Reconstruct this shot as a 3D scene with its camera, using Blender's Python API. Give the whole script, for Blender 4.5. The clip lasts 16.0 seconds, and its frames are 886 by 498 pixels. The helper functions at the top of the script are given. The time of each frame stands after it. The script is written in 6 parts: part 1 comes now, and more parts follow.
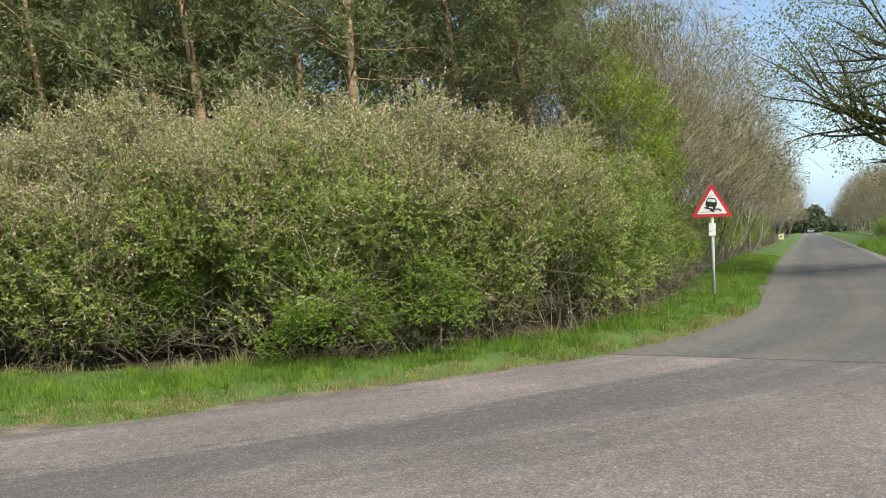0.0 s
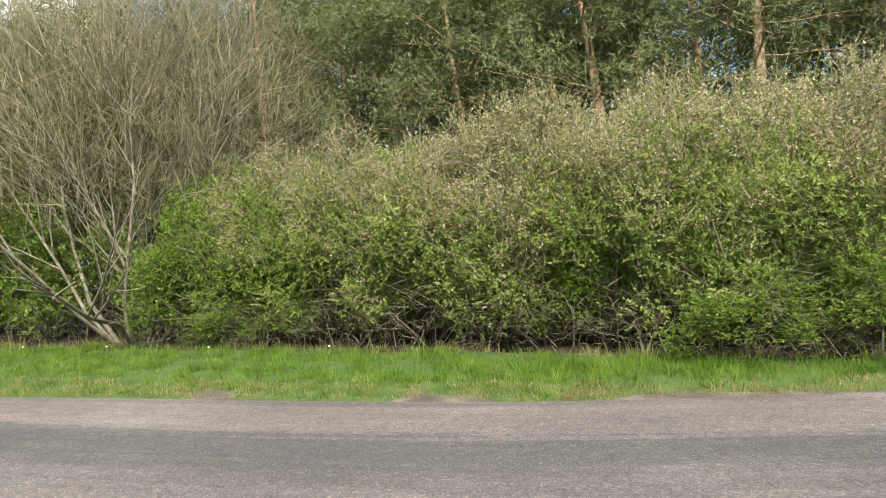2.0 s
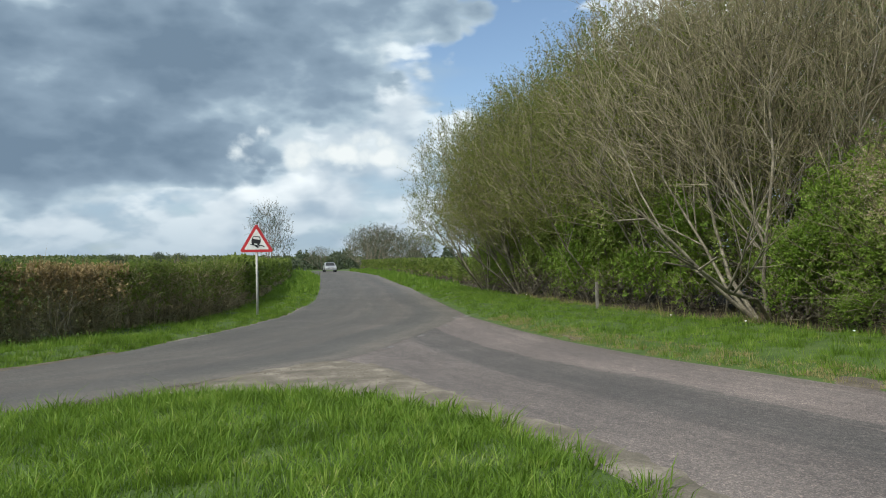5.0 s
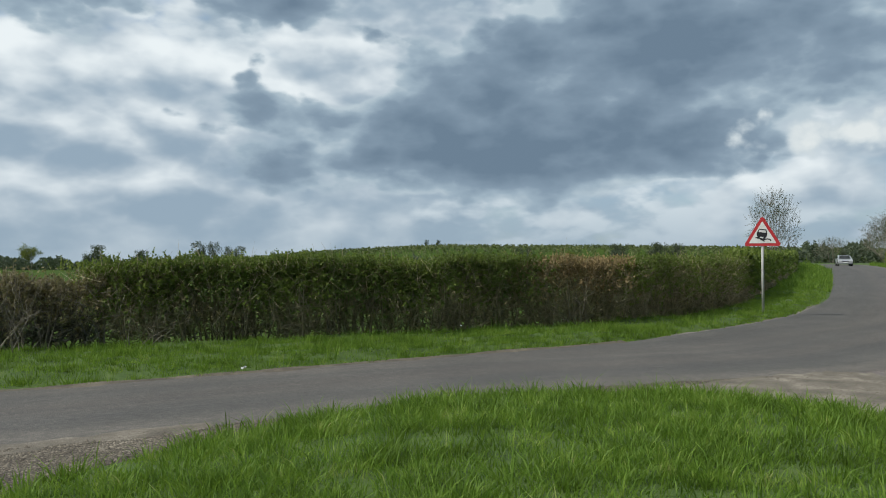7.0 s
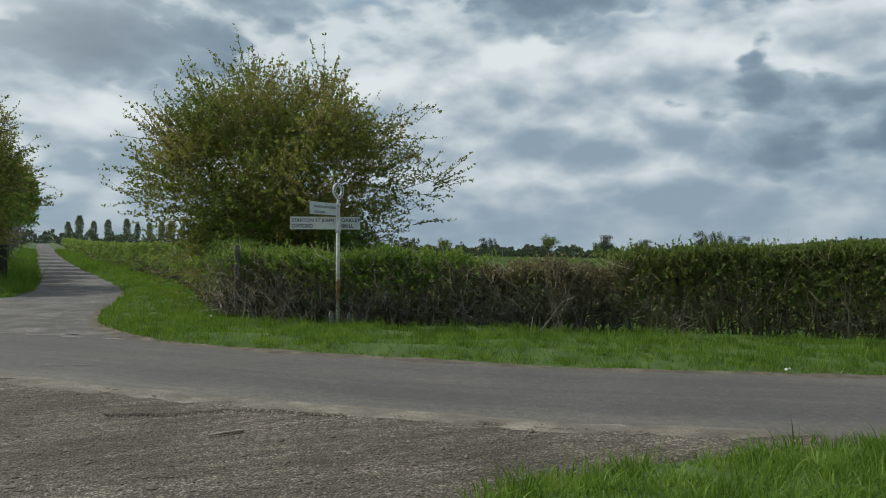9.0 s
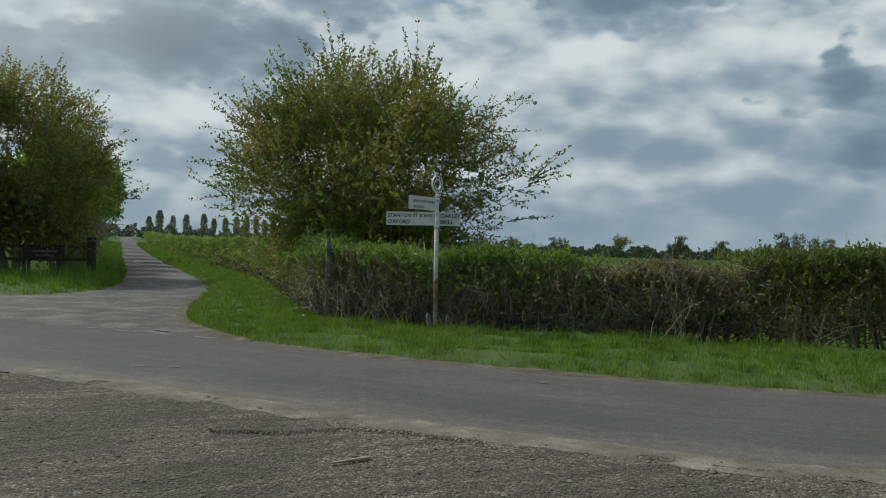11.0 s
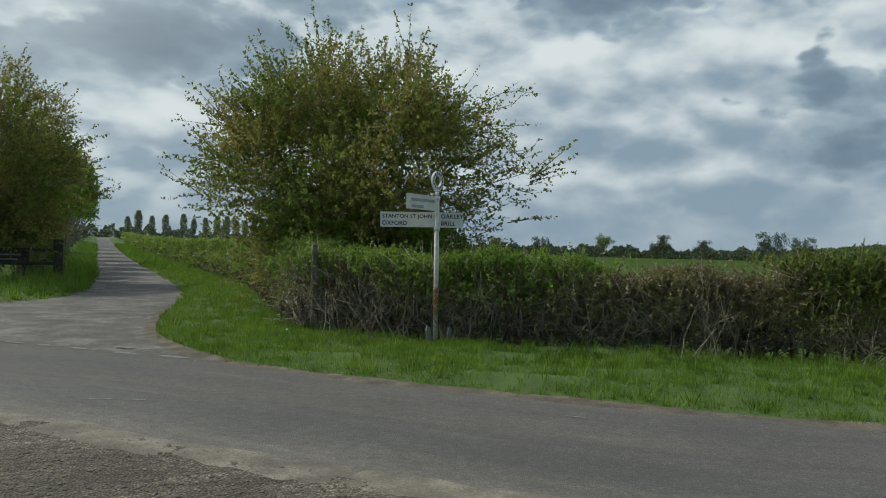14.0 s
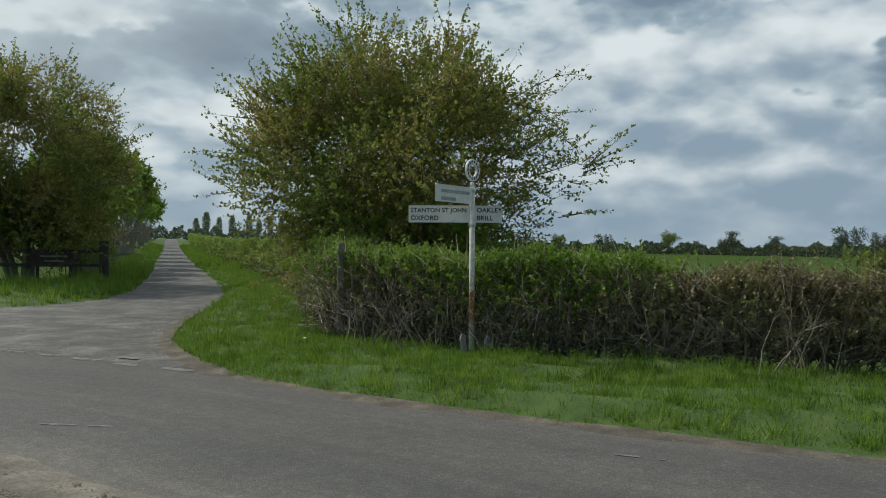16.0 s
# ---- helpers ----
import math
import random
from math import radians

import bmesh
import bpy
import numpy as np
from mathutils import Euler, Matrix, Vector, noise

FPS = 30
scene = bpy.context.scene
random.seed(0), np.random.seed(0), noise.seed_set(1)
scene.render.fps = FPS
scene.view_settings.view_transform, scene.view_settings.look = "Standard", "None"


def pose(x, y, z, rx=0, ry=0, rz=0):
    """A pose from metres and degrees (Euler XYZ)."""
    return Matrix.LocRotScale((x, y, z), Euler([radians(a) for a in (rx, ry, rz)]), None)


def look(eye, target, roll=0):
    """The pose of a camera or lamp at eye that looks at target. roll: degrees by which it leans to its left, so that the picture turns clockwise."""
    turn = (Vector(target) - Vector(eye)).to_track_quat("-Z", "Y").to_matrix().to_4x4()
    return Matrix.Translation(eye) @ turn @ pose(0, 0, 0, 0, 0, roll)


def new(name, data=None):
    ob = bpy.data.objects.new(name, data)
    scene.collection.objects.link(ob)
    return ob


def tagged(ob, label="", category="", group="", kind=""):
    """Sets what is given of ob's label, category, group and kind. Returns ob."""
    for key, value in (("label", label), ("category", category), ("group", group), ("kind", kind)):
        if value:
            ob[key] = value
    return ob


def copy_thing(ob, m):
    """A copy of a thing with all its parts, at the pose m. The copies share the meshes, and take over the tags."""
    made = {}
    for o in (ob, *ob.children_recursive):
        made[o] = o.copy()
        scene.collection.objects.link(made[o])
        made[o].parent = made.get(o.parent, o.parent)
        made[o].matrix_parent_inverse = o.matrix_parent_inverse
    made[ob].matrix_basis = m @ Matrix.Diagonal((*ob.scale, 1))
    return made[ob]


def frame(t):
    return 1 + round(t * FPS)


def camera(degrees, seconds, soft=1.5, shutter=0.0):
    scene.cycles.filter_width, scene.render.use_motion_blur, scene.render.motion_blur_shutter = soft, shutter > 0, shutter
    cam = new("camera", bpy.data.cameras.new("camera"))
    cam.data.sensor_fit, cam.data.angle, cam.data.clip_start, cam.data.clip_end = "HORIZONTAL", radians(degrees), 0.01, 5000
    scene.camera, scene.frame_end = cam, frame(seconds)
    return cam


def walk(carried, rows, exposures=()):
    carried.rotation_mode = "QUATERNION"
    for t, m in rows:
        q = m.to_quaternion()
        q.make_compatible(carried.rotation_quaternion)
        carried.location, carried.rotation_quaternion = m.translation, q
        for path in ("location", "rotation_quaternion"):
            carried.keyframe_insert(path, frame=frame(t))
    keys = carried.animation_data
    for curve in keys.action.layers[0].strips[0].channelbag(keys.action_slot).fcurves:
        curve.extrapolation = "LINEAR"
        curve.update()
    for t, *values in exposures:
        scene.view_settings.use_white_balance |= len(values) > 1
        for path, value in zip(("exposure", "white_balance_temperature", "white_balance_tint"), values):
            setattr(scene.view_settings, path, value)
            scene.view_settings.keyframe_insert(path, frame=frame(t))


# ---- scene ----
cam = camera(61.3, 16.0, soft=1.0)
PATH = [
    (0, (1.407, -0.253, 1.528), (1.237, 1.74, 1.533), -3.5),
    (0.5, (1.303, -0.247, 1.537), (0.943, 1.721, 1.533), -3.3),
    (1, (1.201, -0.177, 1.474), (0.626, 1.738, 1.493), -3.4),
    (1.5, (1.137, -0.181, 1.465), (0.311, 1.64, 1.502), -3.1),
    (2, (1.087, -0.139, 1.466), (-0.024, 1.523, 1.517), -2.8),
    (2.5, (1.044, -0.08, 1.45), (-0.24, 1.452, 1.511), -2.5),
    (3, (0.959, -0.004, 1.427), (-0.54, 1.32, 1.484), -2.2),
    (3.5, (0.949, -0.019, 1.426), (-0.729, 1.067, 1.484), -2.0),
    (6, (1.222, -0.371, 1.552), (-0.768, -0.569, 1.594), -0.8),
    (6.5, (1.176, -0.407, 1.595), (-0.755, -0.927, 1.637), -0.5),
    (7, (1.179, -0.371, 1.566), (-0.607, -1.269, 1.605), -0.1),
    (7.5, (1.181, -0.487, 1.561), (-0.433, -1.668, 1.587), 0.2),
    (8, (1.169, -0.686, 1.554), (-0.24, -2.105, 1.567), -0.1),
    (8.5, (1.113, -0.917, 1.55), (-0.033, -2.556, 1.561), 0.1),
    (9, (1.049, -1.165, 1.534), (0.163, -2.958, 1.539), 0.7),
    (9.5, (1.083, -1.488, 1.498), (0.343, -3.346, 1.5), 0.6),
    (12, (1.282, -2.771, 1.547), (0.558, -4.635, 1.542), 1.7),
    (12.5, (1.265, -2.984, 1.548), (0.539, -4.848, 1.541), 1.2),
    (13, (1.195, -3.305, 1.58), (0.438, -5.156, 1.55), 1.7),
    (13.5, (1.144, -3.589, 1.587), (0.343, -5.421, 1.555), 1.7),
    (14, (0.996, -3.808, 1.596), (0.229, -5.656, 1.593), 1.4),
    (14.5, (0.822, -4.131, 1.607), (0.09, -5.992, 1.61), 1.4),
    (15, (0.668, -4.419, 1.617), (-0.065, -6.28, 1.6), 1.1),
    (15.5, (0.405, -4.662, 1.601), (-0.239, -6.556, 1.593), 0.6),
    (16, (0.142, -4.931, 1.593), (-0.47, -6.835, 1.583), 0.9),
]
walk(cam, [(t, look(eye, target, roll)) for t, eye, target, roll in PATH],
     exposures=[(0.0, 0.62, 6600, 8), (1.0, 0.88, 6650, 8), (2.0, 0.93, 6700, 8), (3.5, 0.44, 6450, 7), (6.0, -0.08, 6350, 7), (9.0, -0.39, 6320, 6), (12.0, -0.60, 6280, 4), (14.0, -0.46, 6280, 4), (16.0, -0.42, 6280, 5)])

# ---- light: a broken spring sky and a soft sun in the south-east ----
SUN_AZ, SUN_EL = radians(139), radians(45)      # compass-like: clockwise from +y
sun_dir = Vector((math.sin(SUN_AZ) * math.cos(SUN_EL), math.cos(SUN_AZ) * math.cos(SUN_EL), math.sin(SUN_EL)))
sun_data = bpy.data.lights.new("sun", "SUN")
sun_data.energy, sun_data.angle, sun_data.color = 3.6, radians(1.2), (1.0, 0.94, 0.84)
sun = new("sun", sun_data)
sun.matrix_world = look(sun_dir * 50, (0, 0, 0))


class Nodes:
    """Short hand for building node trees."""

    def __init__(self, tree):
        self.tree = tree
        tree.nodes.clear()

    def add(self, kind, operation=None, use_clamp=None, invert=None, interpolation_type=None, **values):
        node = self.tree.nodes.new(kind)
        if operation is not None:
            node.operation = operation
        if use_clamp is not None:
            node.use_clamp = use_clamp
        if invert is not None:
            node.invert = invert
        if interpolation_type is not None:
            node.interpolation_type = interpolation_type
        for key, value in values.items():
            k = key[2:]
            self.put(node.inputs[int(k) if k.isdigit() else k.replace("_", " ")], value)
        return node

    def put(self, socket, value):
        if isinstance(value, bpy.types.NodeSocket):
            self.tree.links.new(value, socket)
        elif isinstance(value, bpy.types.Node):
            self.tree.links.new(value.outputs[0], socket)
        else:
            socket.default_value = value

    def math(self, op, a, b=0.0, clamp=False):
        return self.add("ShaderNodeMath", operation=op, i_0=a, i_1=b, use_clamp=clamp).outputs[0]

    def vec(self, op, a, b=(0, 0, 0)):
        n = self.add("ShaderNodeVectorMath", operation=op, i_0=a, i_1=b)
        return n.outputs["Value"] if op == "DOT_PRODUCT" else n.outputs[0]

    def scaled_by(self, v, k):
        n = self.add("ShaderNodeVectorMath", operation="SCALE", i_0=v)
        n.inputs["Scale"].default_value = k
        return n.outputs[0]

    def noise(self, v, scale, detail=4.0, rough=0.55, dist=0.0):
        return self.add("ShaderNodeTexNoise", i_Vector=v, i_Scale=scale, i_Detail=detail, i_Roughness=rough, i_Distortion=dist).outputs[0]

    def ramp(self, fac, stops, mode="LINEAR"):
        n = self.add("ShaderNodeValToRGB", i_0=fac)
        n.color_ramp.interpolation = mode
        els = n.color_ramp.elements
        while len(els) < len(stops):
            els.new(0.5)
        for e, (p, c) in zip(els, stops):
            e.position = p
            e.color = (*c, 1) if isinstance(c, tuple) else (c, c, c, 1)
        return n.outputs[0]

    def mix(self, fac, a, b, blend="MIX"):
        n = self.add("ShaderNodeMix")
        n.data_type, n.blend_type = "RGBA", blend
        for k, v in ((0, fac), (6, a), (7, b)):
            if isinstance(v, tuple) and len(v) == 3:
                v = (*v, 1)
            self.put(n.inputs[k], v)
        return n.outputs[2]

    def remap(self, v, a, b, c=0.0, d=1.0):
        return self.add("ShaderNodeMapRange", interpolation_type="SMOOTHSTEP", i_0=v, i_1=a, i_2=b, i_3=c, i_4=d).outputs[0]


world = bpy.data.worlds.new("world")
scene.world = world
world.use_nodes = True
W = Nodes(world.node_tree)
way = W.add("ShaderNodeTexCoord").outputs["Generated"]
sky = W.add("ShaderNodeTexSky")
sky.sky_type, sky.sun_disc, sky.sun_elevation, sky.sun_rotation = "NISHITA", False, SUN_EL, SUN_AZ
sky.air_density, sky.dust_density = 1.0, 0.7
blue = W.vec("SCALE", sky.outputs[0])
blue.node.inputs["Scale"].default_value = 0.135
sep = W.add("ShaderNodeSeparateXYZ", i_0=way)
azimuth = W.math("MULTIPLY", W.math("ARCTAN2", sep.outputs[0], sep.outputs[1]), 180 / math.pi)
azimuth = W.math("MODULO", W.math("ADD", azimuth, 360.0), 360.0)
elevation = W.math("MULTIPLY", W.math("ARCSINE", sep.outputs[2]), 180 / math.pi)


def toward(az, el):
    a, e = radians(az), radians(el)
    return (math.sin(a) * math.cos(e), math.cos(a) * math.cos(e), math.sin(e))


def lobe(az, el, width, core=0.0):
    """1 toward a place in the sky, falling off over width degrees."""
    return W.remap(W.vec("DOT_PRODUCT", way, toward(az, el)), math.cos(radians(width)), math.cos(radians(core)))


def total(*terms):
    out = terms[0]
    for t in terms[1:]:
        out = W.math("ADD", out, t)
    return out


def times(a, k):
    return W.math("MULTIPLY", a, k)


def mass(az, el, wide, over, under):
    """1 in the middle of a cloud, 0 at its outline: wide to both sides, over it and under it, in degrees."""
    x = W.math("DIVIDE", W.math("SUBTRACT", azimuth, az), wide)
    up = W.math("SUBTRACT", elevation, el)
    z = W.math("ADD", W.math("DIVIDE", W.math("MAXIMUM", up, 0.0), over), W.math("DIVIDE", W.math("MINIMUM", up, 0.0), under))
    return W.math("SUBTRACT", 1.0, W.math("SQRT", W.math("ADD", W.math("MULTIPLY", x, x), W.math("MULTIPLY", z, z))))


def most(*terms):
    out = terms[0]
    for t in terms[1:]:
        out = W.math("MAXIMUM", out, t)
    return out


def heaps(scale, stretch, seed, shift=(0.0, 0.0, 0.0)):
    """Billowing density, about 0.5 in the mean."""
    v = W.vec("ADD", W.vec("MULTIPLY", W.vec("ADD", way, shift), (1.0, 1.0, stretch)), seed)
    cells = W.add("ShaderNodeTexVoronoi", i_Vector=W.vec("ADD", v, W.scaled_by(W.add("ShaderNodeTexNoise", i_Vector=v, i_Scale=scale * 5).outputs[1], 0.16 / scale)), i_Scale=scale * 3.4, i_Detail=1.0, i_Roughness=0.5).outputs["Distance"]
    return total(times(W.noise(v, scale, 2, 0.5), 0.60), times(W.noise(v, scale * 3.0, 4, 0.5), 0.27), times(cells, -0.13), 0.14)


def layer(under, scale, stretch, seed, cover, white, grey, edge=0.035):
    """Cumulus over what is under: bright on the side of the sun and the zenith, grey below."""
    d = total(heaps(scale, stretch, seed), cover)
    e = total(heaps(scale, stretch, seed, tuple(0.014 * c + (0.022 if k == 2 else 0) for k, c in enumerate(sun_dir))), cover)
    lit = W.remap(total(W.math("SUBTRACT", d, e), times(W.math("SUBTRACT", 0.56, d), 0.45)), -0.085, 0.105)
    return W.mix(W.remap(d, 0.5 - edge, 0.5 + edge), under, W.mix(lit, grey, white)), d


# the deck thins toward the north-east and at one gap in the west, and is nearly closed in the south
gap = total(times(lobe(22, 10, 60), -0.22), times(most(mass(285, 18, 10, 9, 6.5), -0.1), -0.24), times(lobe(215, 25, 90), 0.045))
veil = W.remap(total(heaps(2.2, 3.5, (7.1, 3.3, 1.9)), gap), 0.36, 0.62, 0.0, 0.92)
colour = W.mix(veil, blue, (0.40, 0.52, 0.635))
colour, d1 = layer(colour, 5.2, 2.2, (1.7, 0.4, 2.9), total(gap, times(lobe(215, 8, 60), 0.03), 0.02), (0.84, 0.905, 0.945), (0.37, 0.47, 0.57), 0.05)
colour, d2 = layer(colour, 2.9, 1.9, (4.2, 8.8, 0.6), total(gap, 0.0), (0.97, 1.01, 1.03), (0.35, 0.45, 0.555), 0.06)
# the great flat-bottomed cloud in the west, one over the south, and lesser ones
bulks = most(mass(247, 8.6, 20, 10, 4.0), mass(260, 15, 18, 10, 5.5), mass(270, 20, 12, 8, 5), mass(231, 21, 8, 5, 4), mass(193, 22, 12, 8, 6), times(mass(171, 11, 6, 3, 2.4), 0.5), times(mass(214, 19, 7, 4, 3), 0.45), times(mass(180, 14, 9, 4, 3), 0.4),
             times(mass(300, 34, 22, 9, 7), 0.8))
rough = heaps(6.0, 1.7, (2.6, 5.1, 7.7))
field = total(bulks, times(W.math("SUBTRACT", rough, 0.5), 2.1), times(most(mass(236, 13.8, 6.5, 3.4, 2.6), -0.1), -1.0), times(most(mass(251, 18.5, 5, 2.6, 1.8), -0.1), -0.3))
tone = W.ramp(total(times(field, 0.8), times(W.math("SUBTRACT", heaps(4.2, 2.4, (0.3, 9.4, 3.1)), 0.5), 1.5), 0.03), [(0.0, (0.58, 0.67, 0.735)), (0.14, (0.40, 0.50, 0.59)), (0.32, (0.27, 0.355, 0.45)), (0.7, (0.175, 0.245, 0.33))])
colour = W.mix(W.remap(field, 0.0, 0.20), colour, tone)
# a bright heap low in the west, beside the gap
puff = total(most(mass(272.5, 8.6, 6.2, 3.0, 1.7), -0.6), times(W.math("SUBTRACT", heaps(8.0, 1.2, (3.0, 1.0, 4.0)), 0.5), 3.2))
colour = W.mix(W.remap(puff, 0.05, 0.35), colour, W.ramp(puff, [(0.1, (0.56, 0.65, 0.72)), (0.5, (0.88, 0.91, 0.91))]))
colour = W.mix(times(lobe(142, 40, 55), 0.65), colour, (0.96, 1.0, 1.0))
colour = W.mix(W.remap(sep.outputs[2], 0.0, 0.13, 0.72, 0.0), colour, W.mix(lobe(20, 5, 50), (0.36, 0.46, 0.56), (0.20, 0.37, 0.64)))
back = W.add("ShaderNodeBackground", i_Color=colour, i_Strength=1.0)
W.add("ShaderNodeOutputWorld", i_Surface=back)


# ---- materials ----
def material(name):
    m = bpy.data.materials.new(name)
    m.use_nodes = True
    return m, Nodes(m.node_tree)


def surface(name, dark, mid, light, scale=2.0, fine=60.0, rough=0.9, bump=0.4, metal=0.0, bump_scale=None, coat=0.0):
    """A matt surface with colour drifting at two scales and a fine relief."""
    m, n = material(name)
    v = n.add("ShaderNodeTexCoord").outputs["Object"]
    big = n.noise(v, scale, 5, 0.6)
    small = n.noise(v, fine, 3, 0.6)
    f = n.math("ADD", n.math("MULTIPLY", big, 0.65), n.math("MULTIPLY", small, 0.35))
    c = n.ramp(f, [(0.32, dark), (0.5, mid), (0.68, light)])
    b = n.add("ShaderNodeBump", i_Strength=bump, i_Distance=0.01, i_Height=n.noise(v, bump_scale or fine, 4, 0.6))
    p = n.add("ShaderNodeBsdfPrincipled", i_Base_Color=c, i_Roughness=rough, i_Metallic=metal, i_Normal=b)
    n.add("ShaderNodeOutputMaterial", i_Surface=p)
    return m


def leafy(name, stops, through_light=0.35, gloss=0.12, drift=0.35, drift_scale=0.7):
    """Leaves: colour by leaf and by patch, some light coming through."""
    m, n = material(name)
    v = n.add("ShaderNodeTexCoord").outputs["Object"]
    r = n.add("ShaderNodeNewGeometry").outputs["Random Per Island"]
    big = n.remap(n.noise(v, drift_scale, 3, 0.5), 0.3, 0.7)
    f = n.math("ADD", n.math("MULTIPLY", r, 1 - drift), n.math("MULTIPLY", big, drift))
    c = n.ramp(f, stops)
    a = n.add("ShaderNodeBsdfPrincipled", i_Base_Color=c, i_Roughness=0.55)
    a.inputs["Specular IOR Level"].default_value = gloss * 2
    t = n.add("ShaderNodeBsdfTranslucent", i_Color=n.mix(0.4, c, (0.20, 0.30, 0.03)))
    s = n.add("ShaderNodeMixShader", i_0=through_light, i_1=a.outputs[0], i_2=t.outputs[0])
    n.add("ShaderNodeOutputMaterial", i_Surface=s)
    return m


M = {}
M["grass"] = leafy("grass_blades", [(0.0, (0.060, 0.108, 0.016)), (0.3, (0.112, 0.190, 0.024)), (0.6, (0.160, 0.276, 0.036)), (0.9, (0.252, 0.350, 0.060)), (1.0, (0.43, 0.43, 0.17))], 0.42, 0.12, 0.62, 3.2)
M["dry_grass"] = leafy("dry_grass", [(0.0, (0.20, 0.17, 0.075)), (0.5, (0.36, 0.30, 0.15)), (1.0, (0.14, 0.19, 0.04))], 0.25, 0.1)
M["turf"] = surface("turf", (0.033, 0.060, 0.011), (0.060, 0.106, 0.017), (0.10, 0.14, 0.032), 3, 40, 1.0, 0.8)
M["field"] = surface("field_crop", (0.036, 0.062, 0.010), (0.050, 0.085, 0.014), (0.068, 0.102, 0.020), 0.05, 3, 1.0, 0.5)
next(n for n in M["field"].node_tree.nodes if n.type == "BSDF_PRINCIPLED").inputs["Specular IOR Level"].default_value = 0.05
M["litter"] = surface("woodland_litter", (0.018, 0.013, 0.008), (0.05, 0.036, 0.02), (0.12, 0.085, 0.045), 2, 30, 1.0, 0.9)
M["soil"] = surface("bare_soil", (0.052, 0.043, 0.033), (0.110, 0.090, 0.068), (0.23, 0.195, 0.145), 3, 45, 1.0, 1.0)
M["bark"] = surface("grey_bark", (0.094, 0.083, 0.060), (0.213, 0.190, 0.140), (0.400, 0.362, 0.281), 5, 40, 0.95, 0.8)
M["pine_bark"] = surface("red_pine_bark", (0.14, 0.098, 0.064), (0.34, 0.235, 0.145), (0.52, 0.38, 0.24), 4, 25, 0.95, 1.0)
M["twig"] = leafy("tan_twigs", [(0.0, (0.117, 0.096, 0.050)), (0.5, (0.258, 0.219, 0.122)), (1.0, (0.438, 0.375, 0.226))], 0.0, 0.1, 0.3)
M["grey_twig"] = leafy("grey_twigs", [(0.0, (0.085, 0.072, 0.051)), (0.5, (0.19, 0.165, 0.118)), (1.0, (0.36, 0.325, 0.25))], 0.0, 0.1, 0.3)
M["dead_cane"] = leafy("dead_canes", [(0.0, (0.055, 0.046, 0.032)), (0.5, (0.135, 0.115, 0.080)), (1.0, (0.31, 0.275, 0.205))], 0.0, 0.1, 0.3)
M["bare_twig"] = leafy("olive_bare_twigs", [(0.0, (0.055, 0.048, 0.026)), (0.5, (0.165, 0.145, 0.082)), (1.0, (0.40, 0.365, 0.245))], 0.0, 0.1, 0.35)
M["dark_twig"] = leafy("dark_twigs", [(0.0, (0.064, 0.052, 0.039)), (0.6, (0.161, 0.125, 0.093)), (1.0, (0.338, 0.266, 0.201))], 0.0, 0.1, 0.3)
M["leaf_shrub"] = leafy("shrub_leaves", [(0.0, (0.115, 0.168, 0.040)), (0.4, (0.228, 0.312, 0.068)), (0.75, (0.350, 0.432, 0.112)), (1.0, (0.58, 0.60, 0.25))], 0.42, 0.12, 0.5, 0.9)
M["leaf_green"] = leafy("fresh_leaves", [(0.0, (0.105, 0.185, 0.026)), (0.5, (0.205, 0.325, 0.044)), (1.0, (0.340, 0.465, 0.080))], 0.42, 0.15)
M["leaf_bright"] = leafy("bright_young_leaves", [(0.0, (0.14, 0.215, 0.024)), (0.5, (0.27, 0.375, 0.040)), (1.0, (0.43, 0.52, 0.075))], 0.45, 0.15)
M["blossom"] = leafy("blossom_and_buds", [(0.0, (0.215, 0.165, 0.100)), (0.45, (0.400, 0.325, 0.210)), (0.8, (0.590, 0.515, 0.370)), (1.0, (0.76, 0.72, 0.60))], 0.25, 0.1, 0.2)
M["needles"] = leafy("pine_needles", [(0.0, (0.105, 0.132, 0.062)), (0.5, (0.190, 0.222, 0.102)), (1.0, (0.32, 0.335, 0.155))], 0.35, 0.15, 0.5, 0.9)
M["leaf_hedge"] = leafy("hedge_leaves", [(0.0, (0.080, 0.112, 0.030)), (0.45, (0.150, 0.200, 0.046)), (0.8, (0.225, 0.285, 0.062)), (1.0, (0.36, 0.38, 0.11))], 0.45, 0.15, 0.5, 1.0)
M["leaf_bramble"] = leafy("bramble_leaves", [(0.0, (0.125, 0.10, 0.064)), (0.35, (0.25, 0.19, 0.115)), (0.65, (0.345, 0.285, 0.145)), (1.0, (0.25, 0.30, 0.09))], 0.3, 0.2, 0.45, 1.1)
M["leaf_tan"] = leafy("withered_leaves", [(0.0, (0.200, 0.138, 0.069)), (0.6, (0.375, 0.269, 0.138)), (1.0, (0.525, 0.413, 0.225))], 0.2, 0.1)
M["leaf_cherry"] = leafy("olive_bronze_leaves", [(0.0, (0.078, 0.120, 0.026)), (0.30, (0.172, 0.215, 0.045)), (0.55, (0.275, 0.265, 0.065)), (0.78, (0.405, 0.312, 0.108)), (1.0, (0.55, 0.40, 0.20))], 0.45, 0.12, 0.6, 0.6)
# far foliage: distance haze is put into the colour, greyed and low in contrast
M["leaf_far_hazed"] = leafy("distant_leaves", [(0.0, (0.055, 0.072, 0.050)), (0.5, (0.088, 0.108, 0.072)), (1.0, (0.13, 0.148, 0.095))], 0.15, 0.05, 0.5, 0.02)
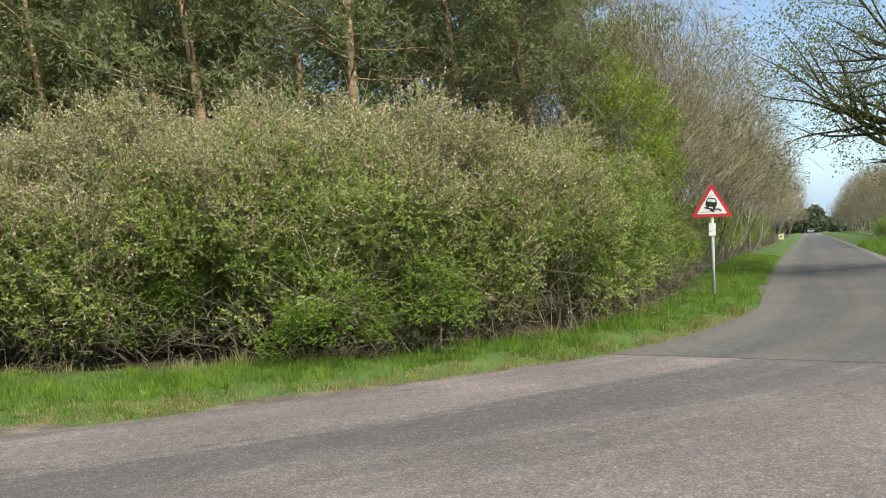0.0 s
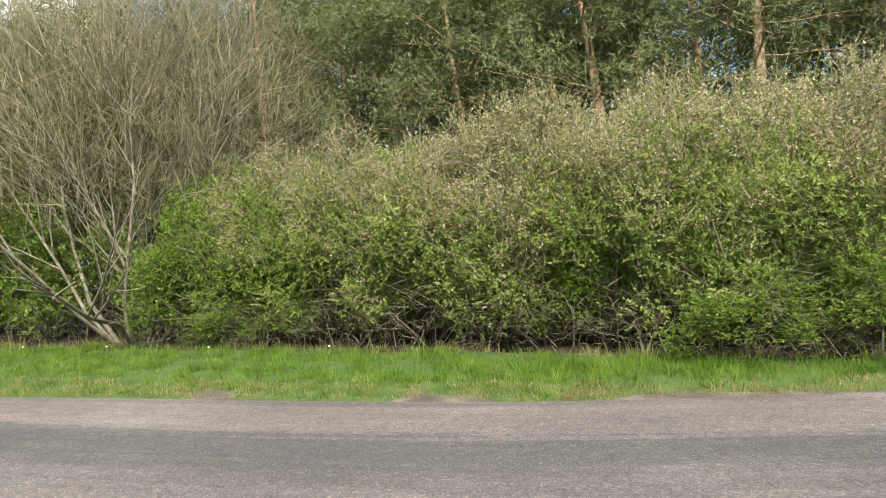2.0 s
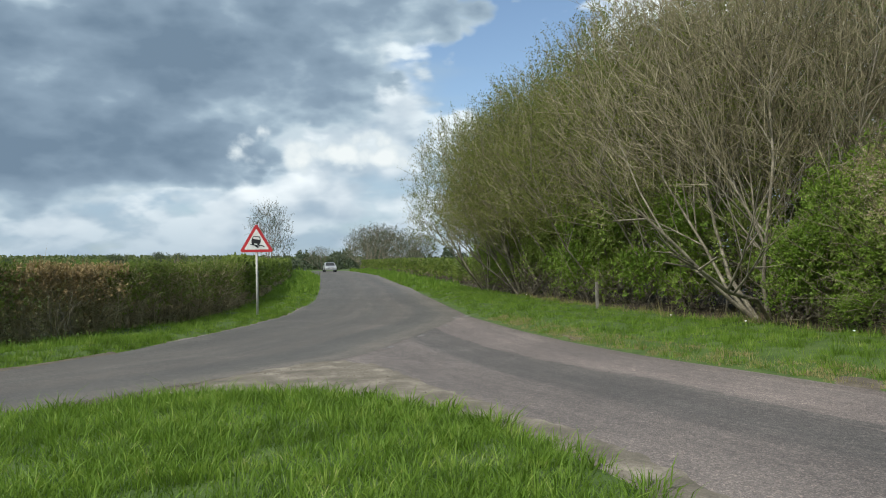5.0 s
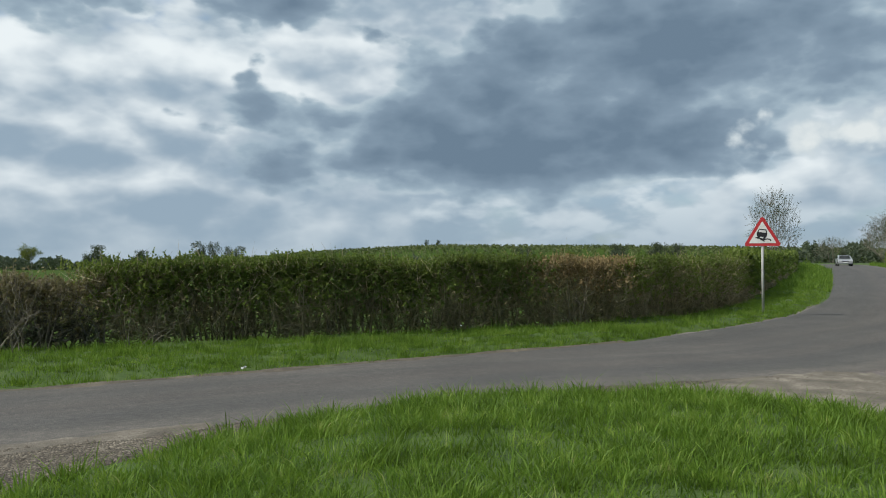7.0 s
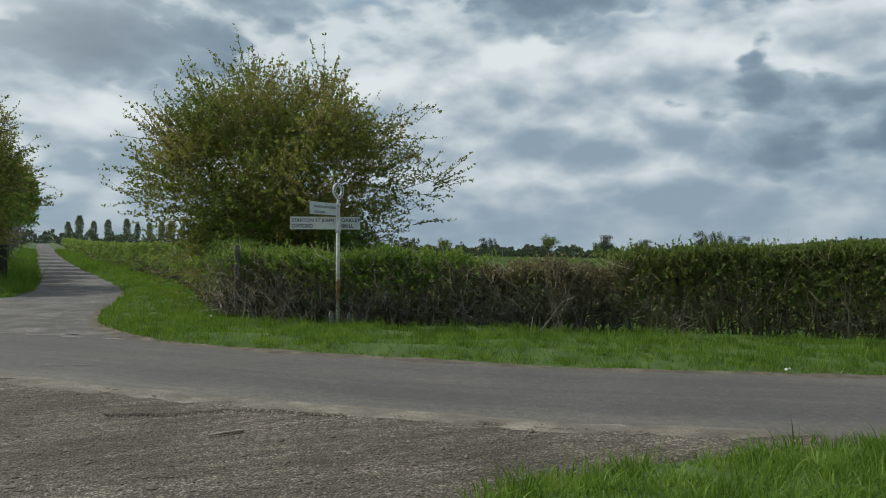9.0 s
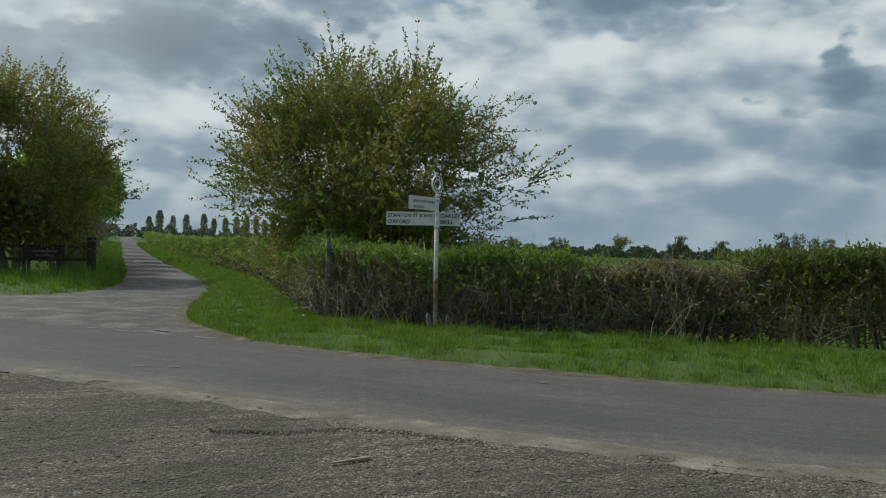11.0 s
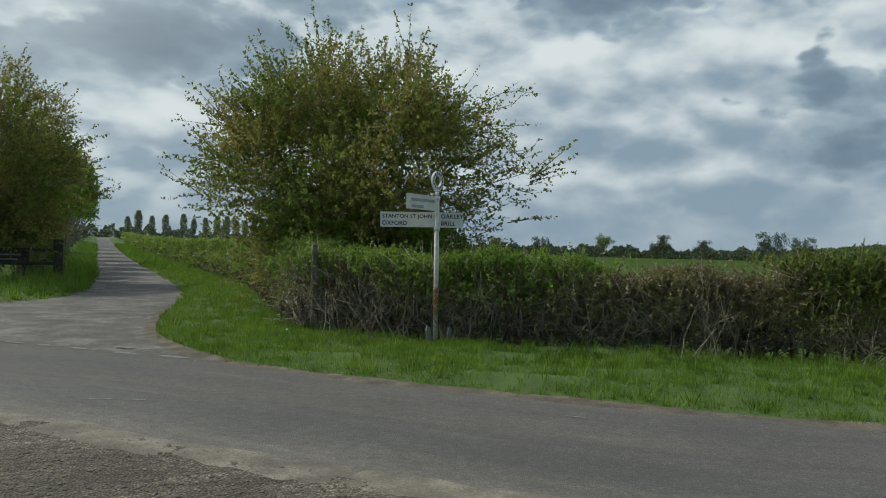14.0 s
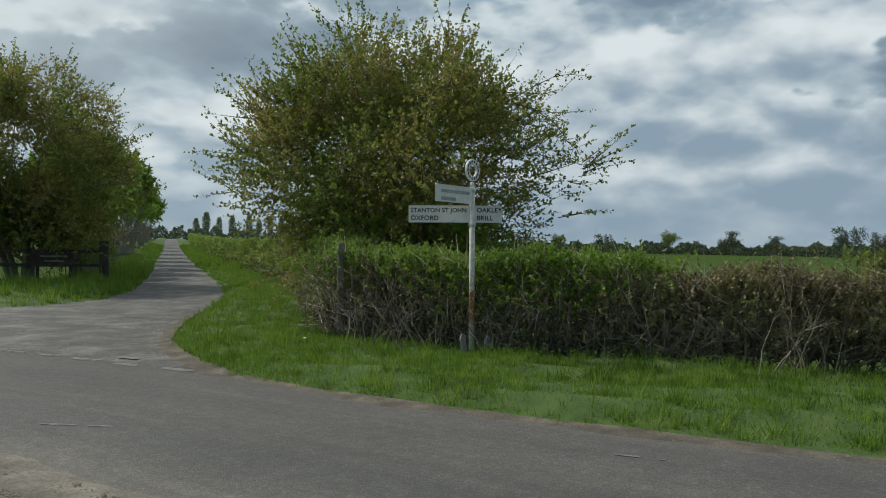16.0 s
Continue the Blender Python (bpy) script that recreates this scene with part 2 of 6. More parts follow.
M["leaf_hill"] = leafy("hillside_leaves", [(0.0, (0.075, 0.095, 0.040)), (0.5, (0.12, 0.145, 0.058)), (1.0, (0.17, 0.19, 0.08))], 0.2, 0.05, 0.5, 0.02)
# poplar leaves paled toward grey: the haze of distance is painted in
M["leaf_haze"] = leafy("hazy_distant_leaves", [(0.0, (0.17, 0.195, 0.15)), (0.5, (0.24, 0.27, 0.205)), (1.0, (0.32, 0.35, 0.27))], 0.45, 0.05, 0.5, 0.02)
M["leaf_lime"] = leafy("pale_spring_leaves", [(0.0, (0.10, 0.125, 0.028)), (0.5, (0.165, 0.19, 0.045)), (1.0, (0.25, 0.26, 0.085))], 0.4, 0.1)
M["white_paint"] = surface("white_paint", (0.56, 0.56, 0.54), (0.74, 0.74, 0.72), (0.82, 0.82, 0.80), 6, 60, 0.55, 0.1)
M["black_paint"] = surface("black_paint", (0.010, 0.010, 0.011), (0.014, 0.014, 0.015), (0.02, 0.02, 0.02), 6, 60, 0.5, 0.05)
M["red_paint"] = surface("red_sign_paint", (0.42, 0.022, 0.03), (0.50, 0.03, 0.036), (0.56, 0.045, 0.05), 3, 60, 0.4, 0.05)
M["grey_steel"] = surface("galvanised_steel", (0.24, 0.25, 0.25), (0.36, 0.37, 0.37), (0.46, 0.47, 0.46), 6, 70, 0.5, 0.1, 0.5)
M["old_wood"] = surface("weathered_oak", (0.022, 0.018, 0.014), (0.05, 0.04, 0.032), (0.10, 0.085, 0.07), 4, 40, 0.95, 0.7)
M["grey_wood"] = surface("grey_timber", (0.11, 0.10, 0.085), (0.20, 0.185, 0.16), (0.32, 0.30, 0.26), 4, 40, 0.95, 0.7)
M["concrete"] = surface("concrete", (0.20, 0.19, 0.175), (0.32, 0.31, 0.29), (0.45, 0.44, 0.42), 5, 60, 0.95, 0.5)
M["yellow_paint"] = surface("yellow_sign_paint", (0.62, 0.58, 0.26), (0.72, 0.70, 0.38), (0.78, 0.76, 0.50), 5, 50, 0.5, 0.05)
M["silver_paint"] = surface("silver_car_paint", (0.40, 0.41, 0.43), (0.52, 0.53, 0.55), (0.60, 0.61, 0.63), 2, 30, 0.3, 0.02, 0.6)
M["dark_glass"] = surface("dark_car_glass", (0.012, 0.013, 0.015), (0.016, 0.018, 0.02), (0.022, 0.024, 0.026), 2, 30, 0.08, 0.0)
M["pale_post"] = surface("pale_grey_post", (0.34, 0.34, 0.33), (0.48, 0.48, 0.46), (0.60, 0.60, 0.58), 6, 60, 0.55, 0.1)
M["pale_wood"] = surface("pale_bare_wood", (0.26, 0.22, 0.16), (0.42, 0.36, 0.27), (0.55, 0.49, 0.38), 12, 60, 0.9, 0.3)
M["rubber"] = surface("tyre_rubber", (0.012, 0.012, 0.012), (0.02, 0.02, 0.02), (0.03, 0.03, 0.03), 8, 60, 0.9, 0.3)
M["lamp_lens"] = surface("headlamp_lens", (0.6, 0.6, 0.6), (0.75, 0.75, 0.75), (0.85, 0.85, 0.85), 8, 60, 0.15, 0.0)
M["stone"] = surface("pebbles", (0.075, 0.062, 0.048), (0.14, 0.118, 0.094), (0.27, 0.235, 0.19), 9, 80, 0.95, 0.4)


def asphalt(name, dark, mid, light, streak=0.5, patches=0.35, bands=((0.0, 0.8), (1.0, 0.8)), grit=1.0):
    """Worn road: bands by the distance from one edge (UV u, over 8 m), streaks along it, stones showing through."""
    m, n = material(name)
    tc = n.add("ShaderNodeTexCoord")
    v, uv = tc.outputs["Object"], tc.outputs["UV"]
    tracks = n.noise(n.add("ShaderNodeMapping", i_0=uv, i_Scale=(1.0, 0.07, 1.0)).outputs[0], 1.6, 5, 0.6, 0.6)
    tracks2 = n.noise(n.add("ShaderNodeMapping", i_0=uv, i_Scale=(7.0, 0.45, 1.0)).outputs[0], 1.0, 6, 0.7, 0.8)
    patch = n.noise(v, patches, 6, 0.65)
    blotch = n.noise(v, 7.0, 7, 0.75)
    f = n.math("ADD", n.math("MULTIPLY", tracks, streak * 0.7), n.math("MULTIPLY", tracks2, streak * 0.5))
    f = n.math("ADD", f, n.math("MULTIPLY", patch, 1 - streak * 1.2))
    c = n.ramp(f, [(0.36, dark), (0.5, mid), (0.62, light)])
    across = n.add("ShaderNodeSeparateXYZ", i_0=uv).outputs[0]
    wander = n.math("ADD", n.math("MULTIPLY", n.math("SUBTRACT", tracks, 0.5), 1.6), n.math("MULTIPLY", n.math("SUBTRACT", blotch, 0.5), 0.35))
    c = n.mix(1.0, c, n.ramp(n.math("DIVIDE", n.math("ADD", across, wander), 8.0), list(bands)), "MULTIPLY")
    c = n.mix(n.remap(blotch, 0.35, 0.7, 0.0, 0.6), c, n.mix(1.0, c, (0.66, 0.65, 0.66), "MULTIPLY"))
    chip = n.add("ShaderNodeTexVoronoi", i_Vector=v, i_Scale=85.0)
    shade = n.add("ShaderNodeSeparateColor", i_0=chip.outputs["Color"]).outputs[0]
    c = n.mix(n.remap(shade, 0.62, 1.0, 0.0, 0.75 * grit), c, n.mix(1.0, c, (2.5, 2.4, 2.25), "MULTIPLY"))
    c = n.mix(n.remap(shade, 0.45, 0.0, 0.0, 0.75 * grit), c, n.mix(1.0, c, (0.35, 0.35, 0.36), "MULTIPLY"))
    coarse = n.add("ShaderNodeSeparateColor", i_0=n.add("ShaderNodeTexVoronoi", i_Vector=v, i_Scale=26.0).outputs["Color"]).outputs[0]
    c = n.mix(n.remap(coarse, 0.86, 1.0, 0.0, 0.5 * grit), c, n.mix(1.0, c, (1.9, 1.8, 1.7), "MULTIPLY"))
    b = n.add("ShaderNodeBump", i_Strength=0.6, i_Distance=0.008, i_Height=n.math("ADD", chip.outputs["Distance"], n.math("MULTIPLY", blotch, 0.5)), invert=True)
    p = n.add("ShaderNodeBsdfPrincipled", i_Base_Color=c, i_Roughness=0.85, i_Normal=b)
    n.add("ShaderNodeOutputMaterial", i_Surface=p)
    return m


EDGE_BANDS = ((0.0, (0.72, 0.66, 0.63)), (0.05, (0.98, 0.92, 0.90)), (0.15, (1.0, 0.93, 0.91)), (0.195, (0.96, 0.90, 0.88)), (0.21, (0.60, 0.60, 0.60)), (0.31, (0.58, 0.59, 0.59)), (0.38, (0.76, 0.73, 0.72)), (0.52, (1.0, 0.95, 0.92)), (1.0, (1.0, 0.97, 0.94)))
MAIN_BANDS = ((0.0, (1.0, 0.95, 0.88)), (0.06, (1.0, 0.95, 0.89)), (0.10, (0.74, 0.73, 0.71)), (0.16, (0.66, 0.66, 0.66)), (0.24, (0.82, 0.77, 0.74)), (0.33, (0.70, 0.69, 0.68)), (0.42, (0.80, 0.76, 0.73)), (0.5, (0.66, 0.65, 0.64)), (1.0, (0.75, 0.74, 0.73)))
M["asphalt"] = asphalt("worn_asphalt", (0.118, 0.109, 0.108), (0.159, 0.144, 0.140), (0.230, 0.207, 0.197), 0.4, 0.35, EDGE_BANDS, 0.65)
M["asphalt_main"] = asphalt("smooth_asphalt", (0.099, 0.095, 0.092), (0.125, 0.120, 0.114), (0.168, 0.158, 0.148), 0.45, 0.35, MAIN_BANDS, 0.42)
M["lane_surface"] = asphalt("pale_broken_lane", (0.068, 0.063, 0.058), (0.122, 0.114, 0.105), (0.225, 0.21, 0.195), 0.2, 1.1)
M["worn_line"] = surface("worn_white_line", (0.10, 0.098, 0.095), (0.17, 0.165, 0.16), (0.36, 0.35, 0.34), 14, 60, 0.9, 0.3)


def gravel_material():
    m, n = material("gravel")
    v = n.add("ShaderNodeTexCoord").outputs["Object"]
    vor = n.add("ShaderNodeTexVoronoi", i_Vector=v, i_Scale=44.0)
    cell = n.add("ShaderNodeSeparateColor", i_0=vor.outputs["Color"]).outputs[0]
    big = n.math("ADD", n.math("MULTIPLY", n.noise(v, 0.7, 4, 0.6), 0.5), n.math("MULTIPLY", n.noise(n.add("ShaderNodeMapping", i_0=v, i_Rotation=(0, 0, 0.75), i_Scale=(0.5, 4.0, 1.0)).outputs[0], 1.3, 5, 0.65, 0.4), 0.5))
    c = n.ramp(n.math("ADD", n.math("MULTIPLY", cell, 0.42), n.math("MULTIPLY", n.remap(big, 0.28, 0.72, 0.1, 0.95), 0.52)), [(0.24, (0.046, 0.037, 0.027)), (0.42, (0.098, 0.080, 0.058)), (0.60, (0.158, 0.132, 0.098)), (0.80, (0.35, 0.305, 0.235))])
    c = n.mix(n.remap(vor.outputs["Distance"], 0.3, 0.8, 0.0, 0.6), c, (0.06, 0.048, 0.037))
    b = n.add("ShaderNodeBump", i_Strength=0.9, i_Distance=0.02, i_Height=vor.outputs["Distance"], invert=True)
    n.add("ShaderNodeOutputMaterial", i_Surface=n.add("ShaderNodeBsdfPrincipled", i_Base_Color=c, i_Roughness=0.92, i_Normal=b))
    return m


M["gravel"] = gravel_material()


def post_paint():
    """White paint, rusted through in blotches low on the post."""
    m, n = material("rusting_white_paint")
    v = n.add("ShaderNodeTexCoord").outputs["Object"]
    z = n.add("ShaderNodeSeparateXYZ", i_0=v).outputs[2]
    near = n.math("MULTIPLY", n.remap(z, 0.25, 0.6), n.remap(z, 1.1, 0.9))
    r = n.math("MULTIPLY", n.remap(n.noise(v, 7.0, 5, 0.7), 0.43, 0.53), near)
    c = n.mix(r, n.ramp(n.noise(v, 20, 4), [(0.3, (0.52, 0.49, 0.41)), (0.6, (0.72, 0.70, 0.63))]), n.ramp(n.noise(v, 40, 3), [(0.3, (0.20, 0.075, 0.022)), (0.7, (0.46, 0.20, 0.05))]))
    n.add("ShaderNodeOutputMaterial", i_Surface=n.add("ShaderNodeBsdfPrincipled", i_Base_Color=c, i_Roughness=0.65))
    return m


M["post_paint"] = post_paint()


# ---- geometry helpers ----
def mesh_np(name, V, F, uv=None, smooth=False):
    """A mesh from arrays: V (n, 3) and F (m, k)."""
    V, F = np.asarray(V, np.float32), np.asarray(F, np.int32)
    me = bpy.data.meshes.new(name)
    me.vertices.add(len(V))
    me.vertices.foreach_set("co", V.ravel())
    me.loops.add(F.size)
    me.loops.foreach_set("vertex_index", F.ravel())
    me.polygons.add(len(F))
    me.polygons.foreach_set("loop_start", np.arange(len(F), dtype=np.int32) * F.shape[1])
    me.update(calc_edges=True)
    if uv is not None:
        layer = me.uv_layers.new(name="UVMap")
        layer.data.foreach_set("uv", np.asarray(uv, np.float32)[F.ravel()].ravel())
    if smooth:
        me.polygons.foreach_set("use_smooth", np.ones(len(F), bool))
    return me


def part(name, bm, mat, parent=None, label=""):
    """Links a bmesh or a mesh as one object under a thing or a part."""
    if isinstance(bm, bmesh.types.BMesh):
        me = bpy.data.meshes.new(name)
        bm.normal_update()
        bm.to_mesh(me)
        bm.free()
    else:
        me = bm
    me.materials.append(M[mat])
    ob = new(name, me)
    if parent is not None:
        ob.parent = parent
    if label:
        tagged(ob, label)
    return ob


def thing(name, m, label, category, group=""):
    ob = new(name)
    ob.empty_display_size = 0.1
    ob.matrix_basis = m
    return tagged(ob, label, category, group)


def box(bm, x0, x1, y0, y1, z0, z1, bevel=0.0):
    vs = bmesh.ops.create_cube(bm, size=1.0)["verts"]
    for v in vs:
        v.co = Vector(((x0 + x1) / 2 + v.co.x * (x1 - x0), (y0 + y1) / 2 + v.co.y * (y1 - y0), (z0 + z1) / 2 + v.co.z * (z1 - z0)))
    if bevel:
        es = list({e for v in vs for e in v.link_edges})
        bmesh.ops.bevel(bm, geom=es, offset=bevel, segments=2, affect="EDGES", profile=0.6)
    return bm


def prism(bm, outline, y0, y1):
    """An outline in x, z drawn out from y0 to y1."""
    a = [bm.verts.new((x, y0, z)) for x, z in outline]
    b = [bm.verts.new((x, y1, z)) for x, z in outline]
    bm.faces.new(a)
    bm.faces.new(b[::-1])
    for i in range(len(a)):
        j = (i + 1) % len(a)
        bm.faces.new((a[j], a[i], b[i], b[j]))
    return bm


def pipe(bm, r0, r1, z0, z1, n=12, x=0.0, y=0.0):
    rings = [[bm.verts.new((x + r * math.cos(2 * math.pi * i / n), y + r * math.sin(2 * math.pi * i / n), z)) for i in range(n)] for r, z in ((r0, z0), (r1, z1))]
    for i in range(n):
        j = (i + 1) % n
        f = bm.faces.new((rings[0][i], rings[0][j], rings[1][j], rings[1][i]))
        f.smooth = True
    bm.faces.new(rings[0][::-1])
    bm.faces.new(rings[1])
    return bm


def unit(a):
    return a / np.maximum(np.linalg.norm(a, axis=-1, keepdims=True), 1e-9)


def tubes(A, B, ra, rb, sides=3):
    """Tapered tubes from A to B: arrays of vertices and quads."""
    A, B = np.asarray(A, float), np.asarray(B, float)
    n = len(A)
    d = unit(B - A)
    ref = np.where(np.abs(d[:, 2:3]) > 0.9, np.array([[1.0, 0, 0]]), np.array([[0, 0, 1.0]]))
    u = unit(np.cross(d, ref))
    w = np.cross(d, u)
    ang = 2 * np.pi * np.arange(sides) / sides
    ring = u[:, None] * np.cos(ang)[None, :, None] + w[:, None] * np.sin(ang)[None, :, None]
    ra, rb = np.broadcast_to(ra, n).reshape(n, 1, 1), np.broadcast_to(rb, n).reshape(n, 1, 1)
    V = np.concatenate([A[:, None] + ring * ra, B[:, None] + ring * rb], 1).reshape(-1, 3)
    i = np.arange(sides)
    j = (i + 1) % sides
    f = np.stack([i, j, j + sides, i + sides], 1)
    F = (f[None] + (np.arange(n) * 2 * sides)[:, None, None]).reshape(-1, 4)
    return V, F


def leaves(rng, C, D, S, wide=0.5, fold=0.12):
    """Pointed leaves at C along D of length S: arrays of vertices and quads."""
    n = len(C)
    side = unit(np.cross(D, rng.normal(size=(n, 3))))
    nor = np.cross(D, side)
    S = np.broadcast_to(S, n).reshape(n, 1)
    mid = C + D * S * 0.5 + nor * S * fold
    V = np.stack([C, mid + side * S * wide * 0.5, C + D * S, mid - side * S * wide * 0.5], 1).reshape(-1, 3)
    return V, np.arange(4 * n).reshape(n, 4)


def cones(A, B, r):
    """Thin pointed twigs from A to B: arrays of vertices and triangles."""
    A, B = np.asarray(A, float), np.asarray(B, float)
    n = len(A)
    d = unit(B - A)
    u = unit(np.cross(d, np.array([[0.31, 0.83, 0.46]])))
    w = np.cross(d, u)
    r = np.broadcast_to(r, n).reshape(n, 1)
    V = np.stack([A + u * r, A - u * r * 0.5 + w * r * 0.87, A - u * r * 0.5 - w * r * 0.87, B], 1).reshape(-1, 3)
    f = np.array([[0, 1, 3], [1, 2, 3], [2, 0, 3]])
    return V, (f[None] + (np.arange(n) * 4)[:, None, None]).reshape(-1, 3)


def small_leaves(rng, C, D, S, wide=0.5):
    """Leaves of one triangle each, for what stands farther off."""
    n = len(C)
    side = unit(np.cross(D, rng.normal(size=(n, 3))))
    S = np.broadcast_to(S, n).reshape(n, 1)
    V = np.stack([C - side * S * wide * 0.5, C + side * S * wide * 0.5, C + D * S], 1).reshape(-1, 3)
    return V, np.arange(3 * n).reshape(n, 3)


def tufted(rng, P, share=0.65, per=26, spread=0.055):
    """Gathers roots into tufts: gives the new roots, the way each blade leans, and a height factor by tuft."""
    n = len(P)
    C = P[rng.integers(0, n, max(n // per, 1))]
    own = rng.integers(0, len(C), n)
    tuft = rng.uniform(0, 1, n) < share
    off = rng.normal(size=(n, 2)) * spread
    Q = P.copy()
    Q[tuft, :2] = C[own[tuft], :2] + off[tuft]
    Q[tuft, 2] = C[own[tuft], 2]
    b = np.where(tuft, np.arctan2(off[:, 1], off[:, 0]), rng.uniform(0, 2 * np.pi, n))
    tall = np.where(tuft, rng.lognormal(0.12, 0.38, len(C))[own], 0.72)
    return Q, b, tall


def short_blades(rng, P, height, width, lean=0.5):
    """Grass of one triangle a blade."""
    n = len(P)
    P, b, tall = tufted(rng, P)
    height = height * tall
    a = rng.uniform(0, 2 * np.pi, n)
    side = np.stack([np.cos(a), np.sin(a), np.zeros(n)], 1) * (width * rng.uniform(0.6, 1.3, n))[:, None] * 0.5
    h = (height * rng.uniform(0.45, 1.25, n))[:, None]
    tip = P + np.array([0, 0, 1.0]) * h + np.stack([np.cos(b), np.sin(b), np.zeros(n)], 1) * h * (rng.uniform(0.1, 1, n) * lean)[:, None]
    return np.stack([P - side, P + side, tip], 1).reshape(-1, 3), np.arange(3 * n).reshape(n, 3)


def blades(rng, P, height, width, lean=0.5):
    """Grass: bent blades rooted at P, one triangle over a quad each, as triangles."""
    n = len(P)
    P, b, tall = tufted(rng, P, 0.75, 40, 0.08)
    height = height * np.minimum(tall, 1.6)
    a = rng.uniform(0, 2 * np.pi, n)
    side = np.stack([np.cos(a), np.sin(a), np.zeros(n)], 1)
    out = np.stack([np.cos(b), np.sin(b), np.zeros(n)], 1) * (rng.uniform(0.1, 1, n) * lean)[:, None]
    h = (height * rng.uniform(0.45, 1.25, n))[:, None]
    w = (width * rng.uniform(0.6, 1.3, n))[:, None] * 0.5
    up = np.array([0, 0, 1.0])
    mid = P + up * h * 0.6 + out * h * 0.35
    tip = P + up * h * 0.95 + out * h
    V = np.stack([P - side * w, P + side * w, mid - side * w * 0.75, mid + side * w * 0.75, tip], 1).reshape(-1, 3)
    f = np.array([[0, 1, 3], [0, 3, 2], [2, 3, 4]])
    return V, (f[None] + (np.arange(n) * 5)[:, None, None]).reshape(-1, 3)


def shoots(rng, P, D, L, count, leaf, wide=0.5, spread=0.9, twig=0.006, full=False):
    """Twigs from P along D with leaves on them. Gives twig arrays and leaf arrays."""
    n = len(P)
    L = np.broadcast_to(L, n).reshape(n, 1)
    D = unit(D)
    T = cones(P, P + D * L, twig)
    t = rng.uniform(0.1, 1.05, (n, count, 1))
    C = (P[:, None] + D[:, None] * L[:, None] * t).reshape(-1, 3)
    LD = unit(np.repeat(D, count, 0) * 0.5 + rng.normal(size=(n * count, 3)) * spread + np.array([0, 0, 0.2]))
    S = leaf * rng.uniform(0.55, 1.35, n * count)
    return T, (leaves(rng, C, LD, S, wide) if full else small_leaves(rng, C, LD, S * 1.25, wide * 1.15))


def grow(rng, stems, levels):
    """Branches: stems are (place, way, length, radius); a level is (children, angle, length ratio, radius ratio, bend up, segments).
    Gives segment arrays A, B, ra, rb and the tips."""
    A, B, RA, RB, tips = [], [], [], [], []
    now = stems
    for k in range(len(levels) + 1):
        nxt = []
        seg = levels[k - 1][5] if k else 5
        bend = levels[k - 1][4] if k else levels[0][4] * 0.5
        for p, d, L, r in now:
            p, d = np.array(p, float), np.array(d, float)
            pts = [p]
            for i in range(seg):
                d = d + rng.normal(size=3) * 0.13 + np.array([0, 0, bend / seg])
                d /= np.linalg.norm(d)
                q = p + d * (L / seg)
                A.append(p), B.append(q)
                RA.append(r * (1 - 0.65 * i / seg)), RB.append(r * (1 - 0.65 * (i + 1) / seg))
                p = q
                pts.append(p)
            if k == len(levels):
                tips.append((pts[0], p, d))
            else:
                n, ang, lr, rr = levels[k][:4]
                for c in range(n):
                    f = rng.uniform(0.25, 1.0) if c else 1.0
                    x = f * seg
                    i = min(int(x), seg - 1)
                    base = pts[i] + (pts[i + 1] - pts[i]) * (x - i)
                    side = rng.normal(size=3)
                    side -= d * side.dot(d)
                    side /= np.linalg.norm(side)
                    a = ang * rng.uniform(0.6, 1.3) * (0.4 if c == 0 else 1)
                    nd = d * math.cos(a) + side * math.sin(a)
                    nxt.append((base, nd, L * lr * rng.uniform(0.7, 1.2), r * (1 - 0.6 * f) * rr))
        now = nxt
    return np.array(A), np.array(B), np.array(RA), np.array(RB), tips


def join(*pairs):
    """One mesh's arrays out of several with faces of the same size."""
    Vs, Fs, k = [], [], 0
    for V, F in pairs:
        Vs.append(V), Fs.append(F + k)
        k += len(V)
    return np.concatenate(Vs), np.concatenate(Fs)


def resample(pts, step):
    pts = np.asarray(pts, float)
    d = np.r_[0, np.cumsum(np.linalg.norm(np.diff(pts, axis=0), axis=1))]
    # rounded corners: a Catmull-like smoothing on the dense line
    s = np.linspace(0, d[-1], max(int(d[-1] / step), 2) + 1)
    q = np.stack([np.interp(s, d, pts[:, i]) for i in range(pts.shape[1])], 1)
    for _ in range(3):
        q[1:-1] = (q[:-2] + 2 * q[1:-1] + q[2:]) / 4
    return q


def wobble(x, y, f, seed=0.0):
    """Smooth noise for arrays, from sines."""
    return (np.sin(x * f + 1.3 * np.sin(y * f * 0.7 + seed)) + np.sin(y * f * 1.3 + 1.7 * np.sin(x * f * 0.9 + 2 + seed)) + np.sin((x + y) * f * 2.1 + seed)) / 3


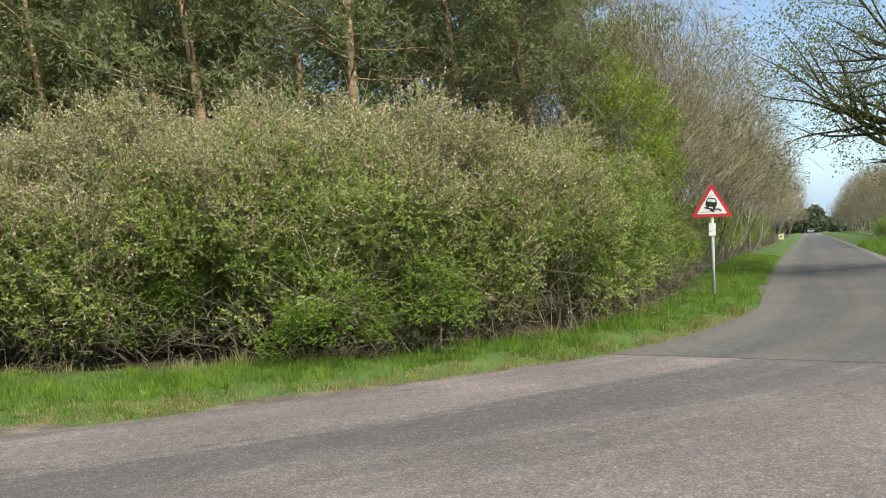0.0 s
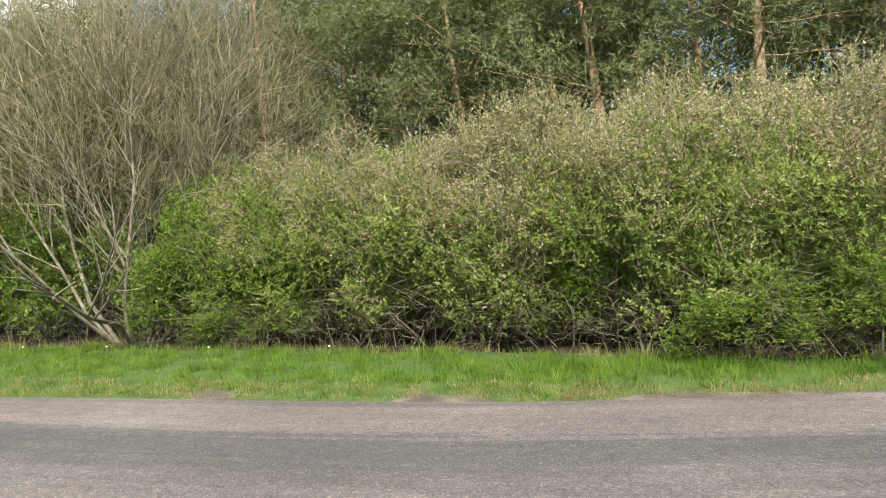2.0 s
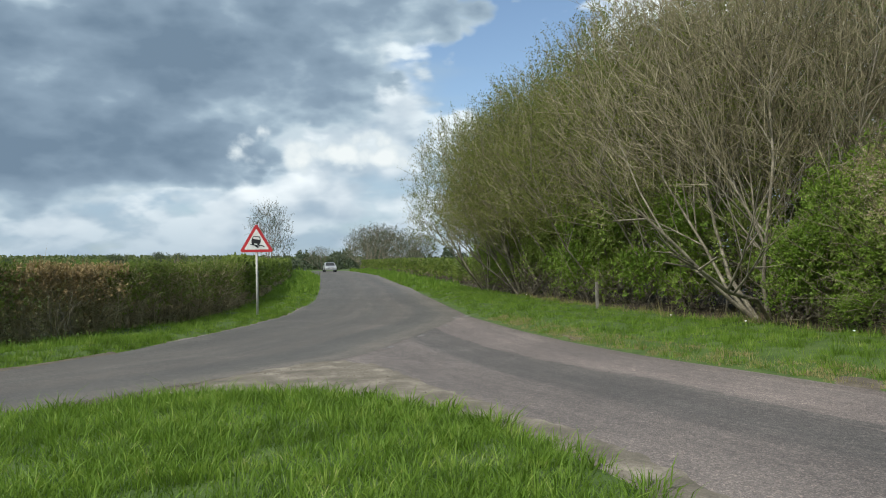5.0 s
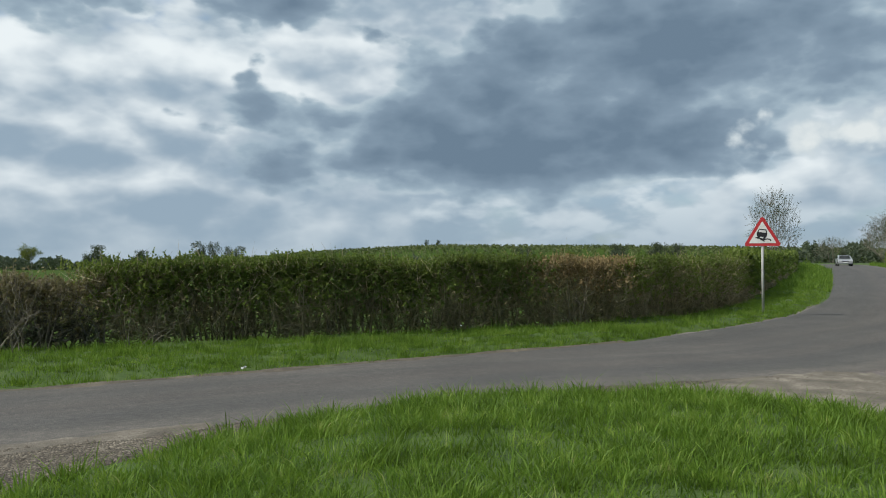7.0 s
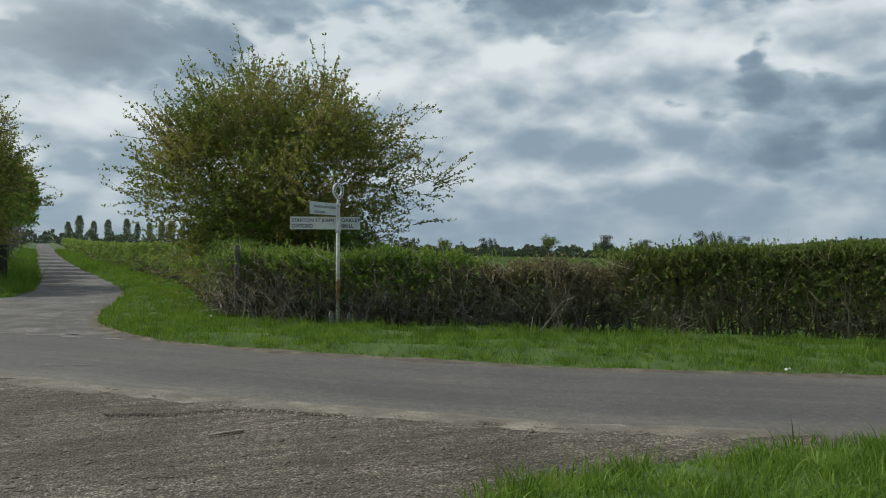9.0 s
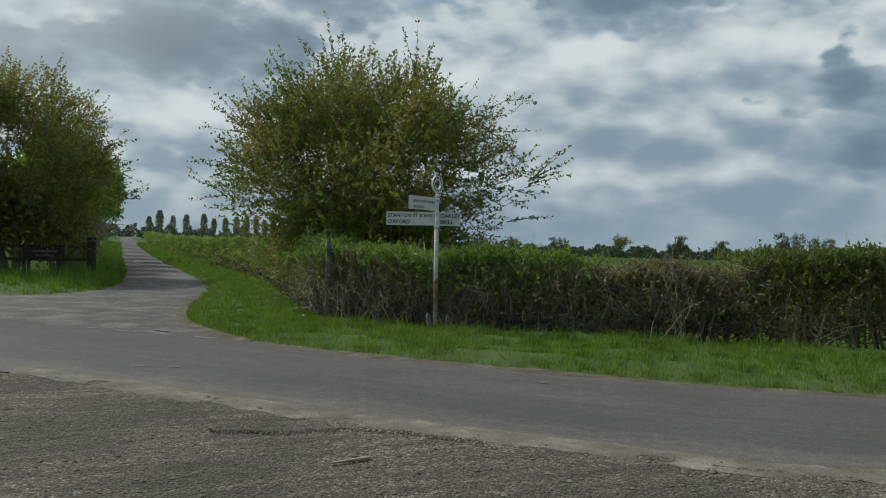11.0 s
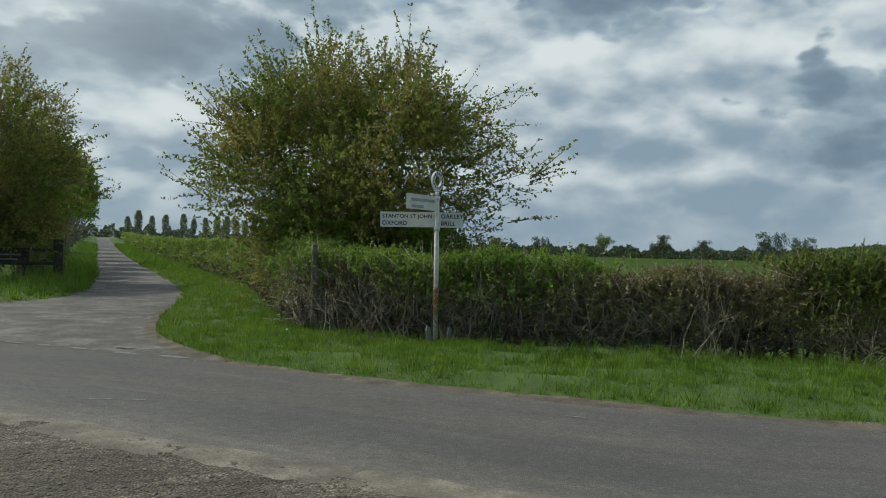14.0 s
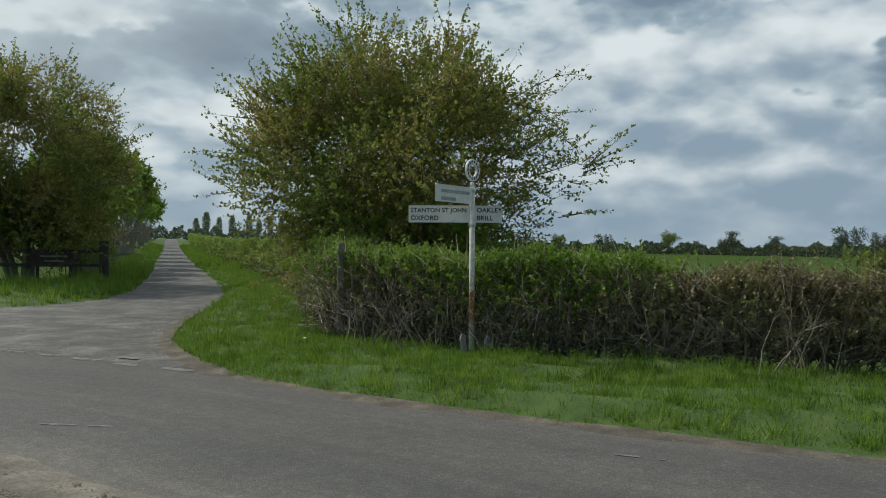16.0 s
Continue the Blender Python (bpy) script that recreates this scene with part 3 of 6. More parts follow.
# ---- the plan: road edges and verges, in metres ----
WOOD_EDGE = [(-260, -20), (-200, -6), (-130, 5.0), (-85, 7.4), (-50, 6.5), (-35, 5.5), (-20.7, 4.4), (-15.5, 4.4), (-12.3, 4.6), (-9.7, 5.0), (-7.6, 5.6), (-5.9, 6.0), (-4.5, 6.4), (-2.6, 7.0), (-1.0, 7.8), (0.3, 8.5), (1.3, 9.1), (2.9, 10.1), (3.9, 11.2), (5.1, 12.8), (6.3, 15.0), (9.1, 22.7), (15.5, 39.9), (34, 87.3), (62, 160), (100, 259)]
WOOD_BASE = [(-260, -17), (-200, -3), (-130, 8.0), (-85, 10.4), (-50, 9.5), (-35, 8.9), (-21.4, 8.3), (-16, 8.5), (-12.5, 8.9), (-9.5, 9.1), (-7.2, 9.3), (-5.8, 9.4), (-4.4, 9.4), (-2.8, 9.3), (-1.4, 9.4), (-0.2, 9.8), (0.7, 10.4), (2.1, 11.2), (2.9, 12.4), (3.9, 14.0), (4.7, 16.2), (7.2, 23.8), (13.4, 40.8), (32, 88.2), (60, 160.8), (98, 259.8)]
HEDGE_EDGE = [(-260, -26), (-200, -12), (-130, -1.2), (-85, 0.8), (-51, 0.4), (-36, 0.0), (-30, -0.4), (-23, -1.1), (-18.6, -2.2), (-13.7, -3.8), (-10.45, -5.75), (-7.6, -7.45), (-5.0, -9.05), (-2.85, -10.95), (-1.5, -12.3), (-0.25, -13.95), (0.35, -15.5), (0.72, -17.4), (0.65, -19.4), (0.3, -22.5), (-0.2, -26), (-0.4, -30), (-0.3, -36), (1.3, -73), (5.4, -176), (9, -270)]
HEDGE_BASE = [(-260, -29), (-200, -15), (-130, -4.2), (-85, -2.2), (-51, -2.6), (-36, -2.7), (-30, -2.7), (-25.5, -2.8), (-19.4, -3.9), (-15.5, -5.8), (-12.5, -8.0), (-10.5, -9.6), (-8.4, -11.6), (-5.9, -13.0), (-4.4, -14.1), (-3.2, -15.2), (-2.3, -16.1), (-1.8, -16.9), (-1.7, -18.5), (-2.0, -22.5), (-2.4, -26), (-2.6, -30), (-2.6, -36), (-1.0, -73), (3.0, -176), (6.6, -270)]
ISLAND = [(-0.7, -5.0), (-1.5, -5.35), (-2.5, -5.4), (-3.9, -5.25), (-5.3, -5.0), (-6.7, -4.3), (-7.7, -3.3), (-8.1, -1.9), (-8.2, -0.7), (-7.9, -0.1), (-7.6, 0.25), (-7.1, 0.75), (-6.4, 1.15), (-5.6, 1.5), (-4.6, 1.78), (-3.5, 1.95), (-2.3, 1.7), (-1.0, 1.0), (-0.3, -0.4), (-0.15, -2.0), (-0.2, -3.8)]
ROAD_RIGHT = [(0.5, 0.0), (4.0, 2.5), (8.6, 9.5), (11.6, 16.5), (13.8, 22.5), (17.2, 32.0), (20.4, 40.0), (38.6, 86.5), (66.5, 159), (104.5, 258)]
LANE_LEFT = [(14, -27.5), (8, -24.6), (4.7, -24.3), (3.5, -24.9), (2.6, -26.8), (2.25, -29.5), (2.3, -36), (3.7, -73), (7.8, -176), (11.4, -270)]


def rise(x, y):
    """The land climbs a little along the western road and along the lane."""
    x, y = np.asarray(x, float), np.asarray(y, float)

    def ease(t):
        t = np.clip(t, 0, 1)
        return t * t * (3 - 2 * t)
    west = 1.3 * ease((-x - 32) / 100) * (1 - ease((np.abs(y) - 60) / 120))
    south = 2.3 * ease((-y - 50) / 225) * (1 - ease((np.abs(x - 4) - 30) / 80))
    return west + south


def ruled(name, one, two, count, across, lift, mat, uv=False, label="", z_extra=None):
    """A sheet between two lines; lift(u) is its height from line one (u = 0) to line two (u = 1)."""
    one, two = resample(one, 0.3), resample(two, 0.3)

    def even(q):
        d = np.r_[0, np.cumsum(np.linalg.norm(np.diff(q, axis=0), axis=1))]
        return d / d[-1]
    s = np.linspace(0, 1, count)
    a = np.stack([np.interp(s, even(one), one[:, i]) for i in (0, 1)], 1)
    b = np.stack([np.interp(s, even(two), two[:, i]) for i in (0, 1)], 1)
    u = np.linspace(0, 1, across)
    P = a[:, None] * (1 - u)[None, :, None] + b[:, None] * u[None, :, None]
    Z = np.broadcast_to(lift(u)[None], P.shape[:2]).copy()
    if z_extra is not None:
        Z += z_extra(P[..., 0], P[..., 1], u[None])
    Z += rise(P[..., 0], P[..., 1])
    V = np.concatenate([P, Z[..., None]], 2).reshape(-1, 3)
    i = np.arange(count - 1)[:, None] * across + np.arange(across - 1)[None]
    F = np.stack([i, i + 1, i + 1 + across, i + across], -1).reshape(-1, 4)
    if np.cross(b[0] - a[0], a[1] - a[0]) > 0:
        F = F[:, ::-1]
    dist = np.r_[0, np.cumsum(np.linalg.norm(np.diff((a + b) / 2, axis=0), axis=1))]
    UV = None
    if uv:
        off = np.stack([np.min(np.hypot(P[i, :, 0, None] - one[:, 0], P[i, :, 1, None] - one[:, 1]), axis=1) for i in range(count)])
        UV = np.stack([off, np.broadcast_to(dist[:, None], P.shape[:2])], -1).reshape(-1, 2)
    ob = part(name, mesh_np(name, V, F, UV, smooth=True), mat)
    return tagged(ob, label, "", "", "structure")


class Strip:
    """The height and the scatter of a verge between two lines."""

    def __init__(self, one, two, height, shoulder=0.25):
        self.h, self.shoulder = height, shoulder
        self.one, self.two = one, two

    def lift(self, u):
        t = np.clip(u / self.shoulder, 0, 1)
        return -0.03 + (self.h * 0.55 + 0.03) * t * t * (3 - 2 * t) + self.h * 0.45 * u

    def bumps(self, x, y, u):
        return np.clip(u * 4, 0, 1) * (0.05 * wobble(x, y, 1.7) + 0.045 * wobble(x, y, 4.3, 2))


def along(line, s):
    q = resample(line, 0.3)
    d = np.r_[0, np.cumsum(np.linalg.norm(np.diff(q, axis=0), axis=1))]
    return np.stack([np.interp(s, d / d[-1], q[:, i]) for i in (0, 1)], 1)


def verge(name, strip, label, count=420):
    return ruled(name, strip.one, strip.two, count, 12, strip.lift, "turf", label=label, z_extra=strip.bumps)


def worn(x, y):
    """How far the verge is worn back to soil, 0 to 1: most at the bend of the road."""
    return np.clip(wobble(x, y, 0.8, 3.0) * 1.2 + np.where((x > -4.5) & (x < 6.5), 0.32, -0.55), 0, 1)


def turf_on(name, strip, where, density, height, width, seed, label, mat="grass", u_range=(0.02, 1.0), bare=0.0, wear=0.0):
    """Grass rooted on a verge, only where the plan says so."""
    rng = np.random.default_rng(seed)
    n = int(density)
    s = np.linspace(0, 1, 2000)
    m = (along(strip.one, s) + along(strip.two, s)) / 2
    s = s[where(m[:, 0], m[:, 1])]
    s, u = rng.uniform(s.min(), s.max(), n), rng.uniform(u_range[0], u_range[1], n)
    a, b = along(strip.one, s), along(strip.two, s)
    P = a * (1 - u)[:, None] + b * u[:, None]
    keep = where(P[:, 0], P[:, 1])
    patch = wobble(P[:, 0], P[:, 1], 2.3, 1.0)
    keep &= (u > bare * (1 + 0.8 * patch) + wear * worn(P[:, 0], P[:, 1]) * (0.8 + 0.4 * wobble(P[:, 0], P[:, 1], 7.0, 2)))
    keep &= rng.uniform(0, 1, n) < 0.75 + 0.35 * patch
    P, u = P[keep], u[keep]
    z = strip.lift(u) + strip.bumps(P[:, 0], P[:, 1], u) + rise(P[:, 0], P[:, 1])
    tuft = np.clip(1 + 0.5 * wobble(P[:, 0], P[:, 1], 3.7, 3) + 0.6 * wobble(P[:, 0], P[:, 1], 10.0, 5), 0.35, 2.0)
    V, F = short_blades(rng, np.c_[P, z - 0.01], height * tuft * np.clip(0.45 + u * 1.6, 0, 1), width, 0.7)
    return tagged(part(name, mesh_np(name, V, F), mat), label, "grass", "", "stuff")


# ---- ground and roads ----
def ground_sheet():
    """One sheet to the horizon, rising a little into the western hill."""
    r = np.r_[np.linspace(0, 60, 25), np.geomspace(70, 4200, 40)]
    a = np.linspace(0, 2 * np.pi, 121)[:-1]
    X, Y = r[:, None] * np.sin(a), r[:, None] * np.cos(a)
    Z = np.full_like(X, -0.06) - 0.25 * np.clip((np.hypot(X, Y) - 60) / 100, 0, 1) + rise(X, Y)
    V = np.stack([X, Y, Z], -1).reshape(-1, 3)
    n = len(a)
    i = np.arange(len(r) - 1)[:, None] * n
    j = np.arange(n)[None]
    F = np.stack([i + j, i + n + j, i + n + (j + 1) % n, i + (j + 1) % n], -1).reshape(-1, 4)[:, ::-1]
    return tagged(part("ground", mesh_np("ground", V, F, smooth=True), "field"), "flat green farmland reaching to the horizon", "", "", "structure")


ground_sheet()
flat0 = lambda z: (lambda u: np.full_like(u, z))
ruled("road_side", WOOD_EDGE, [(-260, -24), (-200, -10), (-130, 1), (-85, 2.5), (-35, 0.5), (-20, -2.5), (-12, -4), (-6, -6), (-1, -8)] + ROAD_RIGHT, 700, 22, flat0(-0.004), "asphalt", True, "worn purplish asphalt of a bending country road")
ruled("road_main", [(-260, -20.1), (-200, -6.1), (-130, 4.9), (-85, 7.3), (-50, 6.4), (-35, 5.4), (-22, 4.4), (-19.0, 3.6), (-15, 2.0), (-11.6, 0.6), (-9.4, -1.5), (-7.8, -3.2), (-6.0, -4.5), (-4.3, -5.5), (-2.9, -6.4), (-1.5, -7.55), (-0.2, -8.85), (0.8, -10.0), (1.75, -11.0), (2.9, -12.1), (10, -17.5), (40, -37), (120, -85)],
      HEDGE_EDGE[:16] + [(0.6, -15.0), (2.8, -17.0), (8, -21.5), (38, -42), (118, -90)], 600, 16, flat0(0.0), "asphalt_main", True, "smooth grey asphalt of the through road")
ruled("lane", [(-1.4, -12.6), (-0.8, -15.5), (-0.5, -18), (-1.0, -22), (-0.9, -27), (-0.9, -30), (-0.8, -36), (0.8, -73), (4.9, -176), (8.5, -270)], [(14, -25.5), (9, -25.2), (4.7, -25.8), (4.0, -26.6), (3.3, -28), (2.9, -30), (2.9, -36), (4.2, -73), (8.3, -176), (11.9, -270)], 300, 10, flat0(-0.010), "lane_surface", True, "pale potholed surface of a straight narrow lane",
      z_extra=lambda x, y, u: 0.003 * wobble(x, y, 1.3))


def patch(name, outline, z, mat, label, ragged=0.08, seed=1, dome=0.0):
    """A flat patch with a ragged edge."""
    q = resample(outline + outline[:1], 0.12)[:-1]
    c = q.mean(0)
    rad = 1 + ragged * (wobble(q[:, 0] * 3, q[:, 1] * 3, 2.0, seed)) / np.maximum(np.linalg.norm(q - c, axis=1, keepdims=True), 0.3)[:, 0]
    q = c + (q - c) * rad[:, None]
    n, rings = len(q), 6
    k = np.linspace(1, 0, rings + 1)[:-1]
    V = np.concatenate([np.c_[c + (q - c) * f, np.full(n, z + dome * (1 - f ** 4))] for f in k] + [[[c[0], c[1], z + dome]]])
    F = [(r * n + i, r * n + (i + 1) % n, (r + 1) * n + (i + 1) % n, (r + 1) * n + i) for r in range(rings - 1) for i in range(n)]
    tri = [((rings - 1) * n + i, (rings - 1) * n + (i + 1) % n, rings * n) for i in range(n)]
    me = bpy.data.meshes.new(name)
    me.from_pydata(V.tolist(), [], F + tri)
    me.polygons.foreach_set("use_smooth", np.ones(len(me.polygons), bool))
    return tagged(part(name, me, mat), label, "", "", "structure")


GRAVEL = [(-9.5, -1.6), (-11.0, 0.05), (-10.0, 0.5), (-8.7, 0.85), (-7.3, 1.15), (-6.3, 1.5), (-4.8, 1.95), (-3.4, 2.15), (-2.0, 2.0), (-0.4, 1.7), (1.5, 1.7), (3.6, 1.6), (4.5, 0.4), (4.2, -4.0), (4.0, -9.0), (3.1, -12.15), (1.65, -11.05), (0.7, -10.05), (-0.3, -8.9), (-1.6, -7.6), (-3.0, -6.45), (-4.4, -5.6), (-6.1, -4.55), (-7.9, -3.25)]
patch("gravel_ground", GRAVEL, 0.004, "gravel", "loose buff gravel in the triangle between the roads", 0.12)
WV = Strip(WOOD_EDGE, WOOD_BASE, 0.17, 0.3)
HV = Strip(HEDGE_EDGE, HEDGE_BASE, 0.12, 0.25)
LV = Strip(LANE_LEFT, [(14, -32), (8, -31), (6.5, -32), (5.5, -33.2), (4.6, -34), (4.3, -36), (4.3, -42), (5.9, -73), (10.2, -176), (13.8, -270)], 0.22, 0.25)
RV = Strip(ROAD_RIGHT[1:], [(9, 2), (12.5, 9), (14.5, 15), (16.3, 21), (19.6, 31), (22.8, 39.2), (41, 85.5), (69, 158), (107, 257)], 0.25, 0.25)
verge("verge_wood", WV, "grass verge in front of the wood")
verge("verge_hedge", HV, "grass verge in front of the clipped hedge")
verge("verge_lane", LV, "grass verge beside the lane")
verge("verge_far", RV, "grass verge across the road")
# bare soil where wheels have cut the verge back
ruled("soil_edge_wood", [(x + 0.07, y - 0.12) for x, y in WOOD_EDGE[7:25]], [(x - 0.26, y + 0.42) for x, y in WOOD_EDGE[7:25]], 260, 6, lambda u: -0.012 + 0.05 * u, "soil", label="bare crumbling soil along the verge",
      z_extra=lambda x, y, u: -0.05 * np.clip(1 - 2.2 * worn(x, y), 0, 1) * (u > 0.1) + u * (0.008 * wobble(x, y, 2.6, 4) + 0.012 * wobble(x, y, 9, 1) + 0.008 * wobble(x, y, 21, 1)) - (1 - u) * 0.004)
ruled("soil_edge_hedge", [(x + 0.11, y + 0.13) for x, y in HEDGE_EDGE[9:20]], [(x - 0.12, y - 0.12) for x, y in HEDGE_EDGE[9:20]], 200, 5, lambda u: -0.008 + 0.02 * u, "soil", label="thin soil edge along the verge",
      z_extra=lambda x, y, u: u * 0.015 * wobble(x, y, 3.1, 4) + 0.006 * wobble(x, y, 7.1, 4))
ruled("woodland_floor", [(x - 0.1, y) for x, y in WOOD_BASE[4:]], [(-50, 60), (-40, 60), (-30, 60), (-10, 60), (0, 70), (5, 90), (20, 140), (40, 270)], 120, 12, lambda u: 0.15 - 0.05 * u, "litter", label="brown leaf litter under the trees")

M["sand"] = surface("sandy_gravel", (0.085, 0.073, 0.058), (0.165, 0.143, 0.113), (0.33, 0.29, 0.235), 2.2, 46, 0.95, 1.0)
ruled("sand_drift", [(-8.5, -2.2), (-9.8, -1.5), (-11.1, -0.5), (-11.6, 0.15), (-10.4, 0.8), (-8.9, 1.12), (-7.5, 1.42), (-6.4, 1.76), (-4.9, 2.18), (-3.5, 2.38), (-2.2, 2.2), (-0.9, 1.6)], [(-7.9, -1.7), (-8.0, -1.2), (-8.0, -0.8), (-7.95, -0.5), (-7.8, -0.15), (-7.5, 0.15), (-7.0, 0.65), (-6.3, 1.05), (-4.6, 1.65), (-3.5, 1.85), (-2.3, 1.6), (-1.1, 0.9)], 260, 10, flat0(0.012), "sand", label="pale sandy gravel drifted against the island",
      z_extra=lambda x, y, u: -0.02 * np.clip(1 - 5 * u, 0, 1) * (1 + 0.6 * wobble(x, y, 5.0, 1)) + (0.006 * wobble(x, y, 6.3, 2) + 0.004 * wobble(x, y, 17.0, 2)) * np.clip(1 - u * 1.5, 0, 1))
ruled("sand_edge", [(2.7, -12.4), (1.98, -11.78), (0.9, -10.52), (-0.03, -9.45), (-1.08, -8.5), (-2.04, -7.65), (-3.05, -6.65), (-4.45, -5.85)], [(2.7, -11.7), (2.1, -11.15), (1.09, -9.9), (0.19, -8.88), (-0.83, -8.02), (-1.72, -7.2), (-2.68, -6.25), (-4.2, -5.45)], 260, 6, flat0(0.008), "sand", label="pale sand washed along the road edge",
      z_extra=lambda x, y, u: -0.012 * np.abs(2 * u - 1) ** 3 + 0.006 * wobble(x, y, 6.3, 2) + 0.004 * wobble(x, y, 17.0, 2))

# the grassed island
patch("grass_island", ISLAND, 0.0, "turf", "low grassed island between the roads", 0.03, 2, 0.12)


def inside(x, y, poly):
    n, c = len(poly), np.zeros(len(x), bool)
    for i in range(n):
        (x0, y0), (x1, y1) = poly[i], poly[i - 1]
        c ^= ((y0 > y) != (y1 > y)) & (x < (x1 - x0) * (y - y0) / (y1 - y0 + 1e-9) + x0)
    return c


def island_grass():
    rng = np.random.default_rng(5)
    P = np.c_[rng.uniform(-9.2, 0, 270000), rng.uniform(-5.6, 2.1, 270000)]
    P = P[inside(P[:, 0], P[:, 1], ISLAND)]
    near = np.hypot(P[:, 0] - 1.2, P[:, 1] + 0.8)
    P = P[(rng.uniform(0, 1, len(P)) < 0.55 + 0.35 * wobble(P[:, 0], P[:, 1], 2.1)) & (near > 1.3)]
    f = np.array([np.min([np.hypot(P[:, 0] - x, P[:, 1] - y) for x, y in resample(ISLAND + ISLAND[:1], 0.25)], axis=0)])[0]
    h = 0.10 * np.clip(0.3 + f * 1.1, 0, 1) * (1 + 0.3 * wobble(P[:, 0], P[:, 1], 2.7, 3) + 0.5 * wobble(P[:, 0], P[:, 1], 6.0, 5))
    r = np.clip(1 - f / 3.5, 0, 1)
    V, F = blades(rng, np.c_[P, 0.12 * (1 - r ** 4) - 0.015], h, 0.010, 1.25)
    tagged(part("island_grass", mesh_np("island_grass", V, F), "grass"), "long rough green grass on the island", "grass", "", "stuff")


island_grass()
turf_on("verge_grass", WV, lambda x, y: (x > -45) & (y < 45), 230000, 0.085, 0.013, 11, "lush green grass of the wood verge", bare=0.07, wear=0.2)
turf_on("verge_grass", HV, lambda x, y: (x > -45) & (y > -48), 190000, 0.080, 0.015, 12, "green grass of the hedge verge", bare=0.05)
turf_on("verge_grass", HV, lambda x, y: (x > -17) & (y > -19.5), 150000, 0.062, 0.012, 21, "dense short grass of the hedge verge", bare=0.04)
turf_on("verge_grass", WV, lambda x, y: (x > -15) & (x < 6) & (y < 16), 80000, 0.065, 0.011, 22, "dense short grass of the wood verge", bare=0.07, wear=0.2)
turf_on("verge_grass", LV, lambda x, y: y > -60, 60000, 0.19, 0.03, 13, "shaded grass beside the lane")
turf_on("verge_grass", RV, lambda x, y: y < 60, 30000, 0.22, 0.035, 14, "grass across the road")
turf_on("verge_grass", HV, lambda x, y: (x > -10) & (y < -46) & (y > -140), 26000, 0.2, 0.06, 17, "grass along the far lane")
turf_on("verge_grass", LV, lambda x, y: (y < -58) & (y > -140), 16000, 0.2, 0.06, 18, "grass along the far lane")
turf_on("verge_grass", WV, lambda x, y: (x < -43) & (x > -120), 26000, 0.2, 0.06, 19, "grass along the western road")
turf_on("verge_grass", HV, lambda x, y: (x < -43) & (x > -120), 26000, 0.2, 0.06, 20, "grass along the western road")
turf_on("dry_grass", WV, lambda x, y: (x > -30) & (x < 5), 8000, 0.13, 0.012, 15, "straw-coloured dead grass under the shrubs", "dry_grass", (0.9, 1.05))
turf_on("dry_grass", WV, lambda x, y: (x > -20) & (y < 16), 42000, 0.06, 0.012, 16, "thin yellowed grass at the soil edge", "dry_grass", (0.05, 0.22))


def loose_stones():
    """Pebbles on the gravel, joined."""
    rng = np.random.default_rng(8)
    n = 42000
    P = np.c_[rng.uniform(-11, 4, n), rng.uniform(-12, 3, n)]
    g = inside(P[:, 0], P[:, 1], GRAVEL) & ~inside(P[:, 0], P[:, 1], ISLAND)
    P = P[g]
    n = len(P)
    S = 0.0085 * rng.lognormal(0, 0.5, n)
    base = np.array([[1, 0, 0], [0, 1, 0], [-1, 0, 0], [0, -1, 0], [0, 0, 0.7], [0, 0, -0.4]], float)
    J = base[None] * rng.uniform(0.6, 1.3, (n, 6, 1))
    a = rng.uniform(0, 6.28, n)
    c, s = np.cos(a)[:, None], np.sin(a)[:, None]
    V = np.stack([J[..., 0] * c - J[..., 1] * s, J[..., 0] * s + J[..., 1] * c, J[..., 2]], -1) * S[:, None, None]
    V += np.c_[P, np.full(n, 0.008)][:, None]
    f = np.array([[0, 1, 4], [1, 2, 4], [2, 3, 4], [3, 0, 4]])
    F = (f[None] + (np.arange(n) * 6)[:, None, None]).reshape(-1, 3)
    tagged(part("loose_stones", mesh_np("loose_stones", V.reshape(-1, 3), F), "stone"), "loose pebbles lying on the gravel", "stones", "", "stuff")


loose_stones()


# ---- plants ----
def bulk(name, arrays, mat, ob, label=""):
    """A part made of very many pieces too small to pick apart."""
    return tagged(part(name, mesh_np(name, *arrays), mat, ob, label), kind="stuff")


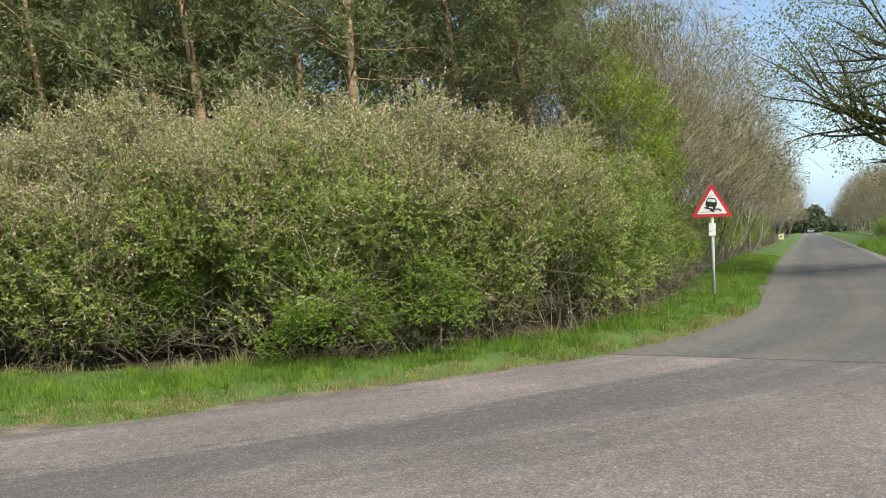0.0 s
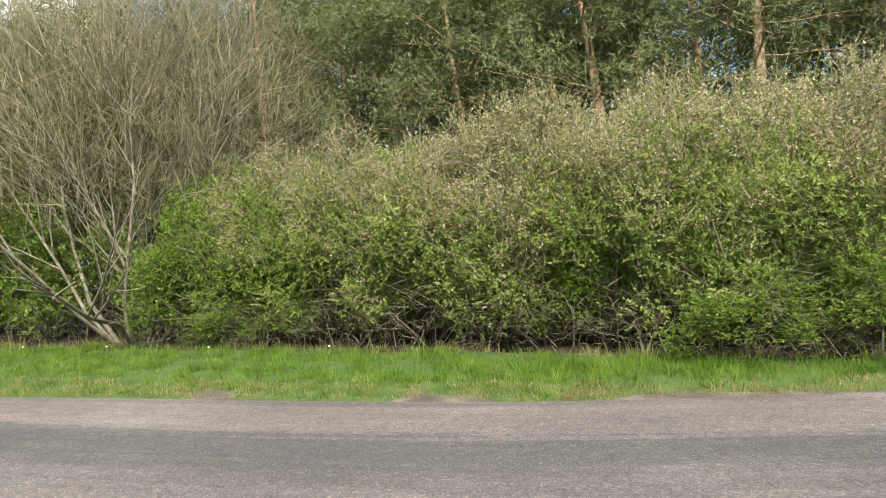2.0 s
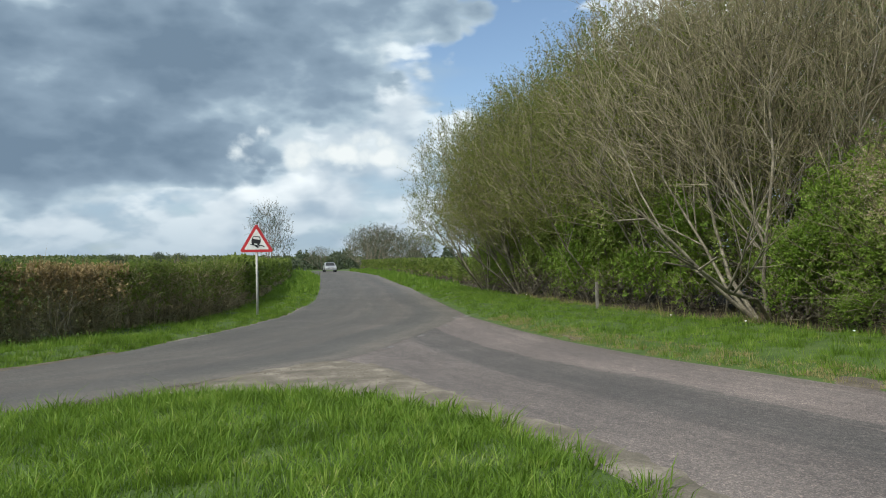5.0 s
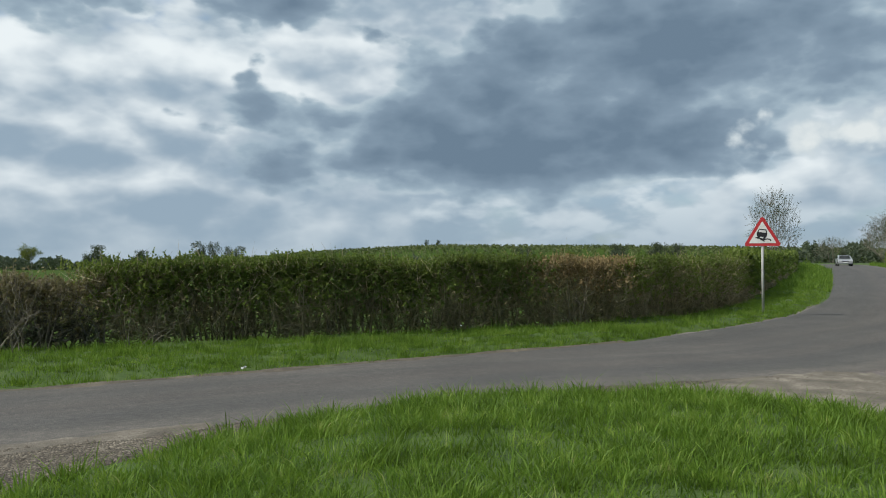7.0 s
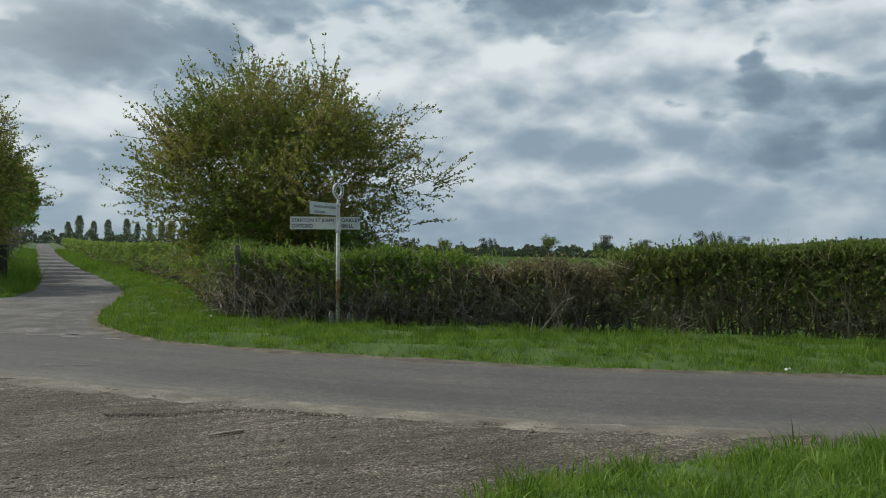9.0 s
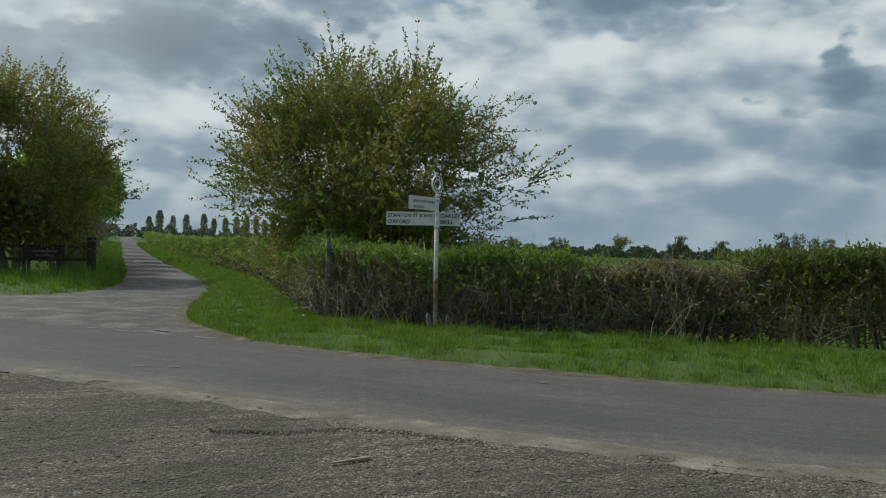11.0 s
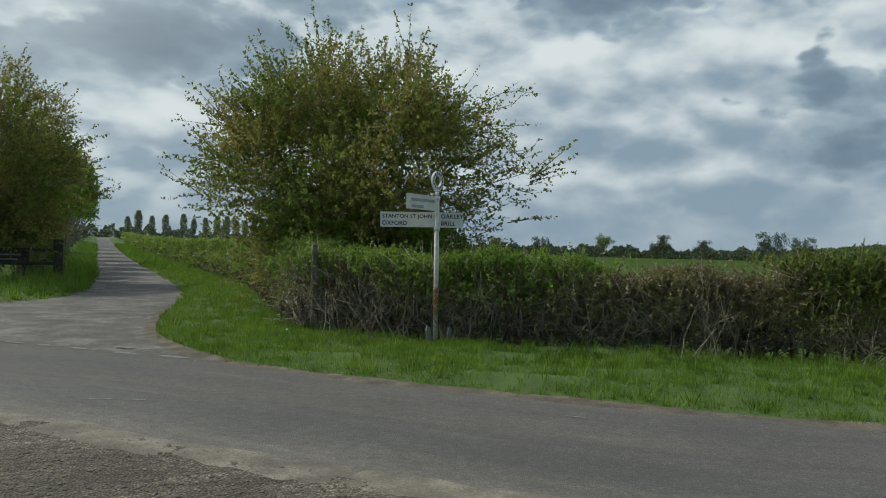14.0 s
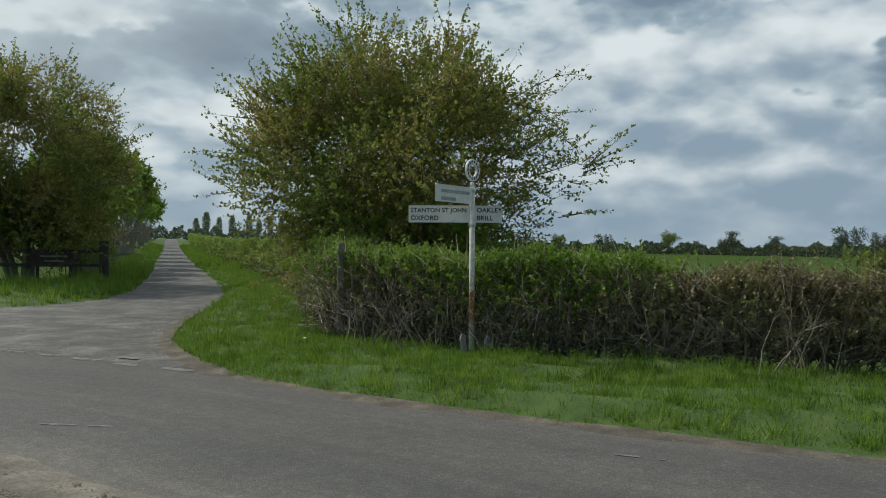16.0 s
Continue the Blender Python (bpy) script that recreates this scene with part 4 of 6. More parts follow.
def shrub(name, seed, wide, deep, tall, pale, leaf_mat, label, m, lumps=34, per=100, count=15, leaf=0.033, group="shrubs along the wood"):
    """A thicket: stems from the ground, leafy shoots in lumps, pale blossom toward the top. It faces -y."""
    rng = np.random.default_rng(seed)
    ob = thing(name, m, label, "shrub", group)
    stems = []
    for i in range(10):
        x, y = rng.uniform(-wide * 0.45, wide * 0.45), rng.uniform(-deep * 0.25, deep * 0.3)
        stems.append(((x, y, -0.15), unit(np.array([x / wide + rng.normal() * 0.4, rng.normal() * 0.45, 1.0])), tall * rng.uniform(0.5, 0.8), rng.uniform(0.010, 0.026)))
    A, B, ra, rb, tips = grow(rng, stems[:10 if per > 60 else 5], [(5, 0.8, 0.5, 0.6, 0.1, 3), (4, 0.9, 0.5, 0.6, 0.0, 2)] if per > 60 else [(4, 0.8, 0.5, 0.6, 0.1, 2)])
    bulk("stem_tangle", tubes(A, B, np.maximum(ra, 0.004), np.maximum(rb, 0.003), 3), "dead_cane", ob, "tangled grey stems")
    # dead canes hanging about the foot
    n = int(150 * wide / 3.6)
    P = np.c_[rng.uniform(-wide / 2, wide / 2, n), -deep * 0.42 + rng.normal(size=n) * 0.18, rng.uniform(0.0, 0.75, n)]
    D = unit(rng.normal(size=(n, 3)) * np.array([1, 0.5, 0.7]) + np.array([0, -0.1, 0.15])) * rng.uniform(0.25, 0.75, n)[:, None]
    mid = P + D * 0.5 + np.array([0, 0, 0.07])
    bulk("cane_tangle", join(cones(mid, P, 0.006), cones(mid, P + D, 0.006)), "dead_cane", ob, "pale dead canes at the foot")
    c = np.c_[rng.uniform(-0.5, 0.5, lumps) * wide, np.zeros(lumps), rng.uniform(0.06, 1.0, lumps) ** 0.9]
    prof = np.sqrt(np.clip(1 - np.clip((c[:, 2] - 0.35) / 0.65, 0, 1) ** 2, 0.04, 1))
    c[:, 1] = rng.choice([-1, -1, 1, 0.3], lumps) * deep * 0.36 * prof * rng.uniform(0.5, 1.1, lumps)
    top = tall * (0.86 + 0.14 * np.cos(c[:, 0] / wide * 2.6))
    c[:, 2] = 0.35 + c[:, 2] * (top - 0.75)
    R = rng.uniform(0.38, 0.66, lumps) * (wide / 3.6)
    n = lumps * per
    k = rng.integers(0, lumps, n)
    N = unit(rng.normal(size=(n, 3)) + np.array([0, -0.3, 0.1]))
    P = c[k] + N * (R[k] * rng.uniform(0.4, 1.0, n))[:, None]
    keep = P[:, 2] > 0.10 + 0.40 * rng.uniform(0, 1, n) ** 2 + 0.24 * wobble(P[:, 0] + seed, P[:, 1] * 0, 2.2)
    P, N = P[keep], N[keep]
    h = P[:, 2] / tall + rng.normal(size=len(P)) * 0.13 + 0.24 * wobble(P[:, 0] + seed, P[:, 2], 1.7, seed)
    D = N * 0.6 + np.array([0, 0, 0.15]) + rng.normal(size=P.shape) * 0.6
    is_pale = h > pale
    L = rng.uniform(0.10, 0.27, len(P))
    T1, L1 = shoots(rng, P[~is_pale], D[~is_pale], L[~is_pale], count, leaf, 0.6, 1.0, 0.0035)
    some = np.flatnonzero(~is_pale)[::4]
    E = P[some] + N[some] * 0.08
    d = unit(D[some] + rng.normal(size=(len(some), 3)) * 0.8)
    bent = E + d * L[some][:, None] * 0.8
    twigs = [T1, cones(E, bent + d * 0.04, 0.0042), cones(bent, bent + unit(d + rng.normal(size=d.shape) * 0.6) * L[some][:, None], 0.0036)]
    if is_pale.any():
        D2 = D[is_pale] + np.array([0, 0, 0.3])
        T2, L2 = shoots(rng, P[is_pale], D2, L[is_pale] * 1.4, count, leaf * 0.62, 0.95, 0.9, 0.0045)
        T3, L3 = shoots(rng, P[is_pale], D2 + rng.normal(size=D2.shape) * 0.6, L[is_pale] * 1.2, max(count // 3, 3), leaf * 0.85, 0.6, 0.9, 0.004)
        twigs += [T2, T3]
        bulk("blossom", L2, "blossom", ob, "cream blossom and buds")
        L1 = join(L1, L3)
    bulk("twig_mass", join(*twigs), "twig", ob, "thin tan twigs")
    bulk("foliage", L1, leaf_mat, ob)
    return ob


def spread_along(line, start, stop, step, rng, back=1.3):
    """Places along a line, set back to its left, with the heading there."""
    q = resample(line, 0.3)
    d = np.r_[0, np.cumsum(np.linalg.norm(np.diff(q, axis=0), axis=1))]
    i0 = np.argmin(np.hypot(q[:, 0] - start[0], q[:, 1] - start[1]))
    i1 = np.argmin(np.hypot(q[:, 0] - stop[0], q[:, 1] - stop[1]))
    s = d[i0]
    while s < d[i1]:
        p = np.array([np.interp(s, d, q[:, 0]), np.interp(s, d, q[:, 1])])
        t = np.array([np.interp(s + 0.5, d, q[:, 0]), np.interp(s + 0.5, d, q[:, 1])]) - p
        t /= np.linalg.norm(t)
        yield p + np.array([-t[1], t[0]]) * back, math.degrees(math.atan2(t[1], t[0]))
        s += step * rng.uniform(0.85, 1.15)


def scaled(m, a, b=None, c=None):
    """A pose on the land, with a scale."""
    up = Matrix.Translation((0, 0, float(rise(m.translation.x, m.translation.y))))
    return up @ m @ Matrix.Diagonal((a, b or a, c or a, 1))


def wood_shrubs():
    olive = "dense olive-green shrub tipped with cream blossom"
    near = {
        "o": shrub("blossoming_shrub", 21, 3.7, 2.7, 3.85, 0.70, "leaf_shrub", olive, pose(-7.7, 10.35, 0.15, 0, 0, 3)),
        "t": shrub("blossoming_shrub", 22, 3.6, 2.7, 3.65, 0.54, "leaf_shrub", "tangled thorn shrub with pale blossom and grey stems", pose(-5.6, 10.5, 0.15, 0, 0, -2)),
        "g": shrub("green_shrub", 23, 3.6, 2.7, 3.6, 1.3, "leaf_green", "fresh green leafy shrub at the wood edge", pose(-10.9, 10.1, 0.15, 0, 0, 4), count=14, leaf=0.040),
        "p": shrub("blossoming_shrub", 24, 3.3, 2.5, 4.15, 0.48, "leaf_shrub", "tall twiggy shrub pale with blossom", pose(-3.6, 10.5, 0.15, 0, 0, 6)),
    }
    # along the front: which kind stands where, with its height
    for x, y, kind, turn, s, h in [(-9.3, 10.2, "o", 2, 1.0, 0.95), (-6.6, 10.6, "p", 176, 0.95, 0.93), (-1.9, 10.55, "o", 8, 0.95, 1.06), (-0.2, 10.9, "t", 24, 1.0, 1.02), (1.4, 11.7, "p", 36, 0.95, 0.92), (2.5, 13.0, "o", 48, 0.95, 0.95),
                                   (3.1, 14.9, "g", 60, 0.9, 1.12), (3.95, 17.1, "g", 68, 0.85, 1.0), (4.9, 20.2, "g", 70, 0.9, 0.95), (5.8, 22.6, "g", 70, 0.9, 0.9), (-2.8, 11.2, "g", 0, 0.8, 0.75), (-10.2, 10.7, "g", 10, 0.95, 1.15), (-11.7, 10.4, "g", 190, 0.8, 0.95), (-0.6, 10.0, "g", 12, 0.7, 0.62), (-7.9, 11.3, "g", 90, 0.5, 1.22), (-5.0, 11.6, "g", 30, 0.42, 1.25), (-3.5, 11.7, "g", 200, 0.4, 1.3), (-9.6, 9.75, "g", 5, 0.7, 0.5)]:
        copy_thing(near[kind], scaled(pose(x, y, 0.15, 0, 0, turn), s, s, s * h))
    shrub("green_shrub", 30, 3.2, 2.8, 6.5, 1.4, "leaf_bright", "tall bright yellow-green bush beside the warning sign", pose(4.5, 19.0, 0.15, 0, 0, 66), 60, 80, 12, 0.042)
    far = {
        "o": shrub("blossoming_shrub", 25, 3.7, 2.8, 3.9, 0.62, "leaf_shrub", olive, pose(-9.5, 12.4, 0.15), 24, 60, 9, 0.055),
        "g": shrub("green_shrub", 26, 3.6, 2.8, 3.6, 1.3, "leaf_green", "green undergrowth under the bare trees", pose(-13.0, 10.8, 0.1), 22, 56, 9, 0.06),
        "d": shrub("green_shrub", 27, 3.6, 2.8, 3.2, 1.3, "leaf_shrub", "dull green undergrowth at the wood edge", pose(-16.4, 10.3, 0.1), 22, 56, 9, 0.06),
    }
    rng = np.random.default_rng(3)
    for p, a in spread_along(WOOD_BASE, (-8.4, 9.2), (4.7, 16.2), 2.6, rng, 3.5):
        copy_thing(far["og"[rng.integers(0, 2)]], scaled(pose(p[0], p[1], 0.15, 0, 0, a + rng.uniform(-40, 40)), 1.05, 1.05, rng.uniform(0.98, 1.15)))
    for p, a in spread_along(WOOD_BASE, (-9.5, 9.2), (4.7, 16.2), 2.3, rng, 5.4):
        copy_thing(far["g"], scaled(pose(p[0], p[1], 0.15, 0, 0, a + rng.uniform(-40, 40)), 1.15, 1.1, rng.uniform(1.05, 1.2)))
    for back, high in ((8.5, 1.15), (13.5, 1.45)):
        for p, a in spread_along(WOOD_BASE, (-12, 9.0), (4.7, 16.2), 3.4, rng, back):
            copy_thing(far["g"], scaled(pose(p[0], p[1], 0.12, 0, 0, a + rng.uniform(-40, 40)), 1.3, 1.2, high * rng.uniform(0.85, 1.1)))
    for p, a in spread_along(WOOD_BASE, (-43, 9.1), (-15.5, 8.5), 2.3, rng, 1.2):
        copy_thing(far["gd"[rng.integers(0, 2)]], scaled(pose(p[0], p[1], 0.1, 0, 0, a + rng.uniform(-15, 15)), 1.0, 1.0, rng.uniform(0.9, 1.5)))
    for p, a in spread_along(WOOD_BASE, (-40, 9.1), (-12.5, 8.5), 3.6, rng, 4.6):
        copy_thing(far["dg"[rng.integers(0, 2)]], scaled(pose(p[0], p[1], 0.1, 0, 0, a + rng.uniform(-15, 15)), 1.3, 1.2, rng.uniform(1.0, 1.5)))
    for p, a in spread_along(WOOD_BASE, (5.4, 18.3), (32, 88.2), 4.4, rng, 1.5):
        copy_thing(far["gd"[rng.integers(0, 2)]], scaled(pose(p[0], p[1], 0.1, 0, 0, a + rng.uniform(-15, 15)), 1.4, 1.0, rng.uniform(0.85, 1.15)))
    for p, a in spread_along(RV.two, (19.6, 31), (41, 85.5), 6.0, rng, -1.2):
        copy_thing(far["d"], scaled(pose(p[0], p[1], 0.1, 0, 0, a + rng.uniform(-15, 15)), 1.7, 1.1, rng.uniform(0.55, 0.8)))


wood_shrubs()


def bare_tree(seed, tall, stems, lean, label, m, leafiness=0, mat="twig", leaf_mat="leaf_lime", r0=0.07, levels=None, group="bare trees along the wood", bark="bark", bend=0.5, whips=2, leaf=0.06, spread=0.22, dome=None):
    """A tree still bare or just in bud: stems fanning up into fine twigs."""
    rng = np.random.default_rng(seed)
    ob = thing("bare_tree", m, label, "tree", group)
    st = []
    for i in range(stems):
        a = 2 * math.pi * (i + rng.uniform(-0.3, 0.3)) / stems
        t = lean * rng.uniform(0.35, 1.15) if i else 0.05
        st.append(((spread * math.cos(a), spread * math.sin(a), -0.15), (math.cos(a) * math.sin(t), math.sin(a) * math.sin(t), math.cos(t)), tall * rng.uniform(0.58, 0.75), r0 * rng.uniform(0.7, 1.1)))
    levels = levels or [(8, 0.6, 0.5, 0.62, bend * 0.5, 3), (6, 0.6, 0.55, 0.62, bend * 0.5, 2), (3, 0.6, 0.6, 0.7, bend * 0.5, 1)]
    A, B, ra, rb, tips = grow(rng, st, [(*lv[:4], lv[4], lv[5]) for lv in levels])
    wide = dome or tall * 0.5

    def within(p):
        return (np.hypot(p[:, 0], p[:, 1]) / wide) ** 2 + (np.clip(p[:, 2] - tall * 0.45, -9, None) / (tall * 0.52)) ** 2 < 1 + 0.16 * wobble(p[:, 0], p[:, 1] + p[:, 2], 1.3, seed)
    keep = within(B)
    A, B, ra, rb = A[keep], B[keep], ra[keep], rb[keep]
    tips = [t for t, k in zip(tips, within(np.array([t[1] for t in tips]))) if k]
    thick = ra > 0.0085
    part("trunk", mesh_np("trunk", *tubes(A[thick], B[thick], ra[thick], rb[thick], 5), smooth=True), bark, ob)
    fine = ~thick
    # fine twigs fan out through the whole dome
    n = 400 * whips
    u = unit(rng.normal(size=(n, 3)) * np.array([1, 1, 0.8]))
    u[:, 2] = np.where(u[:, 2] < -0.5, -u[:, 2], u[:, 2])
    E = u * (rng.uniform(0.12, 1.0, n) ** 0.5)[:, None] * np.array([wide, wide, tall * 0.5]) + np.array([0, 0, tall * 0.46])
    E = E[within(E) & (E[:, 2] > 0.8)]
    d = unit(unit(E - np.array([0, 0, 0.3])) + rng.normal(size=E.shape) * 0.62 + np.array([0, 0, 0.08]))
    ends = E + d * rng.uniform(0.5, 1.15, (len(E), 1))
    S = np.repeat(E + (ends - E) * 0.25, 2, 0) + np.repeat(ends - E, 2, 0) * rng.uniform(0, 0.6, (len(E) * 2, 1))
    sd = unit(np.repeat(d, 2, 0) + rng.normal(size=S.shape) * 0.75) * rng.uniform(0.2, 0.55, (len(S), 1))
    bulk("twig_mass", join(cones(A[fine], B[fine] + (B[fine] - A[fine]) * 0.4, np.maximum(ra[fine], 0.007)), cones(E, ends, 0.0088), cones(S, S + sd, 0.0055)), mat, ob, "fine bare twigs")
    if leafiness:
        n = len(E) * leafiness
        k = rng.integers(0, len(E), n)
        C = E[k] + (ends - E)[k] * rng.uniform(-0.4, 1.05, (n, 1)) + rng.normal(size=(n, 3)) * 0.05
        bulk("young_foliage", small_leaves(rng, C, unit(rng.normal(size=(n, 3)) + [0, 0, 0.3]), leaf * rng.uniform(0.6, 1.3, n), 0.7), leaf_mat, ob, "sparse pale young leaves")
    return ob


def wood_trees():
    a = bare_tree(31, 9.4, 13, 0.85, "many-stemmed grey tree, bare and twiggy", pose(-13.9, 9.9, 0.15, 0, 0, 20), 0, "bare_twig", r0=0.055, whips=9, spread=0.35, dome=4.7)
    b = bare_tree(32, 9.4, 7, 0.8, "bare tree hazed with pale young leaves", scaled(pose(-18.8, 10.6, 0.15, 0, 0, 70), 1.06), 34, "bare_twig", dome=4.0, whips=5, r0=0.055, leaf=0.055)
    for i, (x, y, s) in enumerate([(-22.5, 10.4, 1.0), (-26, 10.4, 1.02), (-29.5, 10.0, 1.0), (-33, 9.8, 0.96), (-37.6, 9.1, 1.0), (-36.2, 10.8, 1.0), (-31.3, 9.2, 0.9), (-35.0, 12.5, 1.0), (-25, 15, 1.15), (-31, 15, 1.05), (-20, 14.5, 1.15), (-28, 13, 1.1)]):
        copy_thing(b, scaled(pose(x, y, 0.15, 0, 0, 47 * i), s))
    copy_thing(a, scaled(pose(-17.2, 13.2, 0.15, 0, 0, 140), 1.1))
    lv = [(9, 0.5, 0.5, 0.62, 0.5, 3), (5, 0.55, 0.55, 0.62, 0.4, 2)]
    c = bare_tree(34, 9.0, 6, 0.5, "tan leafless roadside tree with dense upright twigs", pose(4.6, 20.2, 0.2), 0, "bare_twig", levels=lv, whips=6, dome=3.7, r0=0.05)
    for i, (x, y, s) in enumerate([(6.6, 24.5, 1.0), (8.4, 29.0, 1.0), (10.4, 34.5, 1.05), (12.7, 40.5, 1.0), (15.5, 47.5, 1.05), (19, 56, 1.0), (22.5, 65, 1.05), (26.5, 75, 1.0), (31, 87, 1.05), (37, 102, 1.0), (46, 124, 1.05), (4.0, 26, 1.2)]):
        copy_thing(c, scaled(pose(x, y, 0.2, 0, 0, 57 * i), s))
    for i, (x, y, s) in enumerate([(29.5, 53, 0.7), (33, 62, 0.78), (36.5, 71, 0.82), (40.5, 80, 0.9), (44.5, 90, 0.98), (49, 101, 1.02), (53.5, 112, 1.05), (58.5, 124, 1.05), (64, 138, 1.1), (70, 152, 1.0), (78, 172, 1.0), (88, 198, 1.05), (100, 230, 1.1)]):
        copy_thing(c, scaled(pose(x, y, 0.2, 0, 0, 41 * i), s))
    # trees standing along the western road
    d = bare_tree(35, 8.8, 5, 0.4, "upright bare tree standing in the hedge line", scaled(pose(-128, 11, 0.0), 1.19, 1.19, 0.95), 7, "dark_twig", "leaf_far_hazed", levels=lv, leaf=0.13)
    for i, (x, y, s) in enumerate([(-136, 14, 1.0), (-144, 11, 1.05), (-152, 15, 1.0), (-160, 11, 0.9), (-120, 16, 0.75), (-172, 2, 0.7), (-150, 22, 0.9)]):
        copy_thing(d, scaled(pose(x, y, 0.0, 0, 0, 33 * i), s, s, s))
    copy_thing(d, scaled(pose(-80, -4.4, 0.1, 0, 0, 15), 0.5, 0.5, 1.02))


wood_trees()


def pine(seed, tall, m, label, low=0.25):
    """A Scots pine: bare red trunk, crooked boughs, needles in flat tufts."""
    rng = np.random.default_rng(seed)
    ob = thing("pine_tree", m, label, "tree", "pines in the wood")
    A, B, ra, rb, p = [], [], [], [], np.array([0, 0, -0.2])
    pts = [p]
    d = np.array([rng.normal() * 0.02, rng.normal() * 0.02, 1])
    for i in range(12):
        d = d + np.array([rng.normal() * 0.03, rng.normal() * 0.03, 0])
        q = p + unit(d) * tall / 12
        A.append(p), B.append(q), ra.append(0.20 * (1 - i / 13)), rb.append(0.20 * (1 - (i + 1) / 13))
        p = q
        pts.append(p)
    pts = np.array(pts)
    boughs = []
    for i in range(40):
        f = low + (1 - low) * (i + rng.uniform()) / 40
        base = np.array([np.interp(f * 12, np.arange(13), pts[:, j]) for j in range(3)])
        a = rng.uniform(0, 6.28)
        L = (1.0 - 0.5 * f) * rng.uniform(2.4, 4.0)
        boughs.append((base, unit(np.array([math.cos(a), math.sin(a), rng.uniform(-0.25, 0.4)])), L, 0.032))
    BA, BB, bra, brb, tips = grow(rng, boughs, [(7, 0.8, 0.5, 0.6, 0.15, 2)])
    part("trunk", mesh_np("trunk", *tubes(A, B, ra, rb, 9), smooth=True), "pine_bark", ob)
    bulk("branch_mass", tubes(BA, BB, bra, brb, 3), "pine_bark", ob)
    E = np.array([t[1] for t in tips] + [t[0] * 0.5 + t[1] * 0.5 for t in tips])
    E = E[rng.uniform(0, 1, len(E)) < 0.8]
    # each tip carries a flattened pad of short needle tufts
    n = len(E) * 26
    k = np.repeat(np.arange(len(E)), 26)
    size = rng.uniform(0.22, 0.46, len(E))[k][:, None]
    P = E[k] + rng.normal(size=(n, 3)) * np.array([0.8, 0.8, 0.42]) * size
    D = unit(rng.normal(size=(n, 3)) * 0.7 + np.array([0, 0, 0.6]))
    C = np.repeat(P, 4, 0)
    bulk("needle_mass", small_leaves(rng, C, unit(np.repeat(D, 4, 0) + rng.normal(size=(n * 4, 3)) * 0.9), 0.135 * rng.uniform(0.6, 1.3, n * 4), 0.22), "needles", ob, "blue-green needle tufts")
    return ob


def pines():
    a = pine(41, 13.0, pose(-10.5, 19.4, 0.1), "tall pine with a reddish bare lower trunk", 0.4)
    b = pine(42, 12.5, pose(-7.3, 18.3, 0.1), "tall pine with a sunlit orange trunk", 0.5)
    c = pine(43, 11.5, pose(-14.6, 14.8, 0.1), "bushy pine with foliage reaching low", 0.14)
    kinds = [a, b, c]
    spots = [(2.6, 19.9), (0.6, 20.2), (-4.1, 19.5), (-12.2, 16.9), (-2.0, 17.4), (-0.6, 23.5), (-6.0, 22), (-9, 23.5), (-12.5, 21.5), (-15.5, 18.5), (4.0, 23.5), (-3.2, 25), (1.8, 26.5), (-19, 18), (-8.0, 27), (-12.5, 27), (-16.5, 24), (-21, 22), (-2, 29), (-5.2, 16.8), (-9.6, 17.6), (-13.2, 24.0), (2.0, 23.0), (-8.8, 30), (-13.6, 17.9), (-17.2, 20.6)]
    for i, (x, y) in enumerate(spots):
        s = 0.92 + 0.2 * ((i * 7) % 5) / 5
        copy_thing(kinds[2 if i in (1, 3, 4, 20, 24, 25) else (i * 2 + i // 3) % 3], scaled(pose(x, y, 0.1, 0, 0, i * 77), s))


pines()


